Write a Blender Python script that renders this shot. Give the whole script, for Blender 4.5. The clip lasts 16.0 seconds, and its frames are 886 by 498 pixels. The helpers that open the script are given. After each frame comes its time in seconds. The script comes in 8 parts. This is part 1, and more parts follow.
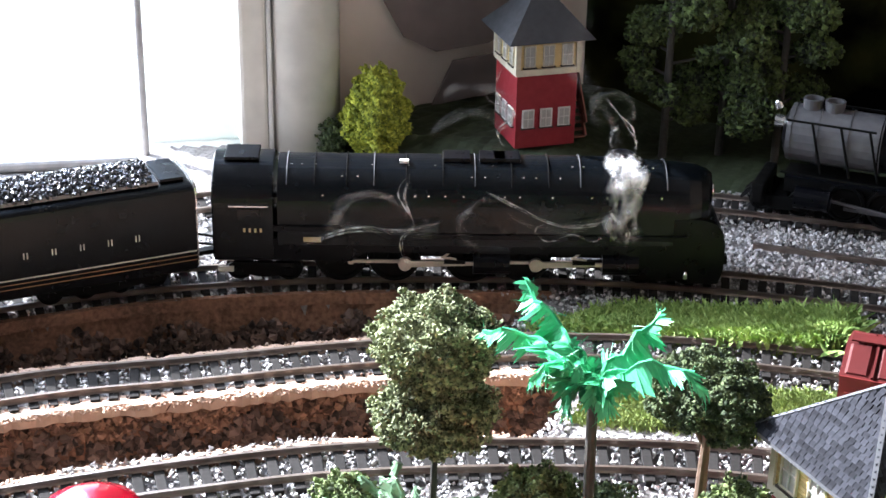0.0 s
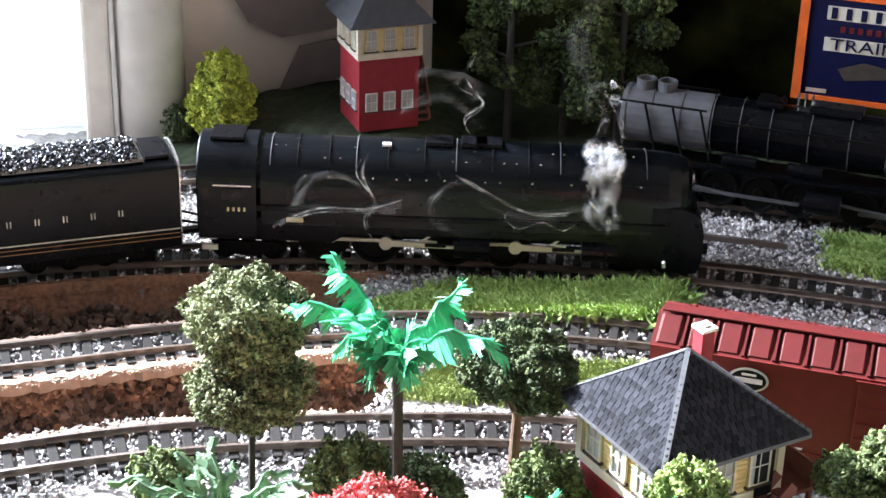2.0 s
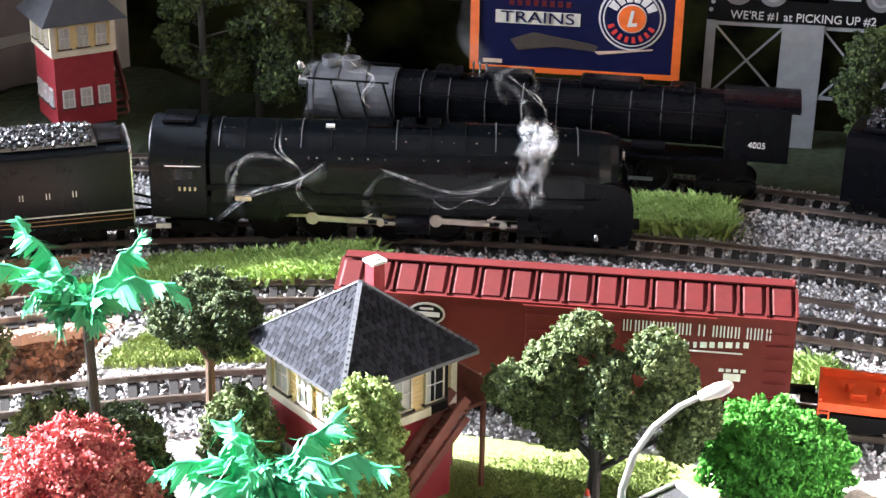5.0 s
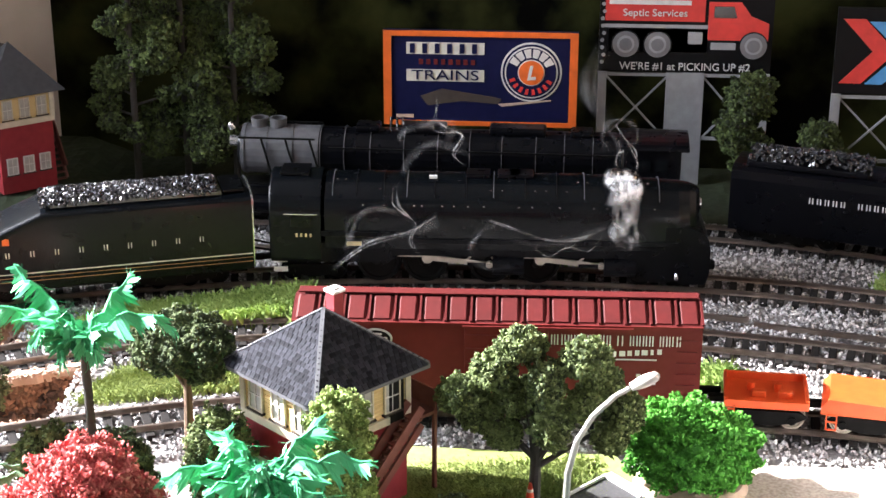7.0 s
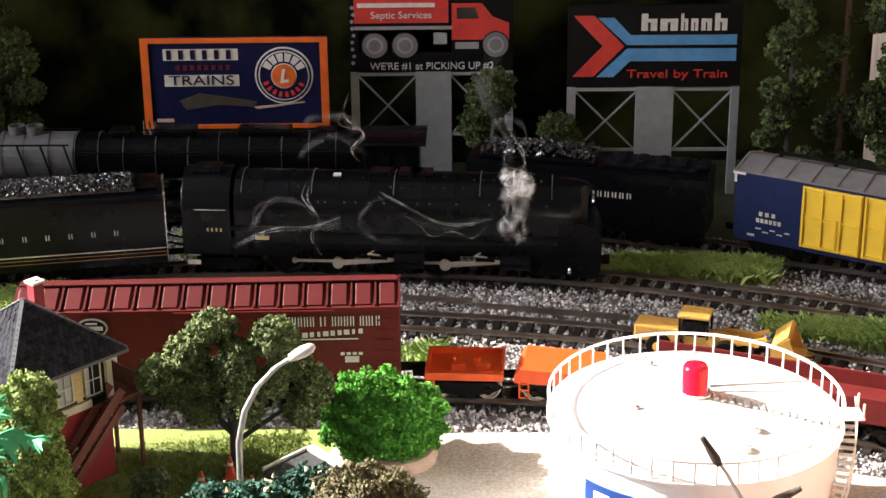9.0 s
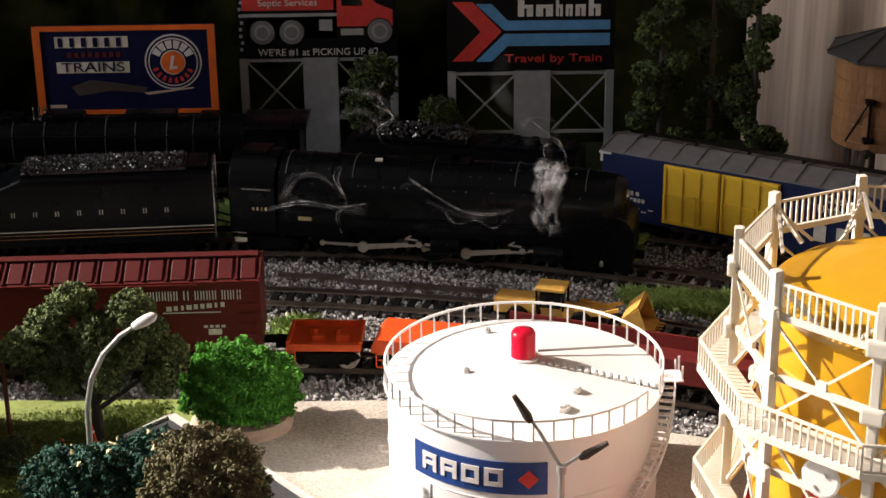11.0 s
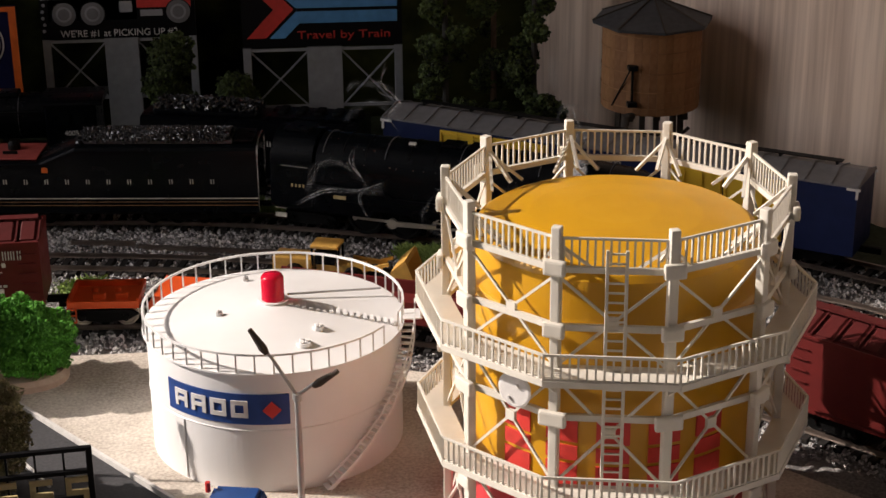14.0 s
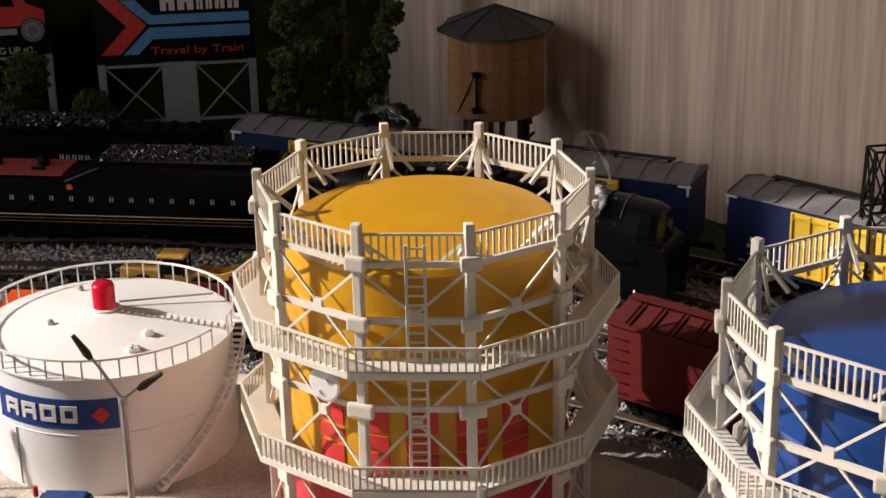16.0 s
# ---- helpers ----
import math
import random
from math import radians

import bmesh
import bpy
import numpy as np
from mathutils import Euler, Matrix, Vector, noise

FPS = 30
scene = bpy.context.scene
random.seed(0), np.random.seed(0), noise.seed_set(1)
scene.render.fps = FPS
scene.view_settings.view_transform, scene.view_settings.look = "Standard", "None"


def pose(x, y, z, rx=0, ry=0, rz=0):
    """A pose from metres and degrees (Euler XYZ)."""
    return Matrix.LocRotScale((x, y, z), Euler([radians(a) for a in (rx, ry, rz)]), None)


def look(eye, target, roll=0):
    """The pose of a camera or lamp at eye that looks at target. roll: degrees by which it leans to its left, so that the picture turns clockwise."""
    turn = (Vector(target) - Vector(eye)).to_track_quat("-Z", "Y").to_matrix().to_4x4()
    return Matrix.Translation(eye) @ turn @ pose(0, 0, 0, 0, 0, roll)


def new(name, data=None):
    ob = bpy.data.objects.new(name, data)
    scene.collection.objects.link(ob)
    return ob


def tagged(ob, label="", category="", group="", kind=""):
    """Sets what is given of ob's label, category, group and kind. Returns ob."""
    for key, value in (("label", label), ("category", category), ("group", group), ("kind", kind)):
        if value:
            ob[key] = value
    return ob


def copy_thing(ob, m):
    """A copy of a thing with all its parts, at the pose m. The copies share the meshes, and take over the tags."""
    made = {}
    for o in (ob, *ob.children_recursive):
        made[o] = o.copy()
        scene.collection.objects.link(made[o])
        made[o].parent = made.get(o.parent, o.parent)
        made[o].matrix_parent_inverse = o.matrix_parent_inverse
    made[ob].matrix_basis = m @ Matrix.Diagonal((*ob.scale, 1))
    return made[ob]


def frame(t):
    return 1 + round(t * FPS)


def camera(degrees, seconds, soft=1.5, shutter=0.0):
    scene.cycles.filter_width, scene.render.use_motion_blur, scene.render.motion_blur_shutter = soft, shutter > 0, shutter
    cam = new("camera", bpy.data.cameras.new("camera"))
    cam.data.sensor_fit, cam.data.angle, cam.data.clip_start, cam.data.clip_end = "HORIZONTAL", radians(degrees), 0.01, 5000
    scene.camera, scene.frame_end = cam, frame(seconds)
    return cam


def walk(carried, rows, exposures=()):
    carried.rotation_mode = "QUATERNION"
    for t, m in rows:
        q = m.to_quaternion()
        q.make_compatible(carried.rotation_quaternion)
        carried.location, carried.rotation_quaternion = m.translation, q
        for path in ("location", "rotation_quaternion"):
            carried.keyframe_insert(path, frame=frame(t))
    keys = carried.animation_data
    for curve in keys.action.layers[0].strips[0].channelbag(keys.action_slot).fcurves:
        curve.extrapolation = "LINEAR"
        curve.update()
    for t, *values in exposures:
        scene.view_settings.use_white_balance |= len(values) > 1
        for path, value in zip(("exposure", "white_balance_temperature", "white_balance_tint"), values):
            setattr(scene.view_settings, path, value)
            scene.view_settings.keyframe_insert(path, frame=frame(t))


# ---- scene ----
def aim(x, y, z, yaw, pitch, roll):
    """Camera pose: yaw to the left of +y, pitch up, roll, in degrees."""
    return Matrix.Translation((x, y, z)) @ pose(0, 0, 0, 0, 0, yaw) @ pose(0, 0, 0, 90 + pitch) @ pose(0, 0, 0, 0, 0, roll)


cam = camera(29.38, 16.0)
walk(cam, [
    (0.0, aim(0.0096, 0.0016, 0.3221, 21.09, -24.95, 1.05)),
    (0.5, aim(0.0191, 0.0030, 0.3213, 20.30, -24.86, 1.00)),
    (1.0, aim(0.0266, 0.0021, 0.3201, 19.48, -25.01, 1.41)),
    (1.5, aim(0.0340, 0.0020, 0.3181, 18.68, -24.96, 1.55)),
    (2.0, aim(0.0413, 0.0025, 0.3206, 17.57, -25.06, 1.59)),
    (2.5, aim(0.0459, 0.0034, 0.3223, 16.53, -24.72, 1.70)),
    (3.0, aim(0.0512, 0.0039, 0.3226, 15.40, -24.50, 1.61)),
    (3.5, aim(0.0555, -0.0011, 0.3227, 13.77, -24.11, 1.82)),
    (4.0, aim(0.0604, -0.0078, 0.3233, 12.61, -23.98, 2.12)),
    (4.5, aim(0.0689, -0.0152, 0.3144, 10.44, -23.57, 1.01)),
    (5.0, aim(0.0759, -0.0354, 0.3127, 8.38, -23.96, 0.94)),
    (5.2, aim(0.0752, -0.0452, 0.3128, 7.26, -24.07, 1.29)),
    (7.3, aim(0.0569, -0.1261, 0.3303, 3.23, -21.54, -0.07)),
    (7.5, aim(0.0589, -0.1357, 0.3303, 2.71, -21.76, -0.17)),
    (8.0, aim(0.0766, -0.1436, 0.3304, 0.44, -23.08, -0.47)),
    (8.5, aim(0.1096, -0.1488, 0.3339, 0.47, -22.01, -0.51)),
    (9.0, aim(0.1434, -0.1536, 0.3349, 0.21, -21.27, -0.63)),
    (9.5, aim(0.1682, -0.1571, 0.3317, 0.16, -21.40, -0.91)),
    (9.7, aim(0.1718, -0.1608, 0.3322, 0.05, -21.61, -0.90)),
    (11.8, aim(0.2076, -0.2007, 0.3408, -1.67, -21.28, -0.52)),
    (12.0, aim(0.2120, -0.2043, 0.3395, -1.86, -21.14, -0.51)),
    (12.5, aim(0.2237, -0.2152, 0.3399, -2.77, -21.21, -0.64)),
    (13.0, aim(0.2329, -0.2231, 0.3387, -3.60, -21.27, -0.57)),
    (13.5, aim(0.2422, -0.2320, 0.3342, -4.54, -21.35, -0.48)),
    (14.0, aim(0.2469, -0.2416, 0.3348, -5.00, -21.47, -0.58)),
    (14.5, aim(0.2583, -0.2489, 0.3281, -5.57, -21.38, -0.30)),
    (15.0, aim(0.2672, -0.2547, 0.3331, -6.92, -21.28, -0.66)),
    (15.5, aim(0.2731, -0.2620, 0.3344, -7.36, -20.85, -1.12)),
    (16.0, aim(0.2833, -0.2655, 0.3342, -7.95, -20.89, -1.16)),
], exposures=[(0.0, 2.45, 5750, 12), (1.5, 2.55, 5750, 12), (3.0, 2.85, 5750, 11), (4.2, 3.0, 5800, 12), (5.2, 2.98, 5900, 13), (7.3, 2.65, 6250, 15), (9.0, 1.98, 6750, 15), (9.7, 1.52, 6900, 15), (11.8, 0.48, 6950, 17), (16.0, 0.20, 6900, 18)])

# ---- light ----
world = bpy.data.worlds.new("sky")
scene.world = world
world.use_nodes = True
sky = world.node_tree.nodes.new("ShaderNodeTexSky")
sky.sky_type, sky.sun_disc = "NISHITA", False
SUN_WAY = Vector((0.93, -0.20, -0.60)).normalized()
sky.sun_elevation = math.asin(-SUN_WAY.z)
sky.sun_rotation = math.atan2(-SUN_WAY.x, -SUN_WAY.y)
world.node_tree.links.new(sky.outputs[0], world.node_tree.nodes["Background"].inputs[0])
world.node_tree.nodes["Background"].inputs[1].default_value = 0.15
sun_data = bpy.data.lights.new("sun", "SUN")
sun_data.energy, sun_data.angle, sun_data.color = 5.0, radians(0.6), (1.0, 0.95, 0.87)
sun = new("sun", sun_data)
sun.matrix_world = look((-3, 1, 2), Vector((-3, 1, 2)) + SUN_WAY)
win_data = bpy.data.lights.new("window_light", "AREA")
win_data.energy, win_data.shape, win_data.size, win_data.size_y, win_data.color = 5.2, "RECTANGLE", 0.9, 0.7, (0.93, 0.97, 1.0)
window_light = new("window_light", win_data)
window_light.matrix_world = look((-0.86, 0.52, 0.5), (0.2, 0.1, 0.1))


# ---- materials ----
def mat(name, col, rough=0.6, metal=0.0, col2=None, scale=300.0, amount=0.5, bump=0.15, big=25.0, spec=0.5, per=None, trans=0.0):
    """Two-scale noise colour, bump and gloss; per: 'object' or 'island' varies pieces."""
    m = bpy.data.materials.new(name)
    m.use_nodes = True
    nt = m.node_tree
    b = nt.nodes["Principled BSDF"]
    col2 = col2 or tuple(c * 0.6 for c in col)
    tc = nt.nodes.new("ShaderNodeTexCoord")
    n1, n2 = nt.nodes.new("ShaderNodeTexNoise"), nt.nodes.new("ShaderNodeTexNoise")
    n1.inputs["Scale"].default_value, n2.inputs["Scale"].default_value = scale, big
    n1.inputs["Detail"].default_value = 4
    for n in (n1, n2):
        nt.links.new(tc.outputs["Object"], n.inputs["Vector"])
    add = nt.nodes.new("ShaderNodeMath")
    add.operation = "ADD"
    nt.links.new(n1.outputs[0], add.inputs[0])
    nt.links.new(n2.outputs[0], add.inputs[1])
    last = add
    if per:
        rnd = nt.nodes.new("ShaderNodeObjectInfo" if per == "object" else "ShaderNodeNewGeometry")
        add2 = nt.nodes.new("ShaderNodeMath")
        add2.operation = "MULTIPLY_ADD"
        add2.inputs[1].default_value = 0.9
        nt.links.new(rnd.outputs["Random" if per == "object" else "Random Per Island"], add2.inputs[0])
        nt.links.new(add.outputs[0], add2.inputs[2])
        sub = nt.nodes.new("ShaderNodeMath")
        sub.operation = "SUBTRACT"
        sub.inputs[1].default_value = 0.45
        nt.links.new(add2.outputs[0], sub.inputs[0])
        last = sub
    ramp = nt.nodes.new("ShaderNodeMapRange")
    ramp.inputs["From Min"].default_value, ramp.inputs["From Max"].default_value = 1 - amount, 1 + amount
    nt.links.new(last.outputs[0], ramp.inputs["Value"])
    mix = nt.nodes.new("ShaderNodeMix")
    mix.data_type = "RGBA"
    mix.inputs["A"].default_value, mix.inputs["B"].default_value = (*col2, 1), (*col, 1)
    nt.links.new(ramp.outputs[0], mix.inputs["Factor"])
    nt.links.new(mix.outputs["Result"], b.inputs["Base Color"])
    rr = nt.nodes.new("ShaderNodeMapRange")
    rr.inputs["To Min"].default_value, rr.inputs["To Max"].default_value = min(1, rough * 1.25), rough * 0.8
    nt.links.new(n1.outputs[0], rr.inputs["Value"])
    nt.links.new(rr.outputs[0], b.inputs["Roughness"])
    b.inputs["Metallic"].default_value = metal
    b.inputs["Specular IOR Level"].default_value = spec
    if trans:
        b.inputs["Transmission Weight"].default_value = trans
    if bump:
        bp = nt.nodes.new("ShaderNodeBump")
        bp.inputs["Strength"].default_value, bp.inputs["Distance"].default_value = bump, 0.0006
        nt.links.new(n1.outputs[0], bp.inputs["Height"])
        nt.links.new(bp.outputs[0], b.inputs["Normal"])
    return m


def stretched(m, x, y, z):
    """Stretch the noise of a material along an axis (wood grain, streaks)."""
    nt = m.node_tree
    mp = nt.nodes.new("ShaderNodeMapping")
    mp.inputs["Scale"].default_value = (x, y, z)
    tc = next(n for n in nt.nodes if n.type == "TEX_COORD")
    nt.links.new(tc.outputs["Object"], mp.inputs["Vector"])
    for n in nt.nodes:
        if n.type == "TEX_NOISE":
            nt.links.new(mp.outputs[0], n.inputs["Vector"])
    return m


def smoke_material(name, opacity, scale):
    """Thin smoke sheet: soft towards its edges and ends, streaked along its length."""
    m = bpy.data.materials.new(name)
    m.use_nodes = True
    nt = m.node_tree
    b = nt.nodes["Principled BSDF"]
    b.inputs["Base Color"].default_value = (0.95, 0.95, 0.96, 1)
    b.inputs["Roughness"].default_value = 1.0
    b.inputs["Specular IOR Level"].default_value = 0.0
    uv, n = nt.nodes.new("ShaderNodeUVMap"), nt.nodes.new("ShaderNodeTexNoise")
    tc = nt.nodes.new("ShaderNodeTexCoord")
    n.inputs["Scale"].default_value, n.inputs["Detail"].default_value = scale, 3
    nt.links.new(tc.outputs["Object"], n.inputs["Vector"])
    xyz = nt.nodes.new("ShaderNodeSeparateXYZ")
    nt.links.new(uv.outputs[0], xyz.inputs[0])

    def calc(op, a, b_):
        k = nt.nodes.new("ShaderNodeMath")
        k.operation, k.use_clamp = op, op != "SUBTRACT"
        for j, v in enumerate((a, b_)):
            if isinstance(v, (int, float)):
                k.inputs[j].default_value = v
            else:
                nt.links.new(v, k.inputs[j])
        return k.outputs[0]

    def hump(v):
        return calc("MULTIPLY", v, calc("SUBTRACT", 1.0, v))

    across = calc("POWER", calc("MULTIPLY", hump(xyz.outputs[0]), 4.0), 1.7)
    ends = calc("MULTIPLY", hump(xyz.outputs[1]), 6.0)
    r = nt.nodes.new("ShaderNodeMapRange")
    r.inputs["From Min"].default_value, r.inputs["From Max"].default_value = 0.34, 0.66
    r.inputs["To Min"].default_value, r.inputs["To Max"].default_value = opacity * 0.12, opacity
    nt.links.new(n.outputs[0], r.inputs["Value"])
    nt.links.new(calc("MULTIPLY", calc("MULTIPLY", across, ends), r.outputs[0]), b.inputs["Alpha"])
    return m


M = {
    "earth": mat("brown_earth", (0.30, 0.165, 0.105), 0.95, col2=(0.12, 0.065, 0.042), scale=520, bump=1.0, amount=0.22),
    "ballast": mat("grey_ballast", (0.66, 0.64, 0.64), 0.9, col2=(0.07, 0.07, 0.072), scale=500, amount=0.45, per="island"),
    "bed": mat("ballast_bed", (0.34, 0.32, 0.31), 0.95, col2=(0.10, 0.09, 0.09), scale=700, bump=0.9, amount=0.3),
    "tan": mat("tan_roadbed", (0.58, 0.44, 0.35), 0.95, col2=(0.42, 0.29, 0.21), scale=250, bump=0.5),
    "rail": mat("rail_steel", (0.34, 0.29, 0.25), 0.36, 0.8, col2=(0.15, 0.11, 0.09), scale=90),
    "tie": mat("dark_sleeper", (0.022, 0.020, 0.019), 0.85, scale=500, per="object", spec=0.15),
    "black": mat("black_loco_paint", (0.003, 0.0035, 0.005), 0.28, col2=(0.002, 0.002, 0.003), scale=200, bump=0.03, spec=0.13),
    "green_black": mat("dark_green_black_paint", (0.003, 0.004, 0.006), 0.25, col2=(0.002, 0.003, 0.004), scale=150, bump=0.03, spec=0.22),
    "gear": mat("black_running_gear", (0.003, 0.003, 0.003), 0.55, 0.0, scale=300, spec=0.14),
    "silver": mat("dull_rod_steel", (0.62, 0.57, 0.50), 0.4, 0.6, col2=(0.4, 0.36, 0.3), scale=300),
    "chrome": mat("bright_metal", (0.8, 0.8, 0.8), 0.2, 0.9, scale=300),
    "grey_boiler": mat("graphite_grey_paint", (0.13, 0.13, 0.14), 0.5, 0.2, col2=(0.06, 0.06, 0.065), scale=200),
    "coal": mat("coal", (0.045, 0.045, 0.05), 0.22, col2=(0.004, 0.004, 0.005), scale=400, per="island", spec=0.9),
    "gold": mat("gold_lettering", (0.62, 0.50, 0.25), 0.5, scale=300),
    "cream_line": mat("cream_lettering", (0.75, 0.72, 0.62), 0.6, scale=300),
    "deck_red": mat("tuscan_red_deck", (0.42, 0.07, 0.06), 0.6, scale=200),
    "box_red": mat("oxide_red_paint", (0.135, 0.017, 0.016), 0.5, col2=(0.09, 0.011, 0.010), scale=180, bump=0.1, spec=0.22),
    # a darker red than the boxcar sides
    "roof_red": mat("dark_red_roof_paint", (0.088, 0.011, 0.011), 0.6, col2=(0.052, 0.006, 0.006), scale=180, bump=0.1, spec=0.2),
    # lawn green darkened to stand for the shade at the back
    "shaded_lawn": mat("shaded_green_lawn", (0.035, 0.052, 0.018), 0.95, col2=(0.010, 0.015, 0.006), scale=250, bump=0.5),
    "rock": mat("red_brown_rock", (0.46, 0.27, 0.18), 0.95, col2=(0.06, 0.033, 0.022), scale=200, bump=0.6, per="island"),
    # grey-brown stone, its colour darkened further for the shade low in the cuttings
    "rock_shaded": mat("shaded_grey_brown_stone", (0.24, 0.165, 0.135), 0.95, col2=(0.016, 0.012, 0.010), scale=200, bump=0.6, per="island"),
    "white_ink": mat("white_lettering", (0.82, 0.80, 0.78), 0.6, scale=300),
    "orange": mat("orange_plastic", (0.80, 0.11, 0.02), 0.4, col2=(0.62, 0.07, 0.015), scale=150),
    "cat": mat("yellow_machine_paint", (0.74, 0.43, 0.09), 0.5, col2=(0.42, 0.22, 0.05), scale=200),
    "bo_blue": mat("dark_blue_paint", (0.012, 0.022, 0.085), 0.5, col2=(0.008, 0.015, 0.055), scale=150, spec=0.2),
    "bo_yellow": mat("yellow_door_paint", (0.85, 0.58, 0.05), 0.5, col2=(0.72, 0.45, 0.03), scale=150),
    "roof_grey": mat("grey_car_roof", (0.20, 0.20, 0.21), 0.6, col2=(0.13, 0.13, 0.14), scale=200),
    "tank_white": mat("white_tank_plastic", (0.84, 0.84, 0.84), 0.35, col2=(0.76, 0.75, 0.74), scale=60, bump=0.02),
    "lattice": mat("cream_white_plastic", (0.72, 0.69, 0.62), 0.45, col2=(0.58, 0.54, 0.47), scale=120, bump=0.05),
    "holder_yellow": mat("yellow_holder_plastic", (0.60, 0.31, 0.010), 0.38, col2=(0.50, 0.25, 0.008), scale=40, bump=0.03),
    "holder_blue": mat("blue_holder_plastic", (0.005, 0.048, 0.22), 0.30, col2=(0.003, 0.037, 0.17), scale=40, bump=0.03),
    "holder_red": mat("red_holder_base", (0.65, 0.04, 0.05), 0.4, scale=60),
    "sign_red": mat("sign_red", (0.75, 0.05, 0.04), 0.5, scale=200),
    "sign_blue": mat("sign_light_blue", (0.10, 0.36, 0.72), 0.5, scale=200),
    "sign_navy": mat("sign_navy", (0.008, 0.010, 0.052), 0.5, scale=200, spec=0.15),
    "sign_black": mat("sign_black", (0.005, 0.005, 0.006), 0.5, scale=200, spec=0.15),
    "sign_orange": mat("sign_orange_frame", (0.90, 0.17, 0.02), 0.5, scale=200),
    "sign_grey": mat("grey_board_frame", (0.36, 0.37, 0.39), 0.6, scale=200),
    "dark_blue_label": mat("label_blue", (0.02, 0.07, 0.28), 0.4, scale=200),
    "beacon": mat("red_beacon_plastic", (0.85, 0.02, 0.06), 0.15, col2=(0.7, 0.01, 0.04), scale=100, trans=0.35),
    "brick_red": mat("red_house_paint", (0.30, 0.016, 0.026), 0.65, col2=(0.21, 0.011, 0.018), scale=250),
    "house_yellow": mat("pale_yellow_siding", (0.72, 0.56, 0.26), 0.65, col2=(0.60, 0.45, 0.2), scale=250),
    "cream": mat("cream_trim", (0.80, 0.74, 0.58), 0.6, scale=250),
    "glass_dark": mat("dark_window_glass", (0.006, 0.007, 0.008), 0.1, scale=100, spec=0.2),
    "curtain": mat("pale_window_pane", (0.55, 0.55, 0.52), 0.4, scale=300),
    "slate": mat("slate_roof", (0.034, 0.036, 0.046), 0.8, col2=(0.008, 0.0085, 0.012), scale=300, per="object", spec=0.12),
    "slate_edge": mat("slate_ridge", (0.12, 0.125, 0.14), 0.5, scale=300),
    "dark_roof": mat("dark_tower_roof", (0.045, 0.048, 0.056), 0.6, scale=300),
    "stair": mat("brown_red_stair", (0.22, 0.07, 0.05), 0.7, scale=300),
    "wood": mat("brown_stave_wood", (0.34, 0.17, 0.07), 0.7, col2=(0.20, 0.09, 0.035), scale=200, per="object"),
    "dark_wood": mat("dark_timber", (0.06, 0.045, 0.035), 0.8, scale=200),
    "trunk": mat("brown_trunk", (0.16, 0.10, 0.065), 0.9, scale=400, bump=0.6),
    "dark_trunk": mat("dark_trunk", (0.055, 0.05, 0.045), 0.9, scale=400, bump=0.6),
    "leaf_olive": mat("olive_foliage", (0.20, 0.26, 0.095), 0.9, col2=(0.025, 0.04, 0.012), scale=120, per="island"),
    "leaf_grey": mat("grey_green_foliage", (0.34, 0.38, 0.20), 0.9, col2=(0.03, 0.038, 0.014), scale=120, per="island"),
    "leaf_dark": mat("dark_green_foliage", (0.12, 0.16, 0.06), 0.9, col2=(0.025, 0.04, 0.018), scale=120, per="island"),
    "leaf_bright": mat("bright_green_foliage", (0.10, 0.36, 0.035), 0.85, col2=(0.035, 0.17, 0.012), scale=120, per="island"),
    "leaf_yellow": mat("yellow_green_foliage", (0.56, 0.60, 0.07), 0.9, col2=(0.14, 0.18, 0.02), scale=120, per="island"),
    "leaf_lime": mat("lime_ivy_foliage", (0.34, 0.44, 0.14), 0.9, col2=(0.11, 0.16, 0.04), scale=120, per="island"),
    "leaf_red": mat("coral_red_foliage", (0.74, 0.23, 0.21), 0.9, col2=(0.38, 0.05, 0.055), scale=120, per="island"),
    "leaf_back": mat("mid_green_background_foliage", (0.105, 0.150, 0.040), 0.9, col2=(0.004, 0.007, 0.0025), scale=120, per="island"),
    "leaf_brown": mat("brown_green_foliage", (0.20, 0.19, 0.09), 0.9, col2=(0.08, 0.065, 0.03), scale=120, per="island"),
    "leaf_teal": mat("teal_green_foliage", (0.022, 0.115, 0.075), 0.85, col2=(0.006, 0.03, 0.022), scale=120, per="island"),
    "palm": mat("emerald_palm_plastic", (0.085, 0.47, 0.22), 0.45, col2=(0.010, 0.17, 0.065), scale=150, per="island"),
    "fern": mat("blue_green_fern", (0.20, 0.33, 0.19), 0.8, col2=(0.04, 0.10, 0.055), scale=120, per="island"),
    "flower_yellow": mat("yellow_petals", (0.85, 0.76, 0.45), 0.7, scale=150),
    "grass": mat("static_grass", (0.36, 0.47, 0.14), 0.8, col2=(0.13, 0.22, 0.045), scale=60, per="island"),
    "grass_pale": mat("pale_yellow_grass", (0.27, 0.33, 0.09), 0.95, col2=(0.09, 0.13, 0.028), scale=300, per="island"),
    "sand": mat("pale_sand", (0.70, 0.64, 0.56), 0.95, col2=(0.36, 0.31, 0.26), scale=750, bump=0.5, amount=0.28),
    "asphalt": mat("dark_asphalt", (0.055, 0.055, 0.06), 0.85, col2=(0.035, 0.035, 0.038), scale=700),
    "line_white": mat("white_kerb", (0.75, 0.73, 0.70), 0.7, scale=300),
    "wall_wood": stretched(mat("pale_pink_woodgrain", (0.90, 0.72, 0.59), 0.55, col2=(0.62, 0.46, 0.36), scale=100, big=30, bump=0.05, amount=0.26), 3.5, 3.5, 0.12),
    "wall_plain": mat("plain_room_paint", (0.42, 0.38, 0.34), 0.8, scale=50),
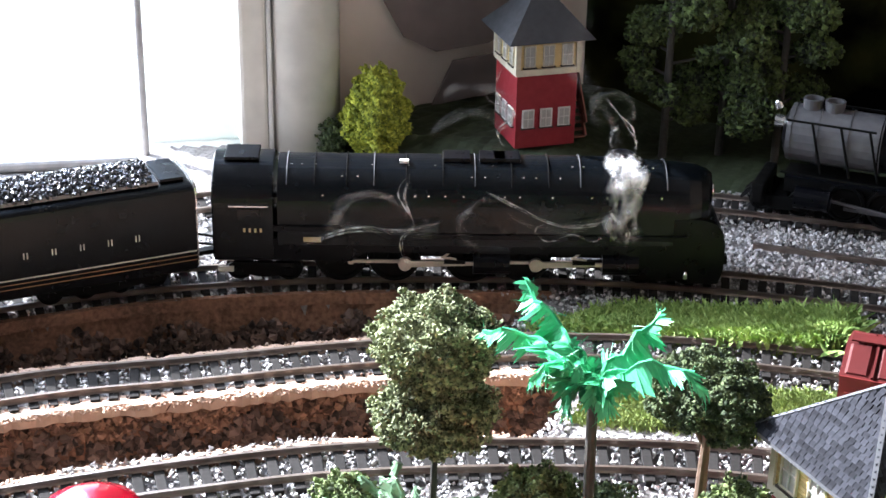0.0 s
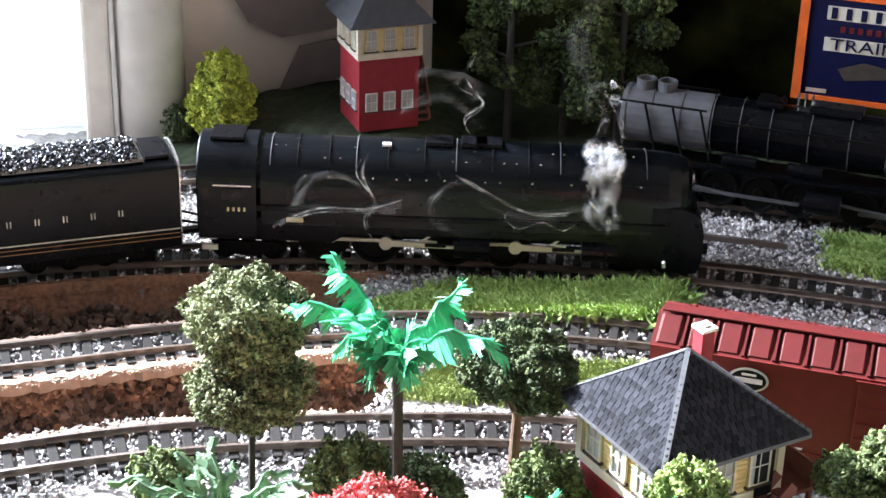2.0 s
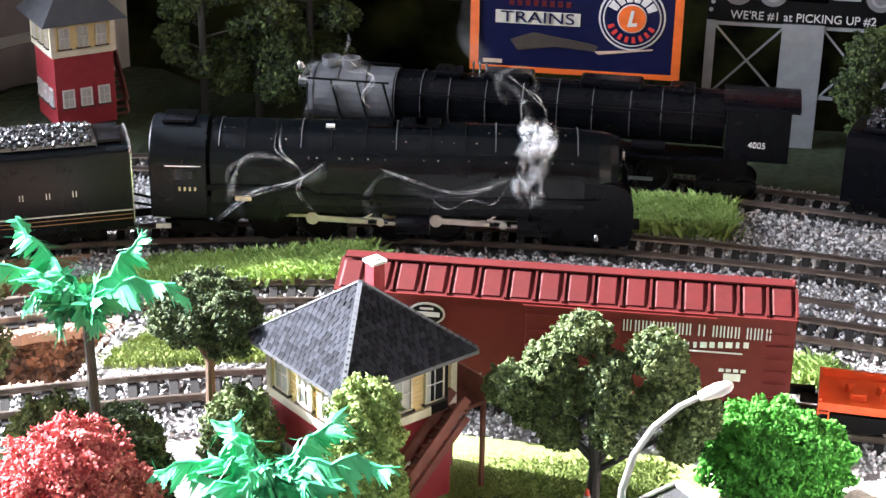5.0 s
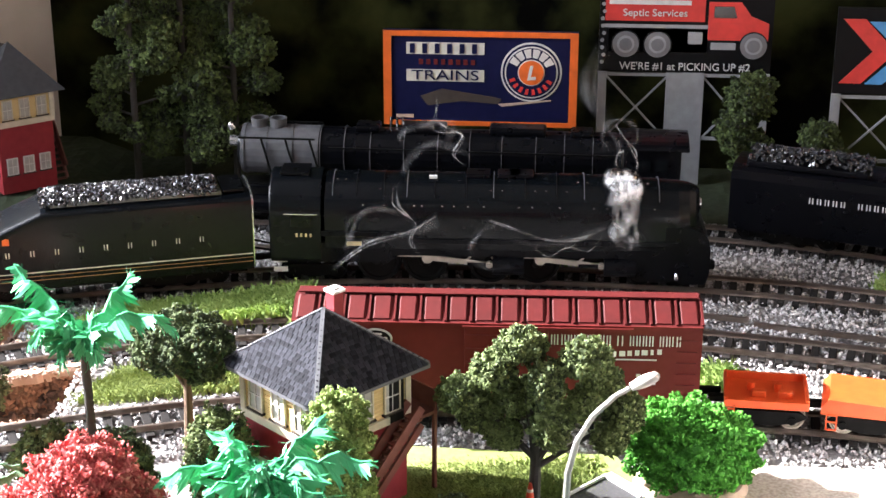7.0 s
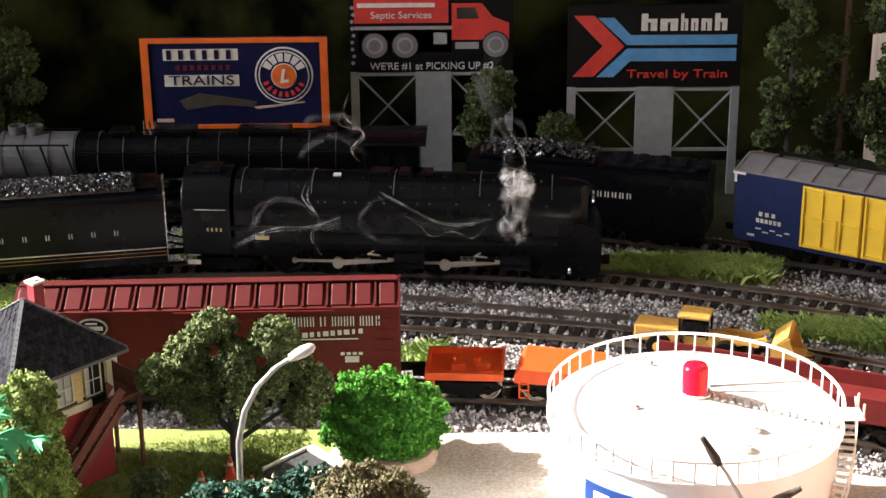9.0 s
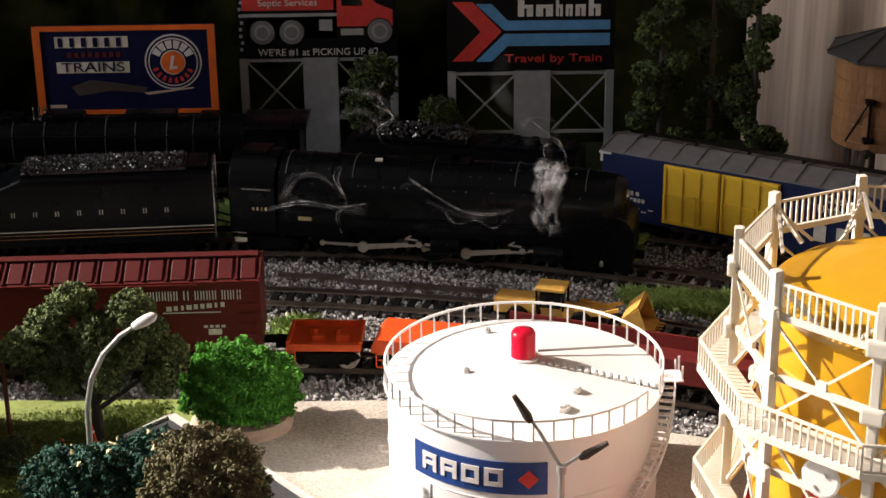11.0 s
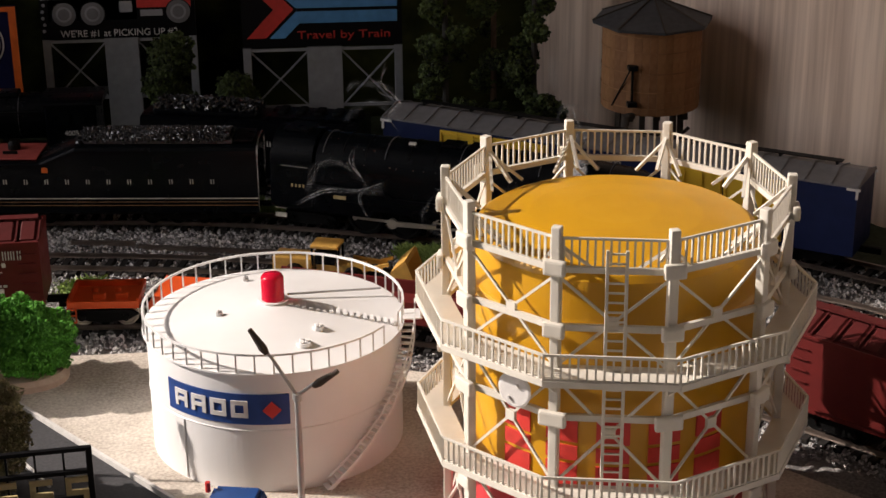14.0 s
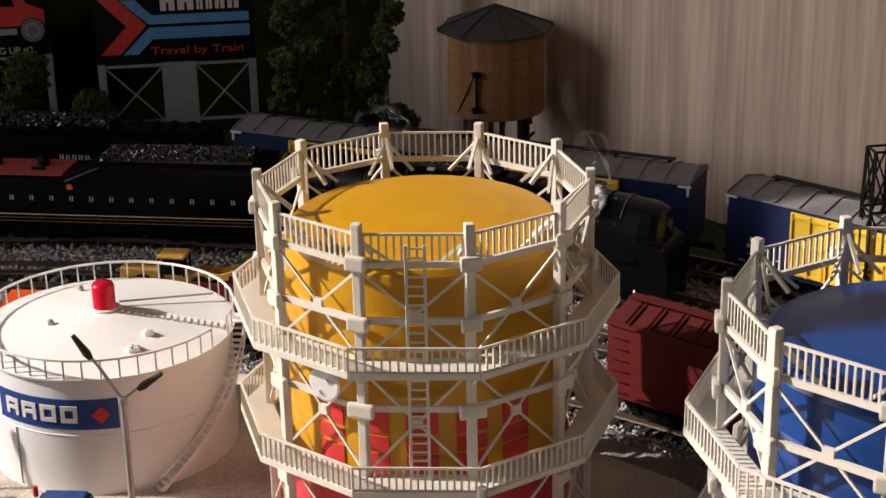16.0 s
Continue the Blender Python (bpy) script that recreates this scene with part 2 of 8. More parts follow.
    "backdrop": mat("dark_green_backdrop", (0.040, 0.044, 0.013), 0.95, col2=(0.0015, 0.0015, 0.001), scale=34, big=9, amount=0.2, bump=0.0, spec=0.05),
    "paper": mat("grey_backdrop_paper", (0.70, 0.63, 0.56), 0.9, col2=(0.54, 0.48, 0.43), scale=40, big=12, bump=0.0),
    "paper_dark": mat("backdrop_print_dark", (0.24, 0.20, 0.19), 0.9, scale=60, big=20, bump=0.0),
    "white_paint": mat("white_window_paint", (0.80, 0.79, 0.75), 0.5, scale=80),
    # white of the added outside ground, stands in for blown-out daylight
    "terrace": mat("white_daylight_ground", (0.82, 0.82, 0.80), 0.8, scale=40),
    "pale_green": mat("pale_green_frosted_pane", (0.86, 0.93, 0.88), 0.5, scale=60, trans=0.4),
    "column": mat("beige_column_paint", (0.78, 0.74, 0.66), 0.7, scale=60),
    "floor": mat("room_floor", (0.36, 0.28, 0.21), 0.6, scale=40),
    "cone": mat("orange_cone_plastic", (0.75, 0.09, 0.03), 0.5, scale=200),
    "car_blue": mat("blue_car_paint", (0.02, 0.08, 0.28), 0.25, scale=100),
    "galv": mat("galvanised_pole", (0.50, 0.49, 0.48), 0.4, 0.5, scale=200),
    "smoke": smoke_material("thin_smoke", 0.11, 150),
    "smoke_line": smoke_material("smoke_filament", 0.40, 190),
    "smoke_mid": smoke_material("hanging_smoke", 0.36, 170),
    "smoke_thin": smoke_material("smoke_veil", 0.07, 120),
    "smoke_dense": smoke_material("dense_smoke", 0.85, 220),
}


# ---- mesh helpers ----
def part(name, bm, material, parent=None, label="", smooth=False):
    """Link a bmesh (or a mesh) as one object under its thing."""
    if isinstance(bm, bmesh.types.BMesh):
        me = bpy.data.meshes.new(name)
        bm.to_mesh(me)
        bm.free()
    else:
        me = bm
    if not me.materials:
        me.materials.append(M[material])
    if smooth:
        me.polygons.foreach_set("use_smooth", [True] * len(me.polygons))
    ob = new(name, me)
    if parent:
        ob.parent = parent
    if label:
        ob["label"] = label
    return ob


def thing(name, m, label, category, group="", kind=""):
    ob = new(name)
    ob.empty_display_size = 0.01
    ob.matrix_world = m
    return tagged(ob, label, category, group, kind)


def box(bm, c, s, m=None, bevel=0.0):
    """A box of size s round c, its edges bevelled."""
    r = bmesh.ops.create_cube(bm, size=1.0)
    vs = r["verts"]
    bmesh.ops.scale(bm, vec=s, verts=vs)
    if bevel:
        es = list({e for v in vs for e in v.link_edges})
        rb = bmesh.ops.bevel(bm, geom=es, offset=bevel, segments=2, affect="EDGES", profile=0.6)
        vs = list({v for v in rb["verts"]} | {v for v in vs if v.is_valid})
    bmesh.ops.translate(bm, vec=c, verts=vs)
    if m is not None:
        bmesh.ops.transform(bm, matrix=m, verts=vs)
    return vs


def rod(bm, a, b, r, r2=None, n=8):
    """A round bar from a to b."""
    a, b = Vector(a), Vector(b)
    d = b - a
    res = bmesh.ops.create_cone(bm, cap_ends=True, segments=n, radius1=r, radius2=r if r2 is None else r2, depth=d.length)
    q = d.to_track_quat("Z", "Y").to_matrix().to_4x4()
    bmesh.ops.transform(bm, matrix=Matrix.Translation((a + b) / 2) @ q, verts=res["verts"])


def bar(bm, a, b, w, h):
    """A square bar from a to b."""
    a, b = Vector(a), Vector(b)
    d = b - a
    q = d.to_track_quat("X", "Z").to_matrix().to_4x4()
    box(bm, (0, 0, 0), (d.length, w, h), Matrix.Translation((a + b) / 2) @ q)


def lathe(bm, profile, n=32, centre=(0, 0)):
    """Turn (radius, z) rows round a vertical axis."""
    rings = []
    for r, z in profile:
        if r < 1e-6:
            rings.append([bm.verts.new((centre[0], centre[1], z))])
        else:
            rings.append([bm.verts.new((centre[0] + r * math.cos(2 * math.pi * k / n), centre[1] + r * math.sin(2 * math.pi * k / n), z)) for k in range(n)])
    for a, b in zip(rings, rings[1:]):
        for k in range(n):
            j = (k + 1) % n
            if len(a) == 1 and len(b) == 1:
                continue
            if len(a) == 1:
                bm.faces.new((a[0], b[j], b[k]))
            elif len(b) == 1:
                bm.faces.new((a[k], a[j], b[0]))
            else:
                bm.faces.new((a[k], a[j], b[j], b[k]))
    bmesh.ops.recalc_face_normals(bm, faces=bm.faces)


def loft(bm, sections, caps=True):
    """Skin a row of closed cross-sections with equal counts."""
    rings = [[bm.verts.new(p) for p in s] for s in sections]
    n = len(rings[0])
    for a, b in zip(rings, rings[1:]):
        for k in range(n):
            bm.faces.new((a[k], a[(k + 1) % n], b[(k + 1) % n], b[k]))
    if caps:
        bm.faces.new(rings[0][::-1])
        bm.faces.new(rings[-1])
    bmesh.ops.recalc_face_normals(bm, faces=bm.faces)


def prism(bm, pts, axis, lo, hi):
    """Push a polygon through along 'x', 'y' or 'z'."""
    put = {"x": lambda p, v: (v, p[0], p[1]), "y": lambda p, v: (p[0], v, p[1]), "z": lambda p, v: (p[0], p[1], v)}[axis]
    loft(bm, [[put(p, lo) for p in pts], [put(p, hi) for p in pts]])


def bits(points, size, seed, flat=1.0, blade=False, normals=None, jitter=0.5):
    """One mesh of many small crumbs (or blades) at the points."""
    rng = np.random.default_rng(seed)
    pts = np.asarray(points, float)
    n = len(pts)
    if blade:
        h = size * rng.uniform(0.45, 1.05, n)
        ang = rng.uniform(0, 2 * np.pi, n)
        wv = np.stack([np.cos(ang), np.sin(ang), 0 * ang], 1) * (size * 0.052)
        lean = np.stack([rng.normal(0, 0.3, n).clip(-0.6, 0.6), rng.normal(0, 0.3, n).clip(-0.6, 0.6), np.ones(n)], 1) * h[:, None]
        v = np.stack([pts - wv, pts + wv, pts + lean * 0.6 + wv * 0.7, pts + lean * (1, 1, 0.95) + np.stack([rng.normal(0, 0.25, n) * h, rng.normal(0, 0.25, n) * h, 0 * h], 1)], 1)
        f = np.arange(n)[:, None, None] * 4 + np.array([[0, 1, 2], [0, 2, 3]])[None]
        me = bpy.data.meshes.new("blades")
        me.from_pydata(v.reshape(-1, 3).tolist(), [], f.reshape(-1, 3).tolist())
        return me
    base = np.array([(1, 0, 0), (-1, 0, 0), (0, 1, 0), (0, -1, 0), (0, 0, 1), (0, 0, -1)], float)
    tri = np.array([(0, 2, 4), (2, 1, 4), (1, 3, 4), (3, 0, 4), (2, 0, 5), (1, 2, 5), (3, 1, 5), (0, 3, 5)])
    q = rng.normal(size=(n, 4))
    q /= np.linalg.norm(q, axis=1, keepdims=True)
    w, x, y, z = q.T
    rot = np.stack([1 - 2 * (y * y + z * z), 2 * (x * y - z * w), 2 * (x * z + y * w), 2 * (x * y + z * w), 1 - 2 * (x * x + z * z), 2 * (y * z - x * w), 2 * (x * z - y * w), 2 * (y * z + x * w), 1 - 2 * (x * x + y * y)], 1).reshape(n, 3, 3)
    s = size * 0.5 * rng.uniform(1 - jitter, 1 + jitter, (n, 1, 1)) * rng.uniform(0.55, 1.2, (n, 6, 1))
    v = np.einsum("nij,nkj->nki", rot, base[None] * s * np.array([1, 1, flat]))
    v += pts[:, None]
    f = np.arange(n)[:, None, None] * 6 + tri[None]
    me = bpy.data.meshes.new("crumbs")
    me.from_pydata(v.reshape(-1, 3).tolist(), [], f.reshape(-1, 3).tolist())
    return me


def spline(ctrl, step=0.003):
    """Even points along a smooth line through the control points."""
    c = np.array(ctrl, float)
    c = np.vstack([2 * c[0] - c[1], c, 2 * c[-1] - c[-2]])
    out = []
    for k in range(1, len(c) - 2):
        t = np.linspace(0, 1, 40, endpoint=False)[:, None]
        p0, p1, p2, p3 = c[k - 1 : k + 3]
        out.append(0.5 * (2 * p1 + (p2 - p0) * t + (2 * p0 - 5 * p1 + 4 * p2 - p3) * t**2 + (3 * p1 - p0 - 3 * p2 + p3) * t**3))
    pts = np.vstack(out + [c[-2:-1]])
    s = np.r_[0, np.cumsum(np.linalg.norm(np.diff(pts, axis=0), axis=1))]
    u = np.arange(0, s[-1], step)
    return np.stack([np.interp(u, s, pts[:, k]) for k in range(2)], 1), u


def words(text, size, material, parent, m, name="lettering", depth=0.0003, label="", width=None):
    """Raised words in the built-in font, centred, facing +z of the pose m."""
    cu = bpy.data.curves.new("words", "FONT")
    cu.body, cu.size, cu.align_x, cu.align_y, cu.extrude = text, size, "CENTER", "CENTER", depth
    tmp = bpy.data.objects.new("words", cu)
    scene.collection.objects.link(tmp)
    bpy.context.view_layer.update()
    me = bpy.data.meshes.new_from_object(tmp.evaluated_get(bpy.context.evaluated_depsgraph_get()))
    bpy.data.objects.remove(tmp)
    ob = part(name, me, material, parent, label)
    if width:
        m = m @ Matrix.Diagonal((width / max(ob.dimensions.x, 1e-6), 1, 1, 1))
    ob.matrix_basis = m
    return ob


UPRIGHT = pose(0, 0, 0, 90)  # words that face -y

# ---- lines of the tracks ----
TRACK_A = [(-0.66, 0.18), (-0.54, 0.33), (-0.455, 0.44), (-0.388, 0.520), (-0.307, 0.582), (-0.195, 0.634), (-0.095, 0.661), (0.015, 0.673), (0.115, 0.671), (0.205, 0.658), (0.282, 0.634), (0.36, 0.600), (0.49, 0.508), (0.532, 0.470), (0.66, 0.33)]
TRACK_B = [(-0.60, 0.17), (-0.44, 0.36), (-0.343, 0.457), (-0.285, 0.499), (-0.2265, 0.539), (-0.16, 0.574), (-0.0946, 0.5955), (-0.03, 0.605), (0.05, 0.608), (0.122, 0.603), (0.223, 0.583), (0.325, 0.546), (0.43, 0.482), (0.55, 0.38), (0.66, 0.26)]
TRACK_C = [(-0.54, 0.14), (-0.40, 0.30), (-0.298, 0.393), (-0.249, 0.433), (-0.2, 0.466), (-0.139, 0.495), (-0.078, 0.516), (-0.01, 0.527), (0.07, 0.530), (0.14, 0.5245), (0.185, 0.520), (0.26, 0.503), (0.34, 0.468), (0.42, 0.415), (0.49, 0.350), (0.58, 0.25)]
TRACK_D = [(-0.60, 0.36), (-0.47, 0.53), (-0.36, 0.645), (-0.25, 0.715), (-0.13, 0.743), (0.0, 0.756), (0.085, 0.748), (0.16, 0.737), (0.235, 0.718), (0.313, 0.686), (0.373, 0.660), (0.46, 0.602), (0.547, 0.530), (0.61, 0.465), (0.72, 0.33)]
LINES = {k: spline(v) for k, v in (("A", TRACK_A), ("B", TRACK_B), ("C", TRACK_C), ("D", TRACK_D))}
RAIL_TOP, GAUGE = 0.0045, 0.0165


def on_line(key, s):
    """Place and heading on a track at a length along it."""
    p, u = LINES[key]
    x, y = np.interp(s, u, p[:, 0]), np.interp(s, u, p[:, 1])
    x2, y2 = np.interp(s + 0.004, u, p[:, 0]), np.interp(s + 0.004, u, p[:, 1])
    return Vector((x, y, 0)), math.degrees(math.atan2(y2 - y, x2 - x))


def along(key, x):
    """Length along a track at which it passes x."""
    p, u = LINES[key]
    return float(np.interp(x, p[:, 0], u))


def seat(key, s_front, length):
    """Pose of a car whose ends lie on the track: origin at the middle, on the rail tops, +x ahead."""
    a, _ = on_line(key, s_front - 0.15 * length)
    b, _ = on_line(key, s_front - 0.85 * length)
    d = a - b
    c = (a + b) / 2
    return pose(c.x, c.y, RAIL_TOP, 0, 0, math.degrees(math.atan2(d.y, d.x)))


# ---- setting ----
def line_y(key, x):
    p, _ = LINES[key]
    return np.interp(x, p[:, 0], p[:, 1])


def ground_height(x, y):
    """Flat table with two rocky cuttings between the tracks beside the window."""
    ya, yb, yc = line_y("A", x), line_y("B", x), line_y("C", x)
    rough = 0.5 + 0.5 * np.sin(x * 310 + 3 * np.sin(y * 270)) * np.sin(y * 290 + 2 * np.sin(x * 170))
    ramp = lambda v: np.clip(v, 0, 1)
    edge = 0.0026 * np.sin(x * 260) * np.sin(x * 97 + 1)
    cut1 = ramp((ya - 0.0175 - y) / 0.007 + edge * 80) * ramp((y - (yb + 0.0165)) / 0.004) * ramp((-0.185 - x) / 0.012)
    cut2 = ramp((yb - 0.0165 - y) / 0.007 + edge * 80) * ramp((y - (yc + 0.0165)) / 0.004) * ramp((-0.148 - x) / 0.004)
    cut = np.maximum(cut1, cut2)
    mound = 0.012 * ramp((y - 0.73) / 0.02) * ramp((-0.19 - x) / 0.03) * ramp((x + 0.34) / 0.03)
    return -0.0012 - 0.042 * cut * (0.75 + 0.35 * rough) + mound * (0.9 + 0.1 * rough)


def build_ground():
    xs, ys = np.arange(-0.78, 1.0, 0.0045), np.arange(-0.05, 0.90, 0.0045)
    X, Y = np.meshgrid(xs, ys)
    Z = ground_height(X, Y) + 0.0006 * np.sin(X * 900 + 2 * np.sin(Y * 700)) * np.sin(Y * 830)
    v = np.stack([X, Y, Z], -1).reshape(-1, 3)
    nx, ny = len(xs), len(ys)
    i = (np.arange(ny - 1)[:, None] * nx + np.arange(nx - 1)[None]).ravel()
    f = np.stack([i, i + 1, i + nx + 1, i + nx], 1)
    me = bpy.data.meshes.new("ground")
    me.from_pydata(v.tolist(), [], f.tolist())
    me.materials.append(M["bed"])
    me.materials.append(M["earth"])
    me.materials.append(M["shaded_lawn"])
    me.materials.append(M["terrace"])
    cx, cy, cz = (v[f].mean(1)).T
    idx = np.zeros(len(f), int)
    idx[(cx < -0.145) & (cz < -0.0035)] = 1
    # lawn with shade in its colour: front planting, mound, behind the far track
    idx[(cx < -0.10) & (cy < line_y("C", cx) - 0.04)] = 2
    idx[(cz > 0.001)] = 2
    idx[(cy > line_y("D", cx) + 0.024) & (cx > -0.345)] = 2
    idx[(cx + 0.372) * -0.511 + (cy - 0.712) * 0.859 > 0.02 + 9 * (cx > -0.385)] = 3
    me.polygons.foreach_set("material_index", idx)
    ob = new("ground", me)
    tagged(ob, "model railway baseboard of grey ballast with brown rocky cuttings", "ground", kind="structure")


build_ground()


def slab(name, p0, p1, z0, z1, thick, material, label, category="wall"):
    """An upright slab from p0 to p1; its face is on that line and its body on the left of it."""
    a, b = Vector((*p0, 0)), Vector((*p1, 0))
    d = (b - a).normalized()
    n = Vector((-d.y, d.x, 0)) * thick
    bm = bmesh.new()
    prism(bm, [(a.x, a.y), (b.x, b.y), (b.x + n.x, b.y + n.y), (a.x + n.x, a.y + n.y)], "z", z0, z1)
    return tagged(part(name, bm, material), label, category, kind="structure")


CEIL = 1.3
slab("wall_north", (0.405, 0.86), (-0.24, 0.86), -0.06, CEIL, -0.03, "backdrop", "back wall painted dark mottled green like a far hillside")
slab("wall_northwest", (-0.24, 0.86), (-0.352, 0.757), -0.06, CEIL, -0.03, "paper", "grey-beige backdrop paper with a faded dark print")
slab("wall_east", (0.405, 0.86), (0.90, 0.115), -0.06, CEIL, 0.03, "wall_wood", "pale pinkish wood-grain wall panel")
slab("wall_southeast", (0.90, 0.115), (0.90, -1.2), -0.75, CEIL, 0.03, "wall_plain", "plain painted room wall")
slab("wall_south", (0.90, -1.2), (-1.25, -1.2), -0.75, CEIL, 0.03, "wall_plain", "plain painted room wall")
slab("wall_west", (-1.25, -1.2), (-1.25, 0.19), -0.75, CEIL, 0.03, "wall_plain", "plain painted room wall")
bm = bmesh.new()
prism(bm, [(0.94, -1.24), (0.94, 0.12), (0.41, 0.90), (-0.25, 0.90), (-0.37, 0.74), (-1.29, 0.20), (-1.29, -1.24)], "z", CEIL, CEIL + 0.03)
tagged(part("ceiling", bm, "wall_plain"), "plain pale room ceiling", "ceiling", kind="structure")
bm = bmesh.new()
box(bm, (-0.15, -0.2, -0.77), (2.3, 2.3, 0.03))
tagged(part("floor", bm, "floor"), "dark brown room floor", "floor", kind="structure")
bm = bmesh.new()
box(bm, (0.11, 0.42, -0.075), (1.78, 0.95, 0.025))
tagged(part("table", bm, "dark_wood"), "dark wooden layout table", "table", kind="structure")
# the window wall: sill, lintel, posts, one frosted pane, white ground added outside for the glare
WIN0, WIN1 = Vector((-0.372, 0.712, 0)), Vector((-1.25, 0.19, 0))
WIN_DIR = (WIN1 - WIN0).normalized()
WIN_OUT = Vector((WIN_DIR.y, -WIN_DIR.x, 0))
slab("wall_window_sill", WIN0[:2], WIN1[:2], -0.75, -0.004, -0.05, "white_paint", "white window wall below the sill")
slab("wall_window_lintel", WIN0[:2], WIN1[:2], 1.05, CEIL, -0.05, "white_paint", "white window wall above the opening")
win = thing("window_1", Matrix.Identity(4), "large white-framed window with bright daylight outside", "window", kind="structure")
for at, w, name, material in ((-0.0045, 0.0140, "window_frame", "column"), (-0.0128, 0.0030, "window_frame", "white_paint"), (0.50, 0.02, "window_frame", "white_paint"), (0.995, 0.03, "window_frame", "white_paint")):
    bm = bmesh.new()
    c = WIN0 + WIN_DIR * at + WIN_OUT * 0.02
    box(bm, (0, 0, 0), (w, 0.03, 1.054), Matrix.Translation((c.x, c.y, 0.523)) @ pose(0, 0, 0, 0, 0, math.degrees(math.atan2(WIN_DIR.y, WIN_DIR.x))), bevel=0.002)
    part(name, bm, material, win)
bm = bmesh.new()
c = WIN0 + WIN_DIR * 0.0262 + WIN_OUT * 0.03
box(bm, (0, 0, 0), (0.046, 0.004, 1.05), Matrix.Translation((c.x, c.y, 0.521)) @ pose(0, 0, 0, 0, 0, math.degrees(math.atan2(WIN_DIR.y, WIN_DIR.x))))
part("pane", bm, "pale_green", win, "pale green frosted pane")
bm = bmesh.new()
c = WIN0 + WIN_DIR * 0.0512 + WIN_OUT * 0.012
rod(bm, (c.x, c.y, -0.003), (c.x, c.y, 1.05), 0.0021, n=12)
part("pole", bm, "galv", win, "thin grey upright pole")
bm = bmesh.new()
a, b = WIN0 + WIN_DIR * 0.055 - WIN_OUT * 0.004, WIN0 + WIN_DIR * 0.6 - WIN_OUT * 0.004
rod(bm, (a.x, a.y, 0.0015), (b.x, b.y, 0.0015), 0.0032, n=12)
part("sill_bar", bm, "galv", win, "grey tube along the sill")
bm = bmesh.new()
prism(bm, [(-0.39, 0.76), (-0.36, 0.92), (-0.9, 4.0), (-6, 4.0), (-6, -3), (-1.32, 0.17)], "z", -0.06, -0.03)
tagged(part("terrace", bm, "terrace"), "sunlit white ground added outside the window for the blown-out daylight", "ground", kind="structure")
bm = bmesh.new()
lathe(bm, [(0.0, -0.004), (0.0174, -0.004), (0.0174, CEIL), (0.0, CEIL)], 64, (-0.3520, 0.7400))
tagged(part("column", bm, "column", smooth=True), "round beige column at the window's edge", "column", kind="structure")
bm = bmesh.new()
for pts in ([(-0.028, 0.050), (-0.010, 0.040), (0.020, 0.042), (0.040, 0.052), (0.046, 0.075), (0.030, 0.082), (0.034, 0.110), (-0.020, 0.115), (-0.030, 0.085), (-0.040, 0.072)], [(-0.012, 0.010), (0.046, 0.016), (0.048, 0.038), (0.0, 0.034)]):
    prism(bm, pts, "y", -0.0012, 0.0)
ob = part("backdrop_print", bm, "paper_dark")
ob.matrix_world = pose(-0.296, 0.803, 0.0, 0, 0, 42)
tagged(ob, "dark printed shapes on the grey backdrop paper", "backdrop", kind="structure")


# ---- tracks ----
def build_track(key, name, label):
    p, u = LINES[key]
    root = thing(name, Matrix.Identity(4), label, "railway track", group="parallel tracks")
    t = np.gradient(p, axis=0)
    t /= np.linalg.norm(t, axis=1, keepdims=True)
    nrm = np.stack([-t[:, 1], t[:, 0]], 1)
    prof = [(-0.0012, 0.0022), (0.0012, 0.0022), (0.0005, 0.0027), (0.0006, 0.0038), (0.0007, 0.0045), (-0.0007, 0.0045), (-0.0006, 0.0038), (-0.0005, 0.0027)]
    for side in (-1, 1):
        bm = bmesh.new()
        off = p + nrm * side * (GAUGE / 2 + 0.0007)
        loft(bm, [[(q[0] + w[0] * a, q[1] + w[1] * a, z) for a, z in prof] for q, w in zip(off[::2], nrm[::2])])
        part("rail", bm, "rail", root)
    bm = bmesh.new()
    box(bm, (0, 0, 0.0008), (0.0036, 0.0285, 0.0026), bevel=0.0003)
    tie = bpy.data.meshes.new("sleeper")
    bm.to_mesh(tie)
    bm.free()
    tie.materials.append(M["tie"])
    rng = random.Random(ord(key))
    marks = [s for s in np.arange(0.1, u[-1] - 0.1, 0.0078)]
    for s in marks:
        q, h = on_line(key, s)
        ob = new("sleeper", tie)
        ob.parent = root
        ob.matrix_basis = pose(q.x, q.y, rng.uniform(-0.0003, 0.0001), 0, 0, h + rng.uniform(-2, 2))
    return root


build_track("A", "railway_track", "curved steel rails on dark sleepers carrying the steam train")
build_track("B", "railway_track", "curved steel rails on dark sleepers between the grass strips")
build_track("C", "railway_track", "curved steel rails on dark sleepers under the red boxcar")
build_track("D", "railway_track", "curved steel rails on dark sleepers under the parked black locomotive")


def dist_to(key, xy):
    p, _ = LINES[key]
    q = p[::3]
    return np.sqrt(((xy[:, None] - q[None]) ** 2).sum(-1).min(1))


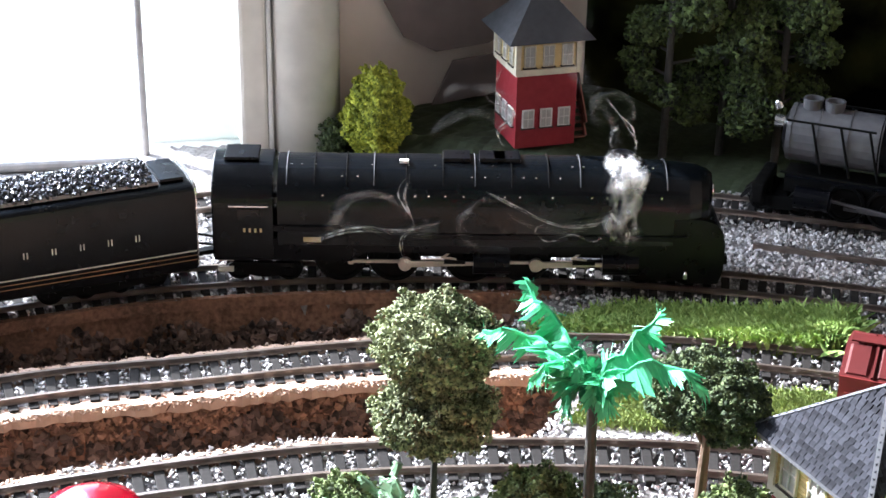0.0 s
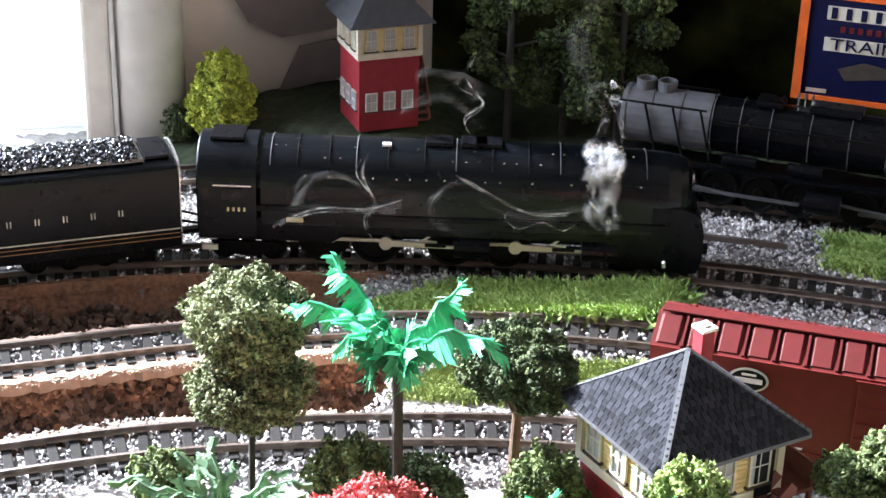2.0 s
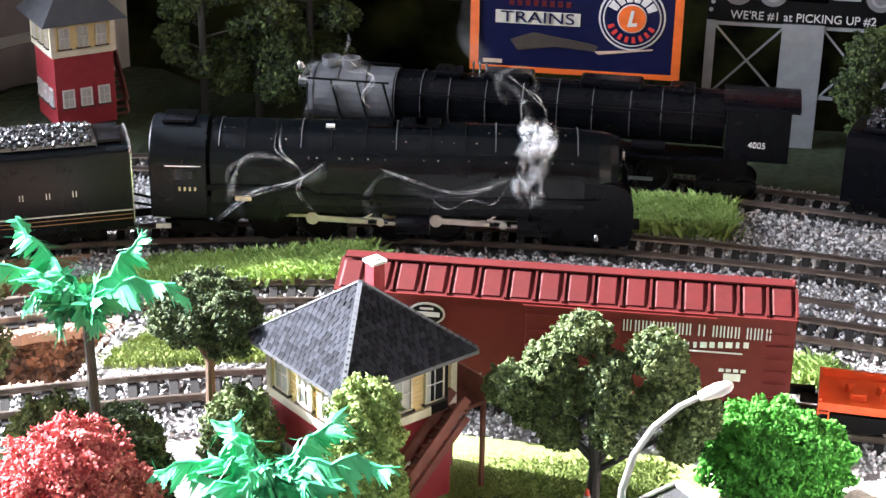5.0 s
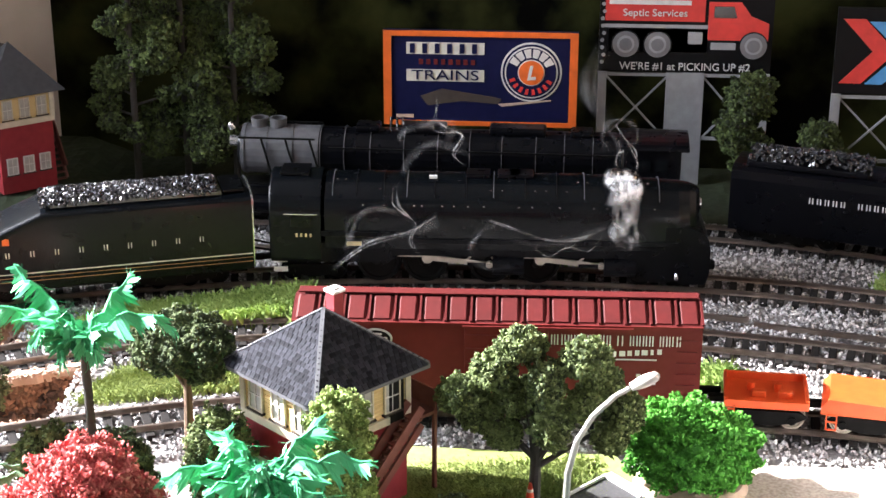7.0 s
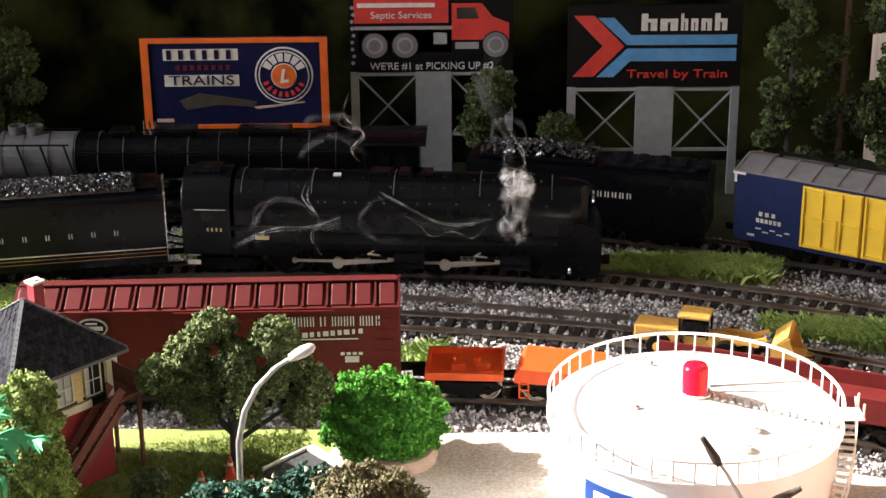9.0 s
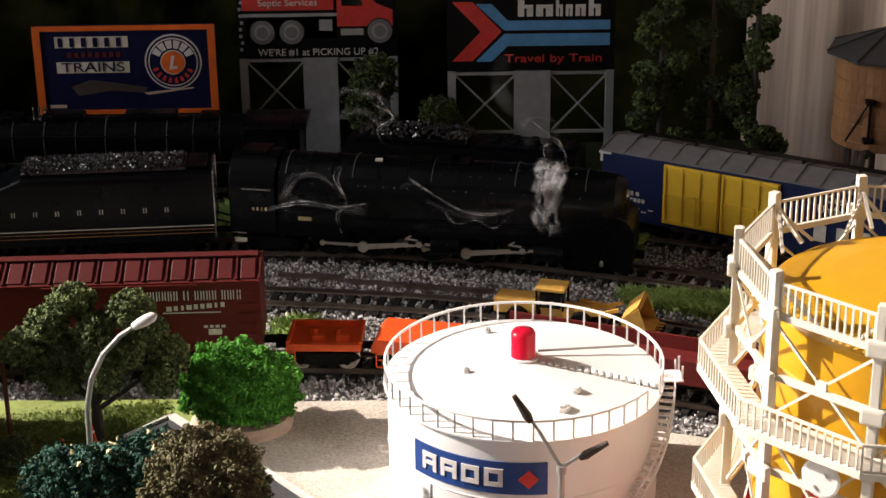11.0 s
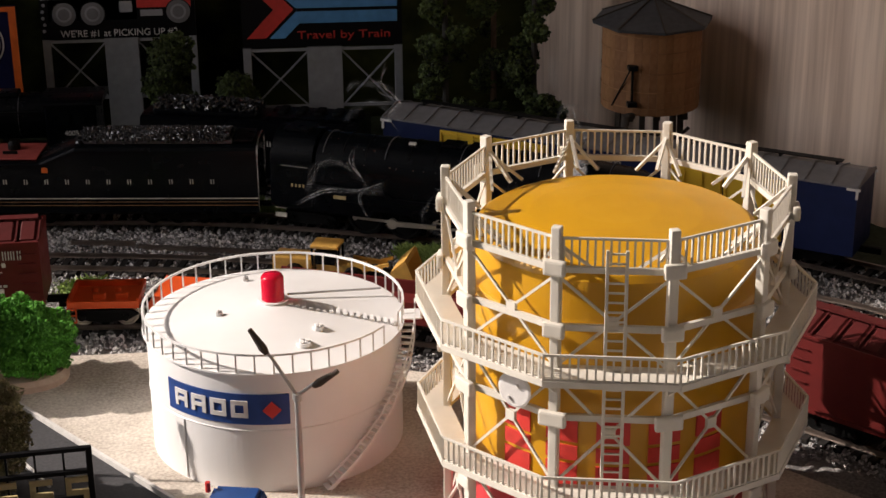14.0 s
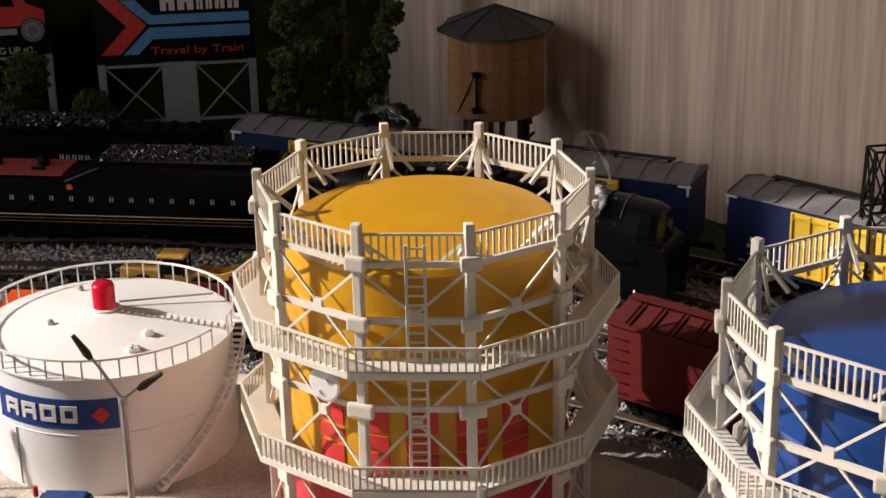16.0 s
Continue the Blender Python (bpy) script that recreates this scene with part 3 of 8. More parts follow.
def build_ballast():
    rng = np.random.default_rng(4)
    n = 300000
    xy = np.stack([rng.uniform(-0.62, 0.72, n), rng.uniform(0.18, 0.82, n)], 1)
    d = np.stack([dist_to(k, xy) for k in "ABCD"], 1)
    near = d.min(1) < 0.0165
    right = (xy[:, 0] > -0.20) & (xy[:, 1] > line_y("C", xy[:, 0]) - 0.034) & (xy[:, 1] < line_y("D", xy[:, 0]) + 0.022)
    left = (xy[:, 0] < -0.055) & (xy[:, 0] > -0.42) & (xy[:, 1] < line_y("C", xy[:, 0]) + 0.01) & (xy[:, 1] > line_y("C", xy[:, 0]) - 0.030)
    behind = (xy[:, 0] <= -0.2) & (xy[:, 1] > line_y("A", xy[:, 0])) & (xy[:, 1] < line_y("D", xy[:, 0]) + 0.020)
    z = ground_height(xy[:, 0], xy[:, 1])
    keep = (near | right | left | behind) & (z > -0.004) & (z < 0.003)
    keep &= ~(((np.abs(d - GAUGE / 2) < 0.0012).any(1)))
    keep &= ~((xy[:, 0] > -0.140) & (xy[:, 0] < -0.036) & (xy[:, 1] > line_y("C", xy[:, 0]) + 0.021) & (xy[:, 1] < line_y("B", xy[:, 0]) - 0.021))
    xy, d = xy[keep], d[keep]
    # between the rails the stones lie low, between the sleepers
    low = d.min(1) < GAUGE / 2
    gap = np.zeros(len(xy))
    for j, key in enumerate("ABCD"):
        p, u = LINES[key]
        m = low & (d.argmin(1) == j)
        near_i = ((xy[m][:, None] - p[None]) ** 2).sum(-1).argmin(1)
        i0 = np.clip(near_i, 0, len(p) - 2)
        tt = p[i0 + 1] - p[i0]
        off = ((xy[m] - p[i0]) * tt).sum(1) / np.linalg.norm(tt, axis=1)
        gap[m] = np.abs((u[i0] + off - 0.1 + 0.0039) % 0.0078 - 0.0039)
    clear = ~low | (gap > 0.0019)
    xy, low = xy[clear], low[clear]
    z = np.where(low, 0.0010, 0.0004) + rng.uniform(-0.0004, 0.0006, len(xy))
    pts = np.c_[xy, z]
    ob = part("ballast", bits(pts, 0.0019, 11), "ballast")
    tagged(ob, "loose light and dark grey ballast stones", "ballast", kind="stuff")


build_ballast()


def build_rocks():
    """Loose rock crumbs on the cuttings: red-brown lip, grey-brown foot with shade in its colour."""
    rng = np.random.default_rng(9)
    n = 1000000
    x = rng.uniform(-0.48, -0.145, n)
    y = rng.uniform(0.22, 0.62, n)
    z, e = ground_height(x, y), 0.002
    slope = np.abs(ground_height(x, y + e) - ground_height(x, y - e))
    ya, yb, yc = line_y("A", x), line_y("B", x), line_y("C", x)
    face = (slope > 0.003) & (y > yc) & (y < ya)
    x, y, ya, yb = x[face][:70000], y[face][:70000], ya[face][:70000], yb[face][:70000]
    z = ground_height(x, y)
    upper = y > yb
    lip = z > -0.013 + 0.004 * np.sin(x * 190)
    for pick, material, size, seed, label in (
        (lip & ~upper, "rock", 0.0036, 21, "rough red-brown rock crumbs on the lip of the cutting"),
        (~lip, "rock_shaded", 0.0044, 22, "grey-brown stones at the foot of the cuttings, darkened for the shade there"),
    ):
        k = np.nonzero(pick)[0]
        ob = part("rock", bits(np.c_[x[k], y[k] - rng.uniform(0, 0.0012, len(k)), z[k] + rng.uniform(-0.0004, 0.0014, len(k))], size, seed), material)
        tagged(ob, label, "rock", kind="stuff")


build_rocks()


def shoulder(key, side, lo, hi, off, width, material="tan"):
    """A tan cork shoulder that edges a track beside the cuttings."""
    p, u = LINES[key]
    t = np.gradient(p, axis=0)
    t /= np.linalg.norm(t, axis=1, keepdims=True)
    nrm = np.stack([-t[:, 1], t[:, 0]], 1) * side
    keep = (p[:, 0] > lo) & (p[:, 0] < hi)
    bm = bmesh.new()
    rng = random.Random(7)
    secs = []
    for q, w in zip(p[keep], nrm[keep]):
        o0, o1 = off, off + width * rng.uniform(0.8, 1.15)
        secs.append([(q[0] + w[0] * o0, q[1] + w[1] * o0, -0.004), (q[0] + w[0] * o0, q[1] + w[1] * o0, 0.0012), (q[0] + w[0] * o1, q[1] + w[1] * o1, 0.0008 + rng.uniform(0, 0.0008)), (q[0] + w[0] * o1, q[1] + w[1] * o1, -0.004)])
    loft(bm, secs)
    tagged(part("track_shoulder", bm, material), "tan roadbed edge along the track", "roadbed", kind="structure")


def build_edge_crumbs():
    """Loose grit along the edges of the roadbeds, where they meet the cuttings."""
    rng = np.random.default_rng(12)
    out = []
    for key, side, off in (("B", 1, 0.0165), ("B", -1, 0.0185), ("C", 1, 0.0165)):
        p, u = LINES[key]
        t = np.gradient(p, axis=0)
        t /= np.linalg.norm(t, axis=1, keepdims=True)
        nrm = np.stack([-t[:, 1], t[:, 0]], 1) * side
        keep = (p[:, 0] > -0.50) & (p[:, 0] < -0.150)
        a, w = p[keep], nrm[keep]
        k = rng.uniform(0, len(a) - 1.001, 2600)
        i, f = k.astype(int), (k % 1)[:, None]
        q = a[i] * (1 - f) + a[i + 1] * f + w[i] * (off + rng.normal(0, 0.0011, (2600, 1)))
        out.append(np.c_[q, rng.uniform(-0.0004, 0.0012, 2600)])
    ob = part("grit", bits(np.vstack(out), 0.0014, 31), "tan")
    tagged(ob, "loose brown grit along the roadbed edges", "grit", kind="stuff")


build_edge_crumbs()
rng = np.random.default_rng(77)
lump = np.c_[rng.uniform(-0.295, -0.215, 420), np.zeros(420), rng.uniform(-0.0030, 0.0016, 420)]
lump[:, 1] = line_y("C", lump[:, 0]) + 0.0215 + rng.normal(0, 0.0012, 420)
tagged(part("plaster_rubble", bits(lump, 0.0030, 78, flat=0.6), "bed"), "pale crumbled plaster rubble beside the track", "rubble", kind="stuff")
shoulder("B", 1, -0.50, -0.185, 0.0115, 0.0060)
shoulder("C", 1, -0.46, -0.150, 0.0115, 0.0060)
shoulder("A", -1, -0.50, -0.185, 0.0145, 0.0030, "earth")
shoulder("B", -1, -0.50, -0.150, 0.0110, 0.0075)


def grass_patch(corners, count, height, seed, label, material="grass"):
    """Tufted blades inside a four-cornered plan."""
    rng = np.random.default_rng(seed)
    c = np.array(corners, float)
    u, v = rng.uniform(0, 1, (2, count))
    xy = (c[0] * ((1 - u) * (1 - v))[:, None] + c[1] * (u * (1 - v))[:, None] + c[2] * (u * v)[:, None] + c[3] * ((1 - u) * v)[:, None])
    xy += rng.normal(0, 0.0025, xy.shape)
    z = np.maximum(ground_height(xy[:, 0], xy[:, 1]), -0.001)
    ob = part("grass", bits(np.c_[xy, z], height, seed, blade=True), material)
    tagged(ob, label, "grass", kind="stuff")


grass_patch([(-0.178, 0.588), (-0.058, 0.617), (-0.057, 0.644), (-0.150, 0.622)], 11000, 0.0102, 1, "bright green static grass strip between the rails")
grass_patch([(0.002, 0.697), (0.100, 0.697), (0.100, 0.729), (-0.004, 0.733)], 11000, 0.0102, 2, "bright green static grass strip beside the parked locomotive")
grass_patch([(0.223, 0.672), (0.306, 0.652), (0.312, 0.668), (0.232, 0.692)], 9000, 0.0102, 3, "bright green static grass strip beside the ballast")
grass_patch([(0.300, 0.592), (0.360, 0.563), (0.362, 0.580), (0.298, 0.607)], 7000, 0.0102, 4, "bright green static grass clump by the siding")
grass_patch([(-0.144, 0.526), (-0.045, 0.553), (-0.040, 0.583), (-0.130, 0.560)], 22000, 0.0048, 5, "pale trimmed grass between two tracks", "grass_pale")
grass_patch([(0.122, 0.560), (0.142, 0.556), (0.142, 0.576), (0.120, 0.580)], 1500, 0.0062, 6, "bright green grass tuft behind the boxcar")
bm = bmesh.new()
prism(bm, [(-0.066, 0.470), (-0.02, 0.495), (0.088, 0.492), (0.098, 0.470), (0.085, 0.425), (0.06, 0.30), (-0.20, 0.25), (-0.30, 0.33), (-0.20, 0.40), (-0.075, 0.405)], "z", -0.004, 0.0012)
tagged(part("lawn", bm, "grass_pale"), "pale yellow-green lawn of fine scatter", "lawn", kind="structure")
grass_patch([(-0.065, 0.40), (0.080, 0.40), (0.080, 0.488), (-0.055, 0.470)], 42000, 0.0040, 7, "short pale lawn fibres", "grass_pale")
bm = bmesh.new()
prism(bm, [(0.100, 0.488), (0.20, 0.488), (0.36, 0.43), (0.46, 0.32), (0.56, 0.10), (0.20, 0.10), (0.15, 0.20), (0.062, 0.46)], "z", -0.004, 0.0010)
tagged(part("sand", bm, "sand"), "pale sandy yard round the storage tanks", "yard", kind="structure")
bm = bmesh.new()
prism(bm, [(0.0675, 0.4540), (0.0843, 0.4725), (0.0975, 0.4570), (0.106, 0.450), (0.197, 0.334), (0.28, 0.22), (0.10, 0.15), (0.02, 0.30), (0.066, 0.40)], "z", -0.003, 0.0026)
tagged(part("road", bm, "asphalt"), "dark asphalt model road beside the sand", "road", kind="structure")
bm = bmesh.new()
bar(bm, (0.107, 0.4512, 0.0022), (0.199, 0.3352, 0.0022), 0.0016, 0.003)
bar(bm, (0.199, 0.3352, 0.0022), (0.282, 0.2212, 0.0022), 0.0016, 0.003)
bar(bm, (0.0978, 0.4572, 0.0022), (0.107, 0.4512, 0.0022), 0.0024, 0.003)
bar(bm, (0.0845, 0.4728, 0.0022), (0.0978, 0.4572, 0.0022), 0.0040, 0.003)
bar(bm, (0.0672, 0.4543, 0.0022), (0.0843, 0.4728, 0.0022), 0.0010, 0.003)
tagged(part("kerb", bm, "line_white"), "thin white kerb along the road", "kerb", kind="structure")
for a, b in (((0.12, 0.634), (0.155, 0.628)), ((0.157, 0.623), (0.232, 0.606)), ((-0.11, 0.703), (-0.02, 0.711))):
    bm = bmesh.new()
    bar(bm, (*a, 0.0022), (*b, 0.0022), 0.0022, 0.0024)
    tagged(part("loose_rail", bm, "rail"), "loose weathered rail lying on the ballast", "rail", group="loose rails")


# ---- trains ----
def hood(x, half, z0, zs, zt, n=10, top=1.0):
    """Cross-section at x: upright sides to zs, then an elliptic top up to zt."""
    pts = [(x, -half, z0), (x, -half, zs)]
    for k in range(1, n):
        a = math.pi * k / n
        pts.append((x, -half * math.cos(a), zs + (zt - zs) * math.sin(a) ** top))
    return pts + [(x, half, zs), (x, half, z0)]


def wheel_mesh(r, w, material, spokes=0):
    """A flanged wheel round the y axis, its face towards -y."""
    bm = bmesh.new()
    lathe(bm, [(0, -w / 2), (r * 0.25, -w / 2 - 0.0004), (r * 0.3, -w * 0.2), (r * 0.8, -w * 0.2), (r * 0.86, -w / 2), (r, -w / 2), (r, w * 0.3), (r * 1.07, w * 0.35), (r * 1.07, w / 2), (0, w / 2)], 28)
    for k in range(spokes):
        a = 2 * math.pi * k / spokes
        bar(bm, (0.2 * r * math.cos(a), 0.2 * r * math.sin(a), -w * 0.32), (0.85 * r * math.cos(a), 0.85 * r * math.sin(a), -w * 0.32), r * 0.1, w * 0.3)
    bmesh.ops.rotate(bm, cent=(0, 0, 0), matrix=Matrix.Rotation(radians(-90), 3, "X"), verts=bm.verts)
    me = bpy.data.meshes.new("wheel")
    bm.to_mesh(me)
    bm.free()
    me.materials.append(M[material])
    return me


DRIVER = wheel_mesh(0.0107, 0.0030, "gear", 0)
SMALL = wheel_mesh(0.0056, 0.0026, "gear", 0)
GREY_WHEEL = wheel_mesh(0.0054, 0.0026, "silver", 0)


def put_wheel(mesh, x, y, z, parent, name="wheel"):
    ob = part(name, mesh, "gear", parent)
    ob.matrix_basis = pose(x, y, z, 0, 0, 0 if y < 0 else 180)
    return ob


def truck(parent, x, axles, z=0.0056, mesh=None, width=0.0165, name="truck"):
    """A bogie: side frames with springs and boxes, and wheels on each axle."""
    bm = bmesh.new()
    lo, hi = min(axles) - 0.006, max(axles) + 0.006
    for side in (-1, 1):
        y = side * (width / 2 + 0.003)
        prism(bm, [(lo, z + 0.0012), (lo + 0.003, z + 0.0035), (hi - 0.003, z + 0.0035), (hi, z + 0.0012), (hi - 0.004, z - 0.001), ((lo + hi) / 2 + 0.003, z - 0.003), ((lo + hi) / 2 - 0.003, z - 0.003), (lo + 0.004, z - 0.001)], "y", y - 0.0009, y + 0.0009)
        for a in axles:
            rod(bm, (a, y + side * 0.0008, z), (a, y + side * 0.0022, z), 0.0017, n=10)
    box(bm, ((lo + hi) / 2, 0, z + 0.0022), (0.006, width + 0.005, 0.003))
    ob = part(name, bm, "gear", parent)
    ob.matrix_basis = pose(x, 0, 0)
    for a in axles:
        for side in (-1, 1):
            w = put_wheel(mesh or SMALL, a, side * width / 2, z, ob)
    return ob


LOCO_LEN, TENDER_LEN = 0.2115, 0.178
SPINNERS, RODS = [], []


def build_streamliner():
    """Streamlined duplex steam locomotive; +x is ahead."""
    root = thing("steam_locomotive", pose(0, 0, 0), "black streamlined duplex steam locomotive running on the track", "locomotive")
    half = 0.0172
    bm = bmesh.new()
    secs = []
    for x, h, z0, zs, zt in ((-0.082, half, 0.020, 0.036, 0.0535), (0.030, half, 0.020, 0.036, 0.0535), (0.060, half, 0.0205, 0.0358, 0.0532), (0.085, half, 0.021, 0.0352, 0.0520), (0.098, half * 0.98, 0.021, 0.0345, 0.0510), (0.1035, half * 0.90, 0.022, 0.0340, 0.0503), (0.1070, half * 0.72, 0.022, 0.0335, 0.0492), (0.1092, half * 0.42, 0.023, 0.0330, 0.0475)):
        secs.append(hood(x, h, z0, zs, zt, n=30))
    loft(bm, secs)
    casing = part("boiler_casing", bm, "green_black", root, "smooth rounded boiler casing")
    bm = bmesh.new()
    loft(bm, [hood(x, half * k, 0.014, 0.037, 0.0548 - d, n=30) for x, k, d in ((-0.1105, 1.0, 0.0006), (-0.1098, 1.02, 0.0), (-0.084, 1.02, 0.0))])
    cab = part("cab", bm, "green_black", root, "rounded driver's cab")
    bm = bmesh.new()
    box(bm, (-0.098, 0, 0.0545), (0.015, 0.015, 0.0014), bevel=0.0004)
    part("roof_hatch", bm, "black", cab, "raised roof hatch")
    for x, w in ((-0.0945, 0.0100), (-0.1065, 0.0034)):
        for side in (-1, 1):
            bm = bmesh.new()
            box(bm, (x, side * half * 1.022, 0.0335), (w, 0.0006, 0.0055), bevel=0.0002)
            part("cab_window", bm, "glass_dark", cab, "dark cab window")
    bm = bmesh.new()
    for side in (-1, 1):
        bar(bm, (-0.103, side * (half + 0.0008), 0.0375), (-0.086, side * (half + 0.0008), 0.0375), 0.0008, 0.0005)
    part("rain_strip", bm, "chrome", cab)
    for k, x in enumerate((-0.078, -0.066, -0.052, -0.040, -0.026, -0.010, 0.004, 0.020, 0.036, 0.050, 0.064, 0.078, 0.088)):
        bm = bmesh.new()
        zt = 0.0535 if x <= 0.05 else (0.0532 if x < 0.07 else 0.0525 if x < 0.08 else 0.0519)
        ring = hood(x, half, 0.036, 0.0365, zt + 0.0003, n=16)[1:-1]
        for a, b in zip(ring, ring[1:]):
            if abs(a[1]) < half * 0.90:
                bar(bm, a, b, 0.0004, 0.0004)
        part("boiler_band", bm, "gear" if k % 3 else "grey_boiler", casing)
    bm = bmesh.new()
    rng = random.Random(3)
    for k in range(34):
        x = -0.075 + 0.165 * k / 34 + rng.uniform(-0.002, 0.002)
        a = rng.choice((0.13, 0.13, 0.13, 0.30, 0.42))
        box(bm, (x, -half * math.cos(a * math.pi * 0.9), 0.036 + 0.0172 * math.sin(a * math.pi * 0.9)), (0.0008, 0.0007, 0.0006))
    part("rivets", bm, "chrome", casing, "bright specks of handrail knobs")
    bm = bmesh.new()
    for x in (-0.004, 0.012, 0.018):
        box(bm, (x, 0, 0.0538), (0.012, 0.010, 0.0018), bevel=0.0005)
    part("dome_cover", bm, "black", casing)
    bm = bmesh.new()
    box(bm, (-0.027, -0.005, 0.0533), (0.004, 0.0022, 0.0012))
    part("light_plate", bm, "white_ink", casing, "small white top lamp")
    for side in (-1, 1):
        bm = bmesh.new()
        pts = [(-0.084, 0.0265), (-0.040, 0.0265), (-0.034, 0.0235), (0.098, 0.0235), (0.098, 0.0255), (-0.033, 0.0255), (-0.040, 0.0288), (-0.084, 0.0288)]
        prism(bm, pts, "y", side * half, side * (half + 0.0010))
        part("running_board", bm, "black", root)
        bm = bmesh.new()
        prism(bm, [(-0.110, 0.0125), (-0.050, 0.0125), (-0.044, 0.0165), (0.072, 0.0165), (0.082, 0.006), (0.108, 0.006), (0.108, 0.0225), (-0.110, 0.0225)], "y", side * half * 0.86, side * half * 0.985)
        part("side_skirt", bm, "black", root)
        bm = bmesh.new()
        box(bm, (-0.067, side * (half + 0.0002), 0.0225), (0.0075, 0.0006, 0.0020))
        part("builder_plate", bm, "gold", root, "small gold plate")
        bm = bmesh.new()
        for k in range(4):
            box(bm, (-0.0965 + 0.0024 * k, side * half * 1.025, 0.0265), (0.0010, 0.0004, 0.0017))
        part("number_bars", bm, "gold", cab, "small gold number marks")
    bm = bmesh.new()
    prism(bm, [(0.086, 0.008), (0.096, 0.008), (0.100, 0.0035), (0.1130, 0.0035), (0.1148, 0.010), (0.1148, 0.022), (0.1135, 0.0275), (0.1105, 0.0310), (0.104, 0.0330), (0.080, 0.0335), (0.080, 0.012)], "y", -half * 0.99, half * 0.99)
    bmesh.ops.bevel(bm, geom=[e for e in bm.edges if e.calc_length() > 0.02 and abs(e.verts[0].co.x - e.verts[1].co.x) < 1e-5], offset=0.0008, segments=1, affect="EDGES")
    part("pilot", bm, "black", root, "rounded nose skirt and pilot")
    bm = bmesh.new()
    rod(bm, (0.1075, 0, 0.040), (0.1105, 0, 0.040), 0.0032, n=16)
    part("headlight", bm, "chrome", root, "small round headlight")
    bm = bmesh.new()
    box(bm, (0.1165, 0, 0.0075), (0.006, 0.004, 0.004), bevel=0.0006)
    part("coupler", bm, "gear", root)
    bm = bmesh.new()
    lathe(bm, [(0.0, 0.0535), (0.0045, 0.0535), (0.0052, 0.0560), (0.0036, 0.0565), (0.0, 0.0560)], 20, (0.069, 0))
    part("chimney", bm, "black", root)
    bm = bmesh.new()
    box(bm, (0, 0, 0.0135), (0.196, 0.012, 0.007))
    part("frame", bm, "gear", root)
    for x in (0.012, 0.069):
        for side in (-1, 1):
            bm = bmesh.new()
            rod(bm, (x - 0.008, side * 0.0145, 0.0115), (x + 0.008, side * 0.0145, 0.0115), 0.0050, n=16)
            box(bm, (x - 0.014, side * 0.0148, 0.0120), (0.014, 0.0022, 0.0018))
            part("cylinder", bm, "black", root)
    for x in (-0.055, -0.031, 0.003, 0.027):
        for side in (-1, 1):
            ob = put_wheel(DRIVER, x, side * GAUGE / 2, 0.0107, root, "driving_wheel")
            SPINNERS.append((ob, x, side, 0.0107))
    truck(root, 0.090, (-0.010, 0.010), 0.0052)
    truck(root, -0.088, (-0.012, 0.010), 0.0056)
    for pin, cross in ((-0.031, 0.0045), (0.027, 0.0620)):
        side = -1
        bm = bmesh.new()
        n = cross - pin
        prism(bm, [(0, -0.0014), (n, -0.0009), (n, 0.0009), (0, 0.0014)], "y", -0.0006, 0.0006)
        for x, r in ((0, 0.0030), (n * 0.9, 0.0018)):
            rod(bm, (x, -0.0009, 0), (x, 0.0009, 0), r, n=16)
        rodd = part("main_rod", bm, "silver", root, "dull silver main rod")
        RODS.append((rodd, pin, n, "main"))
        bm = bmesh.new()
        prism(bm, [(-0.024, -0.0007), (0, -0.0007), (0, 0.0007), (-0.024, 0.0007)], "y", 0.0008, 0.0016)
        for x in (-0.024, 0):
            rod(bm, (x, 0.0006, 0), (x, 0.0018, 0), 0.0015, n=14)
        RODS.append((part("side_rod", bm, "silver", root), pin, n, "side"))
        bm = bmesh.new()
        bar(bm, (cross - 0.004, -0.0165, 0.0118), (cross + 0.010, -0.0165, 0.0118), 0.0012, 0.0012)
        bar(bm, (cross - 0.014, -0.0166, 0.0146), (cross - 0.0095, -0.0166, 0.0180), 0.0006, 0.0008)
        bar(bm, (cross - 0.015, -0.0166, 0.0146), (cross - 0.008, -0.0166, 0.0138), 0.0006, 0.0008)
        part("valve_gear", bm, "silver", root, "small bright valve levers")
    bm = bmesh.new()
    lathe(bm, [(0, 0.0065), (0.0012, 0.0065), (0.0010, 0.0085), (0.0005, 0.0095), (0, 0.0098)], 12, (0.098, -0.0178))
    part("bell", bm, "chrome", root, "small bright bell on the pilot")
    for z in (0.0075, 0.0125):
        bm = bmesh.new()
        box(bm, (-0.1055, -0.0150, z), (0.007, 0.0012, 0.0022))
        part("step", bm, "cream_line", root, "pale cab step")
    return root


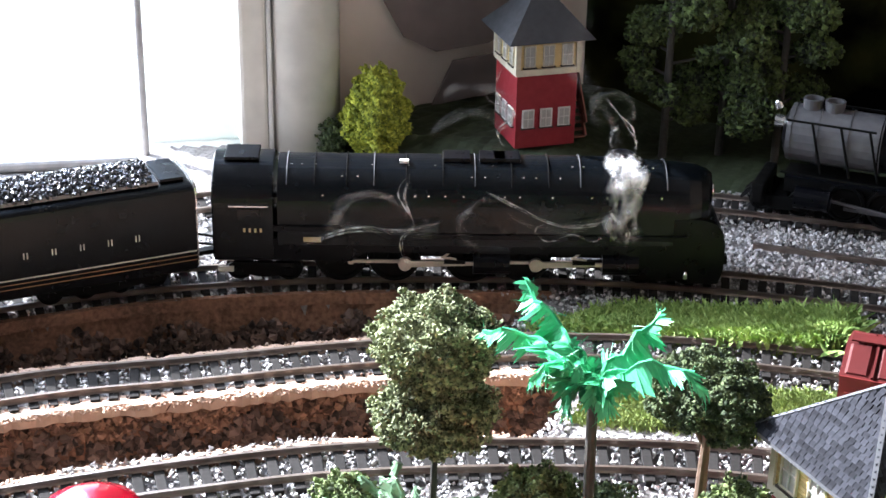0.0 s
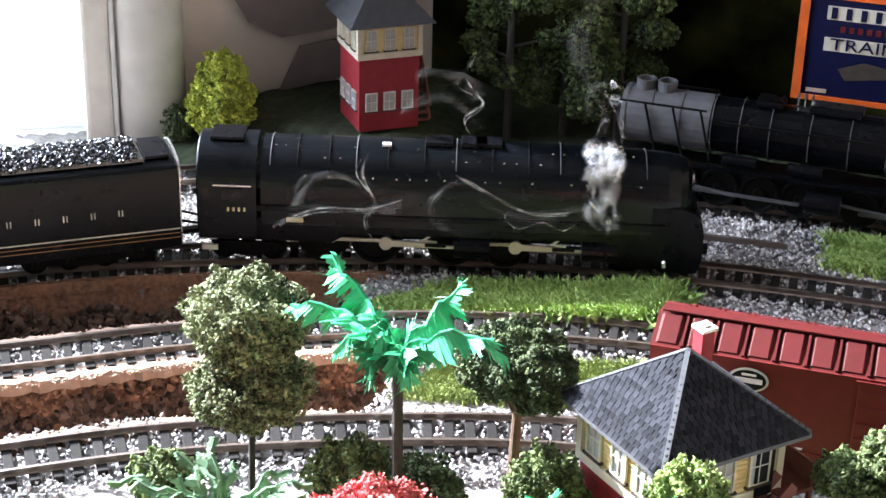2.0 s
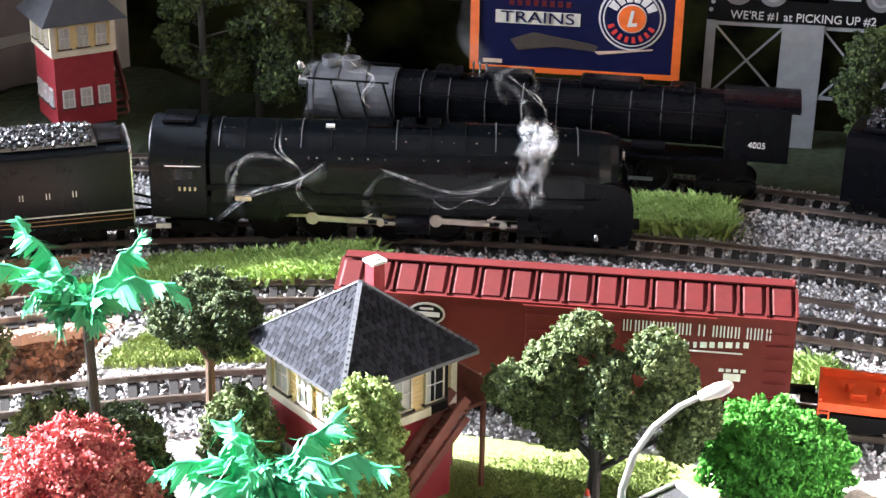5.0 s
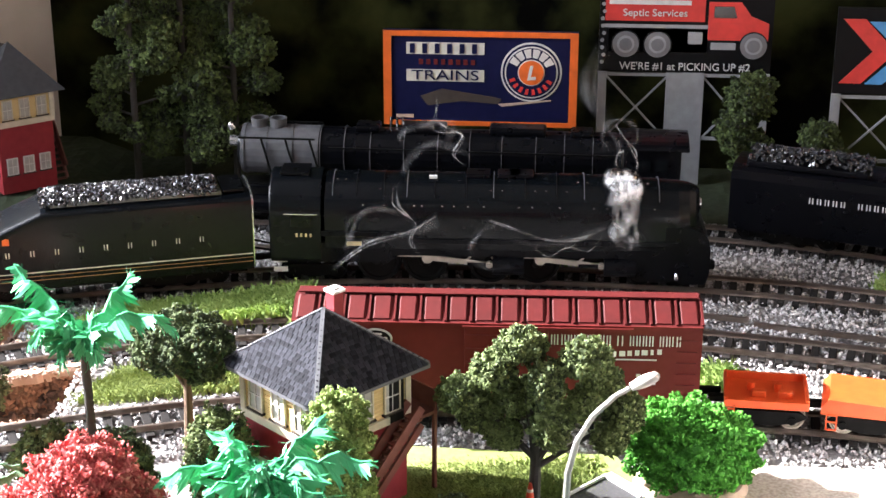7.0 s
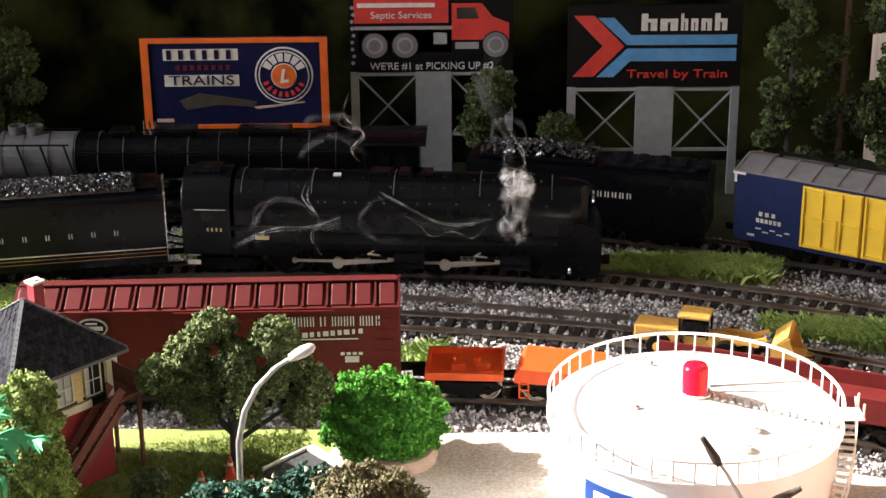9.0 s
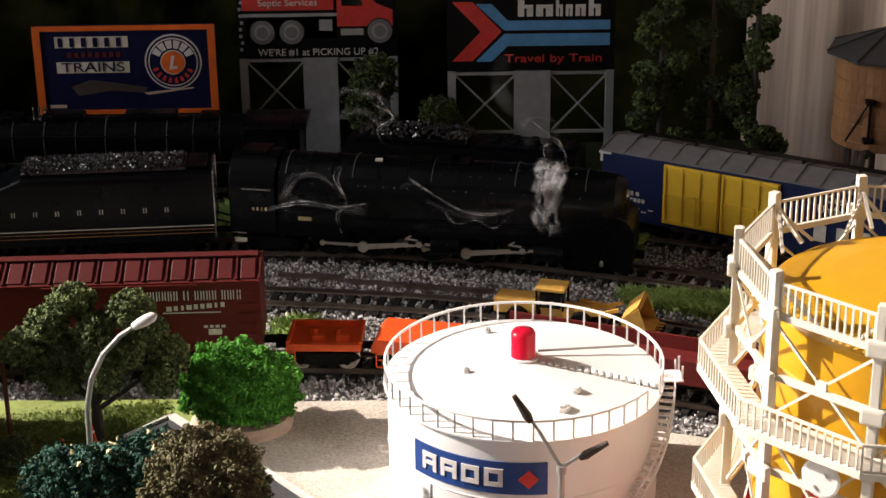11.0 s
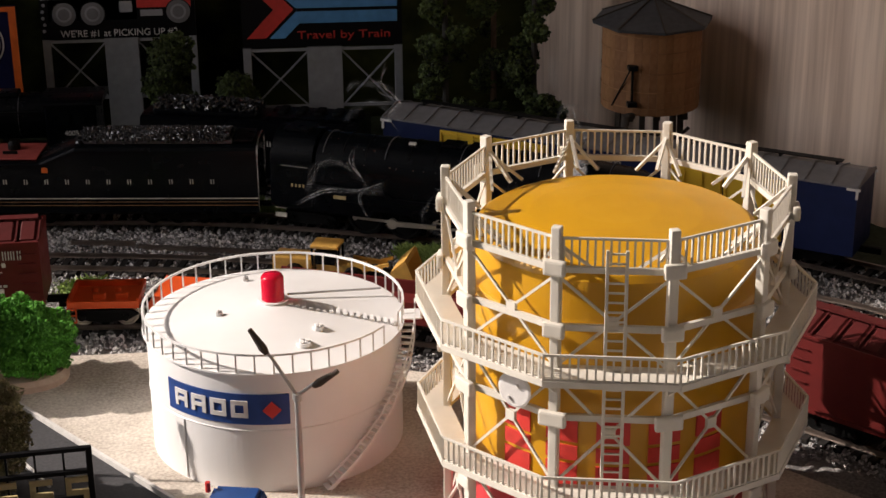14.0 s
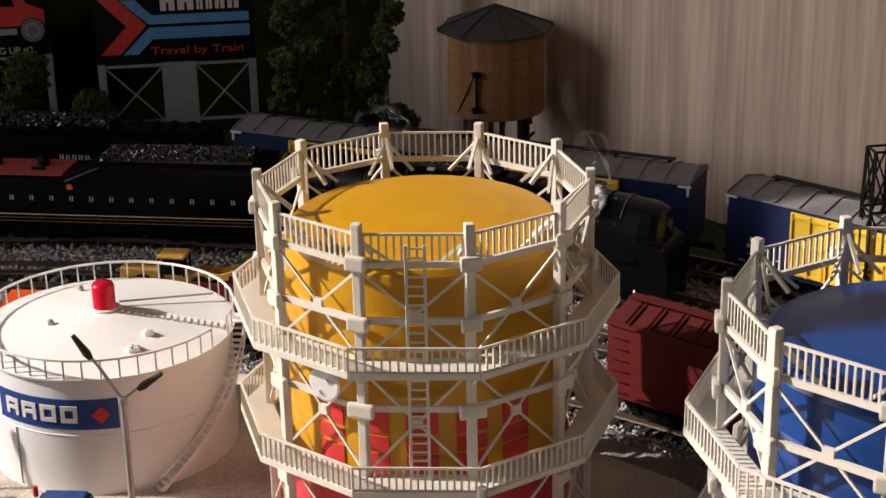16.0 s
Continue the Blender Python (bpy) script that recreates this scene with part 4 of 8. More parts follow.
def build_tender():
    root = thing("tender", pose(0, 0, 0), "black streamlined coal tender with pale lettering and a red rear deck", "tender")
    L, half = TENDER_LEN, 0.0165
    f, b = L / 2, -L / 2
    bm = bmesh.new()
    loft(bm, [hood(x, half, 0.0085, zs, zt, n=24, top=0.35) for x, zs, zt in ((b, 0.034, 0.0385), (b + 0.058, 0.034, 0.0385))])
    part("tank", bm, "green_black", root, "low rear water tank")
    bm = bmesh.new()
    loft(bm, [hood(x, half, 0.0085, zs, zt, n=24, top=0.5) for x, zs, zt in ((b + 0.058, 0.034, 0.039), (b + 0.078, 0.042, 0.0475), (f - 0.004, 0.042, 0.0475), (f, 0.042, 0.0475))])
    part("coal_bunker", bm, "green_black", root, "tall rounded coal bunker")
    bm = bmesh.new()
    ring = hood(f + 0.0002, half * 1.01, 0.010, 0.042, 0.0482, n=12, top=0.5)
    for p, q in zip(ring, ring[1:]):
        bar(bm, p, q, 0.0010, 0.0006)
    part("end_rim", bm, "chrome", root, "bright thin rim of the front end")
    bm = bmesh.new()
    box(bm, (b + 0.029, 0, 0.0388), (0.054, 0.027, 0.0012), bevel=0.0004)
    part("deck", bm, "deck_red", root, "red rear deck")
    for x, z in ((b + 0.012, 0.041), (b + 0.040, 0.0415)):
        bm = bmesh.new()
        lathe(bm, [(0, z - 0.003), (0.0035, z - 0.003), (0.0035, z + 0.001), (0.0018, z + 0.003), (0, z + 0.003)], 14, (x, 0.003))
        bar(bm, (x - 0.004, -0.006, z - 0.002), (x + 0.004, -0.006, z - 0.002), 0.001, 0.003)
        part("water_hatch", bm, "gear", root)
    bm = bmesh.new()
    box(bm, ((b + 0.083 + f - 0.014) / 2, 0, 0.0478), (f - 0.014 - b - 0.083, 0.025, 0.0016))
    part("bunker_floor", bm, "coal", root)
    rng = np.random.default_rng(8)
    n = 3600
    x = rng.uniform(b + 0.078, f - 0.016, n)
    y = rng.uniform(-0.0125, 0.0125, n)
    z = 0.0484 + 0.0030 * (1 - (y / 0.0125) ** 2) * np.clip((x - b - 0.075) / 0.01, 0, 1) + rng.uniform(-0.0008, 0.0006, n)
    part("coal", bits(np.c_[x, y, z], 0.0018, 9), "coal", root, "heaped glossy coal")["kind"] = "stuff"
    bm = bmesh.new()
    box(bm, (f - 0.008, 0, 0.0480), (0.010, 0.022, 0.0012))
    part("front_deck", bm, "black", root)
    for side in (-1, 1):
        for k in range(12):
            bm = bmesh.new()
            for d in (-0.0007, 0.0007):
                box(bm, (side * -1 * (-0.062 + 0.01145 * k) + d, side * (half + 0.0002), 0.0265), (0.0005, 0.0004, 0.0027))
            part("letter_mark", bm, "cream_line", root)
        for z, h, material in ((0.0168, 0.0005, "cream_line"), (0.0148, 0.0003, "wood"), (0.0128, 0.0003, "wood")):
            bm = bmesh.new()
            box(bm, (0, side * (half + 0.0001), z), (L * 0.995, 0.0004, h))
            part("stripe", bm, material, root, "thin pale stripe")
        bm = bmesh.new()
        prism(bm, [(-0.0017, 0.0318), (0.0017, 0.0318), (0.0016, 0.0345), (0.0, 0.0350), (-0.0016, 0.0345)][::1] if side < 0 else [(-0.0017, 0.0318), (0.0017, 0.0318), (0.0, 0.0350)], "y", side * half, side * (half + 0.0005))
        bmesh.ops.translate(bm, vec=(-0.028, 0, 0), verts=bm.verts)
        part("emblem", bm, "sign_orange", root, "small orange keystone emblem")
    bm = bmesh.new()
    box(bm, (0, 0, 0.0075), (L * 0.97, 0.022, 0.004))
    part("frame", bm, "gear", root)
    truck(root, 0.050, (-0.022, -0.0075, 0.0075, 0.022), 0.0052)
    truck(root, -0.052, (-0.022, -0.0075, 0.0075, 0.022), 0.0052)
    bm = bmesh.new()
    bar(bm, (f, 0, 0.008), (f + 0.015, 0, 0.008), 0.004, 0.002)
    for y in (-0.006, 0.006):
        rod(bm, (f, y, 0.016), (f + 0.013, y * 0.8, 0.012), 0.0006, n=6)
    part("drawbar", bm, "gear", root)
    return root


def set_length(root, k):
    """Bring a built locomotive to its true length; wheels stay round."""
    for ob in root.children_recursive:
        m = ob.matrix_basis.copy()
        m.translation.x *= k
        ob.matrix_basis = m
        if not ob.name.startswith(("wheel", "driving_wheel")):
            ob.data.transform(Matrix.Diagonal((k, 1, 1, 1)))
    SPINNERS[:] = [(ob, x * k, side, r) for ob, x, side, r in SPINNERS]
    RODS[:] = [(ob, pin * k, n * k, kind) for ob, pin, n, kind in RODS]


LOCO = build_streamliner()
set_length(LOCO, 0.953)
TENDER = build_tender()


def build_big_loco():
    """Large parked articulated locomotive; built with +x ahead, it heads to the left."""
    root = thing("freight_locomotive", seat("D", along("D", 0.142), 0.262) @ pose(0, 0, 0, 0, 0, 180), "large black articulated steam locomotive with a grey smokebox, parked", "locomotive")
    r, zc = 0.0130, 0.0375

    def tube(x0, x1, r0, r1, material, name, label=""):
        bm = bmesh.new()
        loft(bm, [[(x, rr * math.cos(2 * math.pi * k / 24), zc + rr * math.sin(2 * math.pi * k / 24)) for k in range(24)] for x, rr in ((x0, r0), (x1, r1))])
        return part(name, bm, material, root, label, smooth=False)

    tube(-0.085, 0.076, r * 1.06, r, "black", "boiler", "long black boiler")
    tube(0.076, 0.118, r * 1.03, r * 1.03, "grey_boiler", "smokebox", "graphite grey smokebox")
    tube(0.118, 0.1205, r * 0.98, r * 0.6, "black", "smokebox_door")
    for x in (-0.07, -0.055, -0.04, -0.022, -0.005, 0.012, 0.03, 0.048, 0.062, 0.075, 0.090, 0.104, 0.116):
        bm = bmesh.new()
        rod(bm, (x - 0.0002, 0, zc), (x + 0.0002, 0, zc), r * 1.066, n=32)
        part("boiler_band", bm, "grey_boiler", root)
    for x, w, h in ((0.020, 0.024, 0.0045), (-0.030, 0.030, 0.0045), (0.050, 0.013, 0.004), (-0.064, 0.012, 0.0035)):
        bm = bmesh.new()
        box(bm, (x, 0, zc + r + h / 2 - 0.0010), (w, 0.012, h), bevel=0.0015)
        part("dome", bm, "black", root, "rounded black sand dome")
    bm = bmesh.new()
    lathe(bm, [(0, zc + r - 0.001), (0.0045, zc + r - 0.001), (0.0048, zc + r + 0.0045), (0.0036, zc + r + 0.0045), (0.0036, zc + r + 0.001), (0, zc + r + 0.001)], 18, (0.099, 0))
    lathe(bm, [(0, zc + r - 0.001), (0.0045, zc + r - 0.001), (0.0048, zc + r + 0.0045), (0.0036, zc + r + 0.0045), (0.0036, zc + r + 0.001), (0, zc + r + 0.001)], 18, (0.109, 0))
    part("double_chimney", bm, "grey_boiler", root, "grey double chimney")
    bm = bmesh.new()
    for k in range(3):
        rod(bm, (0.032 + 0.0032 * k, -0.004, zc + r), (0.032 + 0.0032 * k, -0.004, zc + r + 0.0055), 0.0006, n=8)
    part("whistle", bm, "chrome", root, "three bright upright pipes")
    bm = bmesh.new()
    lathe(bm, [(0, 0), (0.0022, 0), (0.0016, 0.003), (0.0008, 0.004), (0, 0.004)], 14)
    bell = part("bell", bm, "chrome", root, "bright bell above the smokebox door")
    bell.matrix_basis = pose(0.124, 0, zc + 0.0105, 0, 25, 0)
    bm = bmesh.new()
    rod(bm, (0.120, 0, zc + 0.004), (0.1255, 0, zc + 0.004), 0.0030, n=16)
    part("headlight", bm, "chrome", root)
    bm = bmesh.new()
    for side in (-1, 1):
        for a, b in (((-0.085, 0.0205), (0.118, 0.0225)), ((-0.085, 0.0435), (0.07, 0.0435)), ((0.077, 0.0480), (0.118, 0.0480))):
            bar(bm, (a[0], side * 0.0150, a[1]), (b[0], side * 0.0150, b[1]), 0.0008, 0.0009)
        for x in (0.08, 0.093, 0.106):
            rod(bm, (x, side * 0.0150, 0.048), (x - 0.006, side * 0.0140, 0.024), 0.0006, n=6)
    part("handrail", bm, "gear", root)
    for side in (-1, 1):
        bm = bmesh.new()
        box(bm, (0.015, side * 0.0152, 0.0212), (0.200, 0.004, 0.0012))
        for x in (-0.05, -0.02, 0.03, 0.06):
            rod(bm, (x - 0.008, side * 0.0150, 0.026), (x + 0.008, side * 0.0150, 0.026), 0.0028, n=12)
        part("running_board", bm, "black", root, "running board with air tanks")
    bm = bmesh.new()
    box(bm, (-0.101, 0, 0.0350), (0.030, 0.033, 0.026), bevel=0.001)
    loft(bm, [hood(x, 0.0175, 0.0475, 0.048, 0.0515) for x in (-0.120, -0.084)])
    cab = part("cab", bm, "black", root, "black cab with a flat-arched roof")
    for side in (-1, 1):
        bm = bmesh.new()
        for x in (-0.106, -0.097):
            box(bm, (x, side * 0.0167, 0.0395), (0.0065, 0.0006, 0.0060))
        part("cab_window", bm, "glass_dark", cab)
        words("4005", 0.0042, "white_ink", cab, pose(-0.101, side * 0.0168, 0.0305, 90, 0, 180 if side > 0 else 0), name="cab_number", label="white cab number")
    bm = bmesh.new()
    box(bm, (0.01, 0, 0.0145), (0.215, 0.013, 0.010))
    box(bm, (0.128, 0, 0.0095), (0.006, 0.030, 0.010), bevel=0.001)
    for k in range(7):
        bar(bm, (0.130, -0.010 + 0.0033 * k, 0.010), (0.137, -0.006 + 0.002 * k, 0.003), 0.0012, 0.0012)
    part("frame", bm, "gear", root)
    for x in (0.102, 0.020):
        for side in (-1, 1):
            bm = bmesh.new()
            rod(bm, (x - 0.008, side * 0.0155, 0.0115), (x + 0.008, side * 0.0155, 0.0115), 0.0052, n=16)
            part("cylinder", bm, "black", root)
    for x in (0.088, 0.069, 0.050, 0.031, 0.004, -0.015, -0.034, -0.053):
        for side in (-1, 1):
            put_wheel(wheel_big, x, side * GAUGE / 2, 0.0092, root, "driving_wheel")
    for x0 in (0.031, -0.053):
        for side in (-1, 1):
            bm = bmesh.new()
            bar(bm, (x0, side * 0.0112, 0.0075), (x0 + 0.057, side * 0.0112, 0.0075), 0.0010, 0.0016)
            bar(bm, (x0 + 0.030, side * 0.0126, 0.0078), (x0 + 0.066, side * 0.0126, 0.0112), 0.0010, 0.0014)
            part("rod", bm, "grey_boiler", root)
    truck(root, 0.118, (-0.009, 0.009), 0.0052)
    truck(root, -0.088, (-0.009, 0.009), 0.0056)
    # tender
    t = thing("coal_tender", seat("D", along("D", 0.286), 0.138), "black coal tender with pale lettering marks, parked behind the big locomotive", "tender")
    bm = bmesh.new()
    loft(bm, [hood(x, 0.0165, 0.008, 0.036, 0.0425, n=10, top=0.4) for x in (-0.066, 0.066)])
    part("tank", bm, "black", t, "round-shouldered black tank")
    bm = bmesh.new()
    box(bm, (-0.028, 0, 0.0435), (0.062, 0.026, 0.003), bevel=0.001)
    box(bm, (0.035, 0, 0.0428), (0.05, 0.022, 0.0016), bevel=0.0005)
    part("coal_rim", bm, "black", t)
    rng = np.random.default_rng(5)
    x, y = rng.uniform(-0.058, 0.004, 700), rng.uniform(-0.0115, 0.0115, 700)
    part("coal", bits(np.c_[x, y, 0.0455 + 0.003 * (1 - (y / 0.0115) ** 2) + rng.uniform(-0.001, 0.001, 700)], 0.0026, 3), "coal", t, "heaped coal")["kind"] = "stuff"
    for k in range(5):
        bm = bmesh.new()
        box(bm, (0.018 + 0.011 * k, 0, 0.0445), (0.005, 0.012, 0.003), bevel=0.001)
        part("hatch", bm, "gear", t)
    for side in (-1, 1):
        for k, g in enumerate((0, 1, 2, 3, 4, 6.2, 7.2, 8.2, 9.2, 10.2, 11.2, 12.2)):
            bm = bmesh.new()
            for d in (-0.0008, 0.0008):
                box(bm, (side * -1 * (-0.024 + 0.0040 * g) + d, side * 0.0167, 0.0285), (0.0006, 0.0004, 0.0030))
            part("letter_mark", bm, "white_ink", t)
    truck(t, 0.042, (-0.014, 0, 0.014), 0.0052)
    truck(t, -0.036, (-0.021, -0.007, 0.007, 0.021), 0.0052)
    bm = bmesh.new()
    box(bm, (0, 0, 0.0075), (0.128, 0.02, 0.004))
    part("frame", bm, "gear", t)


wheel_big = wheel_mesh(0.0092, 0.0030, "gear", 0)
build_big_loco()


def build_boxcar_red(m, label, logo, words_on):
    """A ribbed-roof steel boxcar, 166 mm long."""
    root = thing("boxcar", m, label, "boxcar")
    L, half, z0, zs, zt = 0.166, 0.0165, 0.0115, 0.0445, 0.0495
    bm = bmesh.new()
    loft(bm, [[(x, -half, z0), (x, -half, zs), (x, 0, zt), (x, half, zs), (x, half, z0)] for x in (-L / 2, L / 2)])
    body = part("body", bm, "box_red", root, "oxide red steel body")
    bm = bmesh.new()
    loft(bm, [[(x, -half - 0.0006, zs), (x, -half - 0.0006, zs + 0.0005), (x, 0, zt + 0.0004), (x, half + 0.0006, zs + 0.0005), (x, half + 0.0006, zs)] for x in (-L / 2 - 0.0003, L / 2 + 0.0003)])
    part("roof", bm, "roof_red", root, "dark red steel roof")
    bm = bmesh.new()
    for side in (-1, 1):
        bar(bm, (-L / 2, side * (half + 0.0002), zs), (L / 2, side * (half + 0.0002), zs), 0.0016, 0.0012)
        bar(bm, (-L / 2, side * half, z0 + 0.0004), (L / 2, side * half, z0 + 0.0004), 0.0014, 0.0018)
    part("side_sill", bm, "box_red", root)
    for k in range(16):
        x = -L / 2 + L * (k + 0.5) / 16
        for side in (-1, 1):
            a, b = (0.0030, zt + 0.0004), (half - 0.0008, zs + 0.0008)
            rows = []
            for w, up in ((0.0039, 0.0), (0.0030, 0.0007)):
                for y, z in (a, b):
                    rows.append([(x - w, side * y, z + up), (x + w, side * y, z + up)])
            bm = bmesh.new()
            loft(bm, [[rows[0][0], rows[0][1], rows[2][1], rows[2][0]], [rows[1][0], rows[1][1], rows[3][1], rows[3][0]]])
            part("roof_panel", bm, "roof_red", root)
            bm = bmesh.new()
            bar(bm, (x + L / 32, side * 0.0030, zt + 0.0008), (x + L / 32, side * half, zs + 0.0010), 0.0008, 0.0013)
            part("roof_rib", bm, "roof_red", root)
    bm = bmesh.new()
    box(bm, (0, 0, zt + 0.0020), (L * 0.985, 0.0056, 0.0006))
    for k in range(14):
        box(bm, (-L / 2 + L * (k + 0.5) / 14, 0, zt + 0.0011), (0.0014, 0.0040, 0.0016))
    part("roof_walk", bm, "roof_red", root, "narrow red roof walk")
    for side in (-1, 1):
        bm = bmesh.new()
        box(bm, (0.004, side * (half + 0.0007), 0.028), (0.034, 0.0012, 0.031), bevel=0.0003)
        door = part("door", bm, "box_red", root, "sliding red door with ribs")
        for z in (0.016, 0.022, 0.028, 0.034, 0.040):
            bm = bmesh.new()
            box(bm, (0.004, side * (half + 0.0015), z), (0.033, 0.0008, 0.0010))
            part("rib", bm, "box_red", door)
        bm = bmesh.new()
        bar(bm, (-0.014, side * (half + 0.0014), 0.0125), (0.055, side * (half + 0.0014), 0.0125), 0.0010, 0.0010)
        bar(bm, (-0.014, side * (half + 0.0014), 0.0438), (0.055, side * (half + 0.0014), 0.0438), 0.0010, 0.0010)
        part("door_rail", bm, "box_red", root)
        for x in (-L / 2 + 0.006, L / 2 - 0.006):
            bm = bmesh.new()
            for z in np.arange(0.014, 0.043, 0.005):
                bar(bm, (x - 0.004, side * (half + 0.0008), z), (x + 0.004, side * (half + 0.0008), z), 0.0005, 0.0005)
            part("grab_irons", bm, "box_red", root)
        flip = pose(0, side * (half + 0.0004), 0, 90, 0, 0 if side < 0 else 180)
        if words_on:
            bm = bmesh.new()
            x = 0.022
            for w in (2, 1, 2, 2, 2, 2, 2, 2, 2, 2, 0, 3, 0, 2, 2, 2, 2, 0, 2, 2, 1, 2):
                if w:
                    for d in (0.15, 0.75)[: 2 if w > 1 else 1]:
                        box(bm, (x + 0.001 * d * w, 0.0385, 0), (0.0005, 0.0044, 0.0003))
                x += 0.0010 * w + 0.0006 if w else 0.0016
            ob = part("name_mark", bm, "white_ink", root, "white lettering bars of the road name")
            ob.matrix_basis = flip
            bm = bmesh.new()
            for k, w in enumerate((4, 3, 2, 4, 3, 3, 4, 2, 3)):
                box(bm, (0.042 + 0.0030 * k, 0.0322 + 0.0002 * k, 0), (0.0006 * w, 0.0022, 0.0003))
            box(bm, (0.052, 0.0302, 0), (0.026, 0.0005, 0.0003))
            ob = part("slogan_mark", bm, "white_ink", root, "slanting white slogan bars with underline")
            ob.matrix_basis = flip
            bm = bmesh.new()
            for k in range(4):
                box(bm, (0.058 + 0.0026 * k, 0.0232, 0), (0.0018, 0.0012, 0.0003))
            box(bm, (0.062, 0.0205, 0), (0.0060, 0.0028, 0.0003))
            box(bm, (-0.045, 0.0220, 0), (0.011, 0.0034, 0.0003))
            box(bm, (-0.045, 0.0172, 0), (0.009, 0.0030, 0.0003))
            for k in range(6):
                box(bm, (-0.066 + 0.007 * k, 0.0142, 0), (0.005, 0.0007, 0.0003))
            ob = part("data_mark", bm, "white_ink", root, "small faded data bars")
            ob.matrix_basis = flip
        bm = bmesh.new()
        lathe(bm, [(0, 0.0), (0.0068 if logo == "oval" else 0.003, 0.0), (0.0068 if logo == "oval" else 0.003, 0.0003), (0, 0.0003)], 28)
        if logo == "oval":
            bmesh.ops.scale(bm, vec=(1, 0.66, 1), verts=bm.verts)
        ob = part("emblem", bm, "white_ink", root, "round pale emblem")
        ob.matrix_basis = flip @ pose(-0.049 if logo == "oval" else 0.0, 0.0375 if logo == "oval" else 0.027, 0)
        if logo == "oval":
            bm = bmesh.new()
            lathe(bm, [(0, 0.0003), (0.0060, 0.0003), (0.0060, 0.0006), (0, 0.0006)], 28)
            bmesh.ops.scale(bm, vec=(1, 0.62, 1), verts=bm.verts)
            part("emblem_field", bm, "sign_black", ob)
            bm = bmesh.new()
            box(bm, (0, 0, 0.0007), (0.0095, 0.0018, 0.0003))
            box(bm, (0, 0.0022, 0.0007), (0.005, 0.0008, 0.0003))
            part("emblem_bars", bm, "white_ink", ob)
    car_under(root, L)
    return root


def car_under(root, L, mesh=None):
    bm = bmesh.new()
    box(bm, (0, 0, 0.0100), (L * 0.98, 0.010, 0.004))
    for x in (-0.02, 0.018):
        rod(bm, (x - 0.006, -0.006, 0.0085), (x + 0.006, -0.006, 0.0085), 0.0026, n=10)
    for s in (-1, 1):
        box(bm, (s * (L / 2 + 0.005), 0, 0.0088), (0.012, 0.003, 0.0034), bevel=0.0006)
    part("underframe", bm, "gear", root)
    for x in (-L / 2 + 0.022, L / 2 - 0.022):
        truck(root, x, (-0.0095, 0.0095), 0.0052, mesh)


S_BOX = along("C", 0.1215)
build_boxcar_red(seat("C", S_BOX, 0.166), "oxide red boxcar with ribbed roof and white lettering bars", "oval", True)
build_boxcar_red(seat("C", S_BOX + 0.166 + 0.012 + 0.080 + 0.012 + 0.1 + 0.075 + 0.09, 0.166), "dark red boxcar with a small round pale emblem", "disc", False)


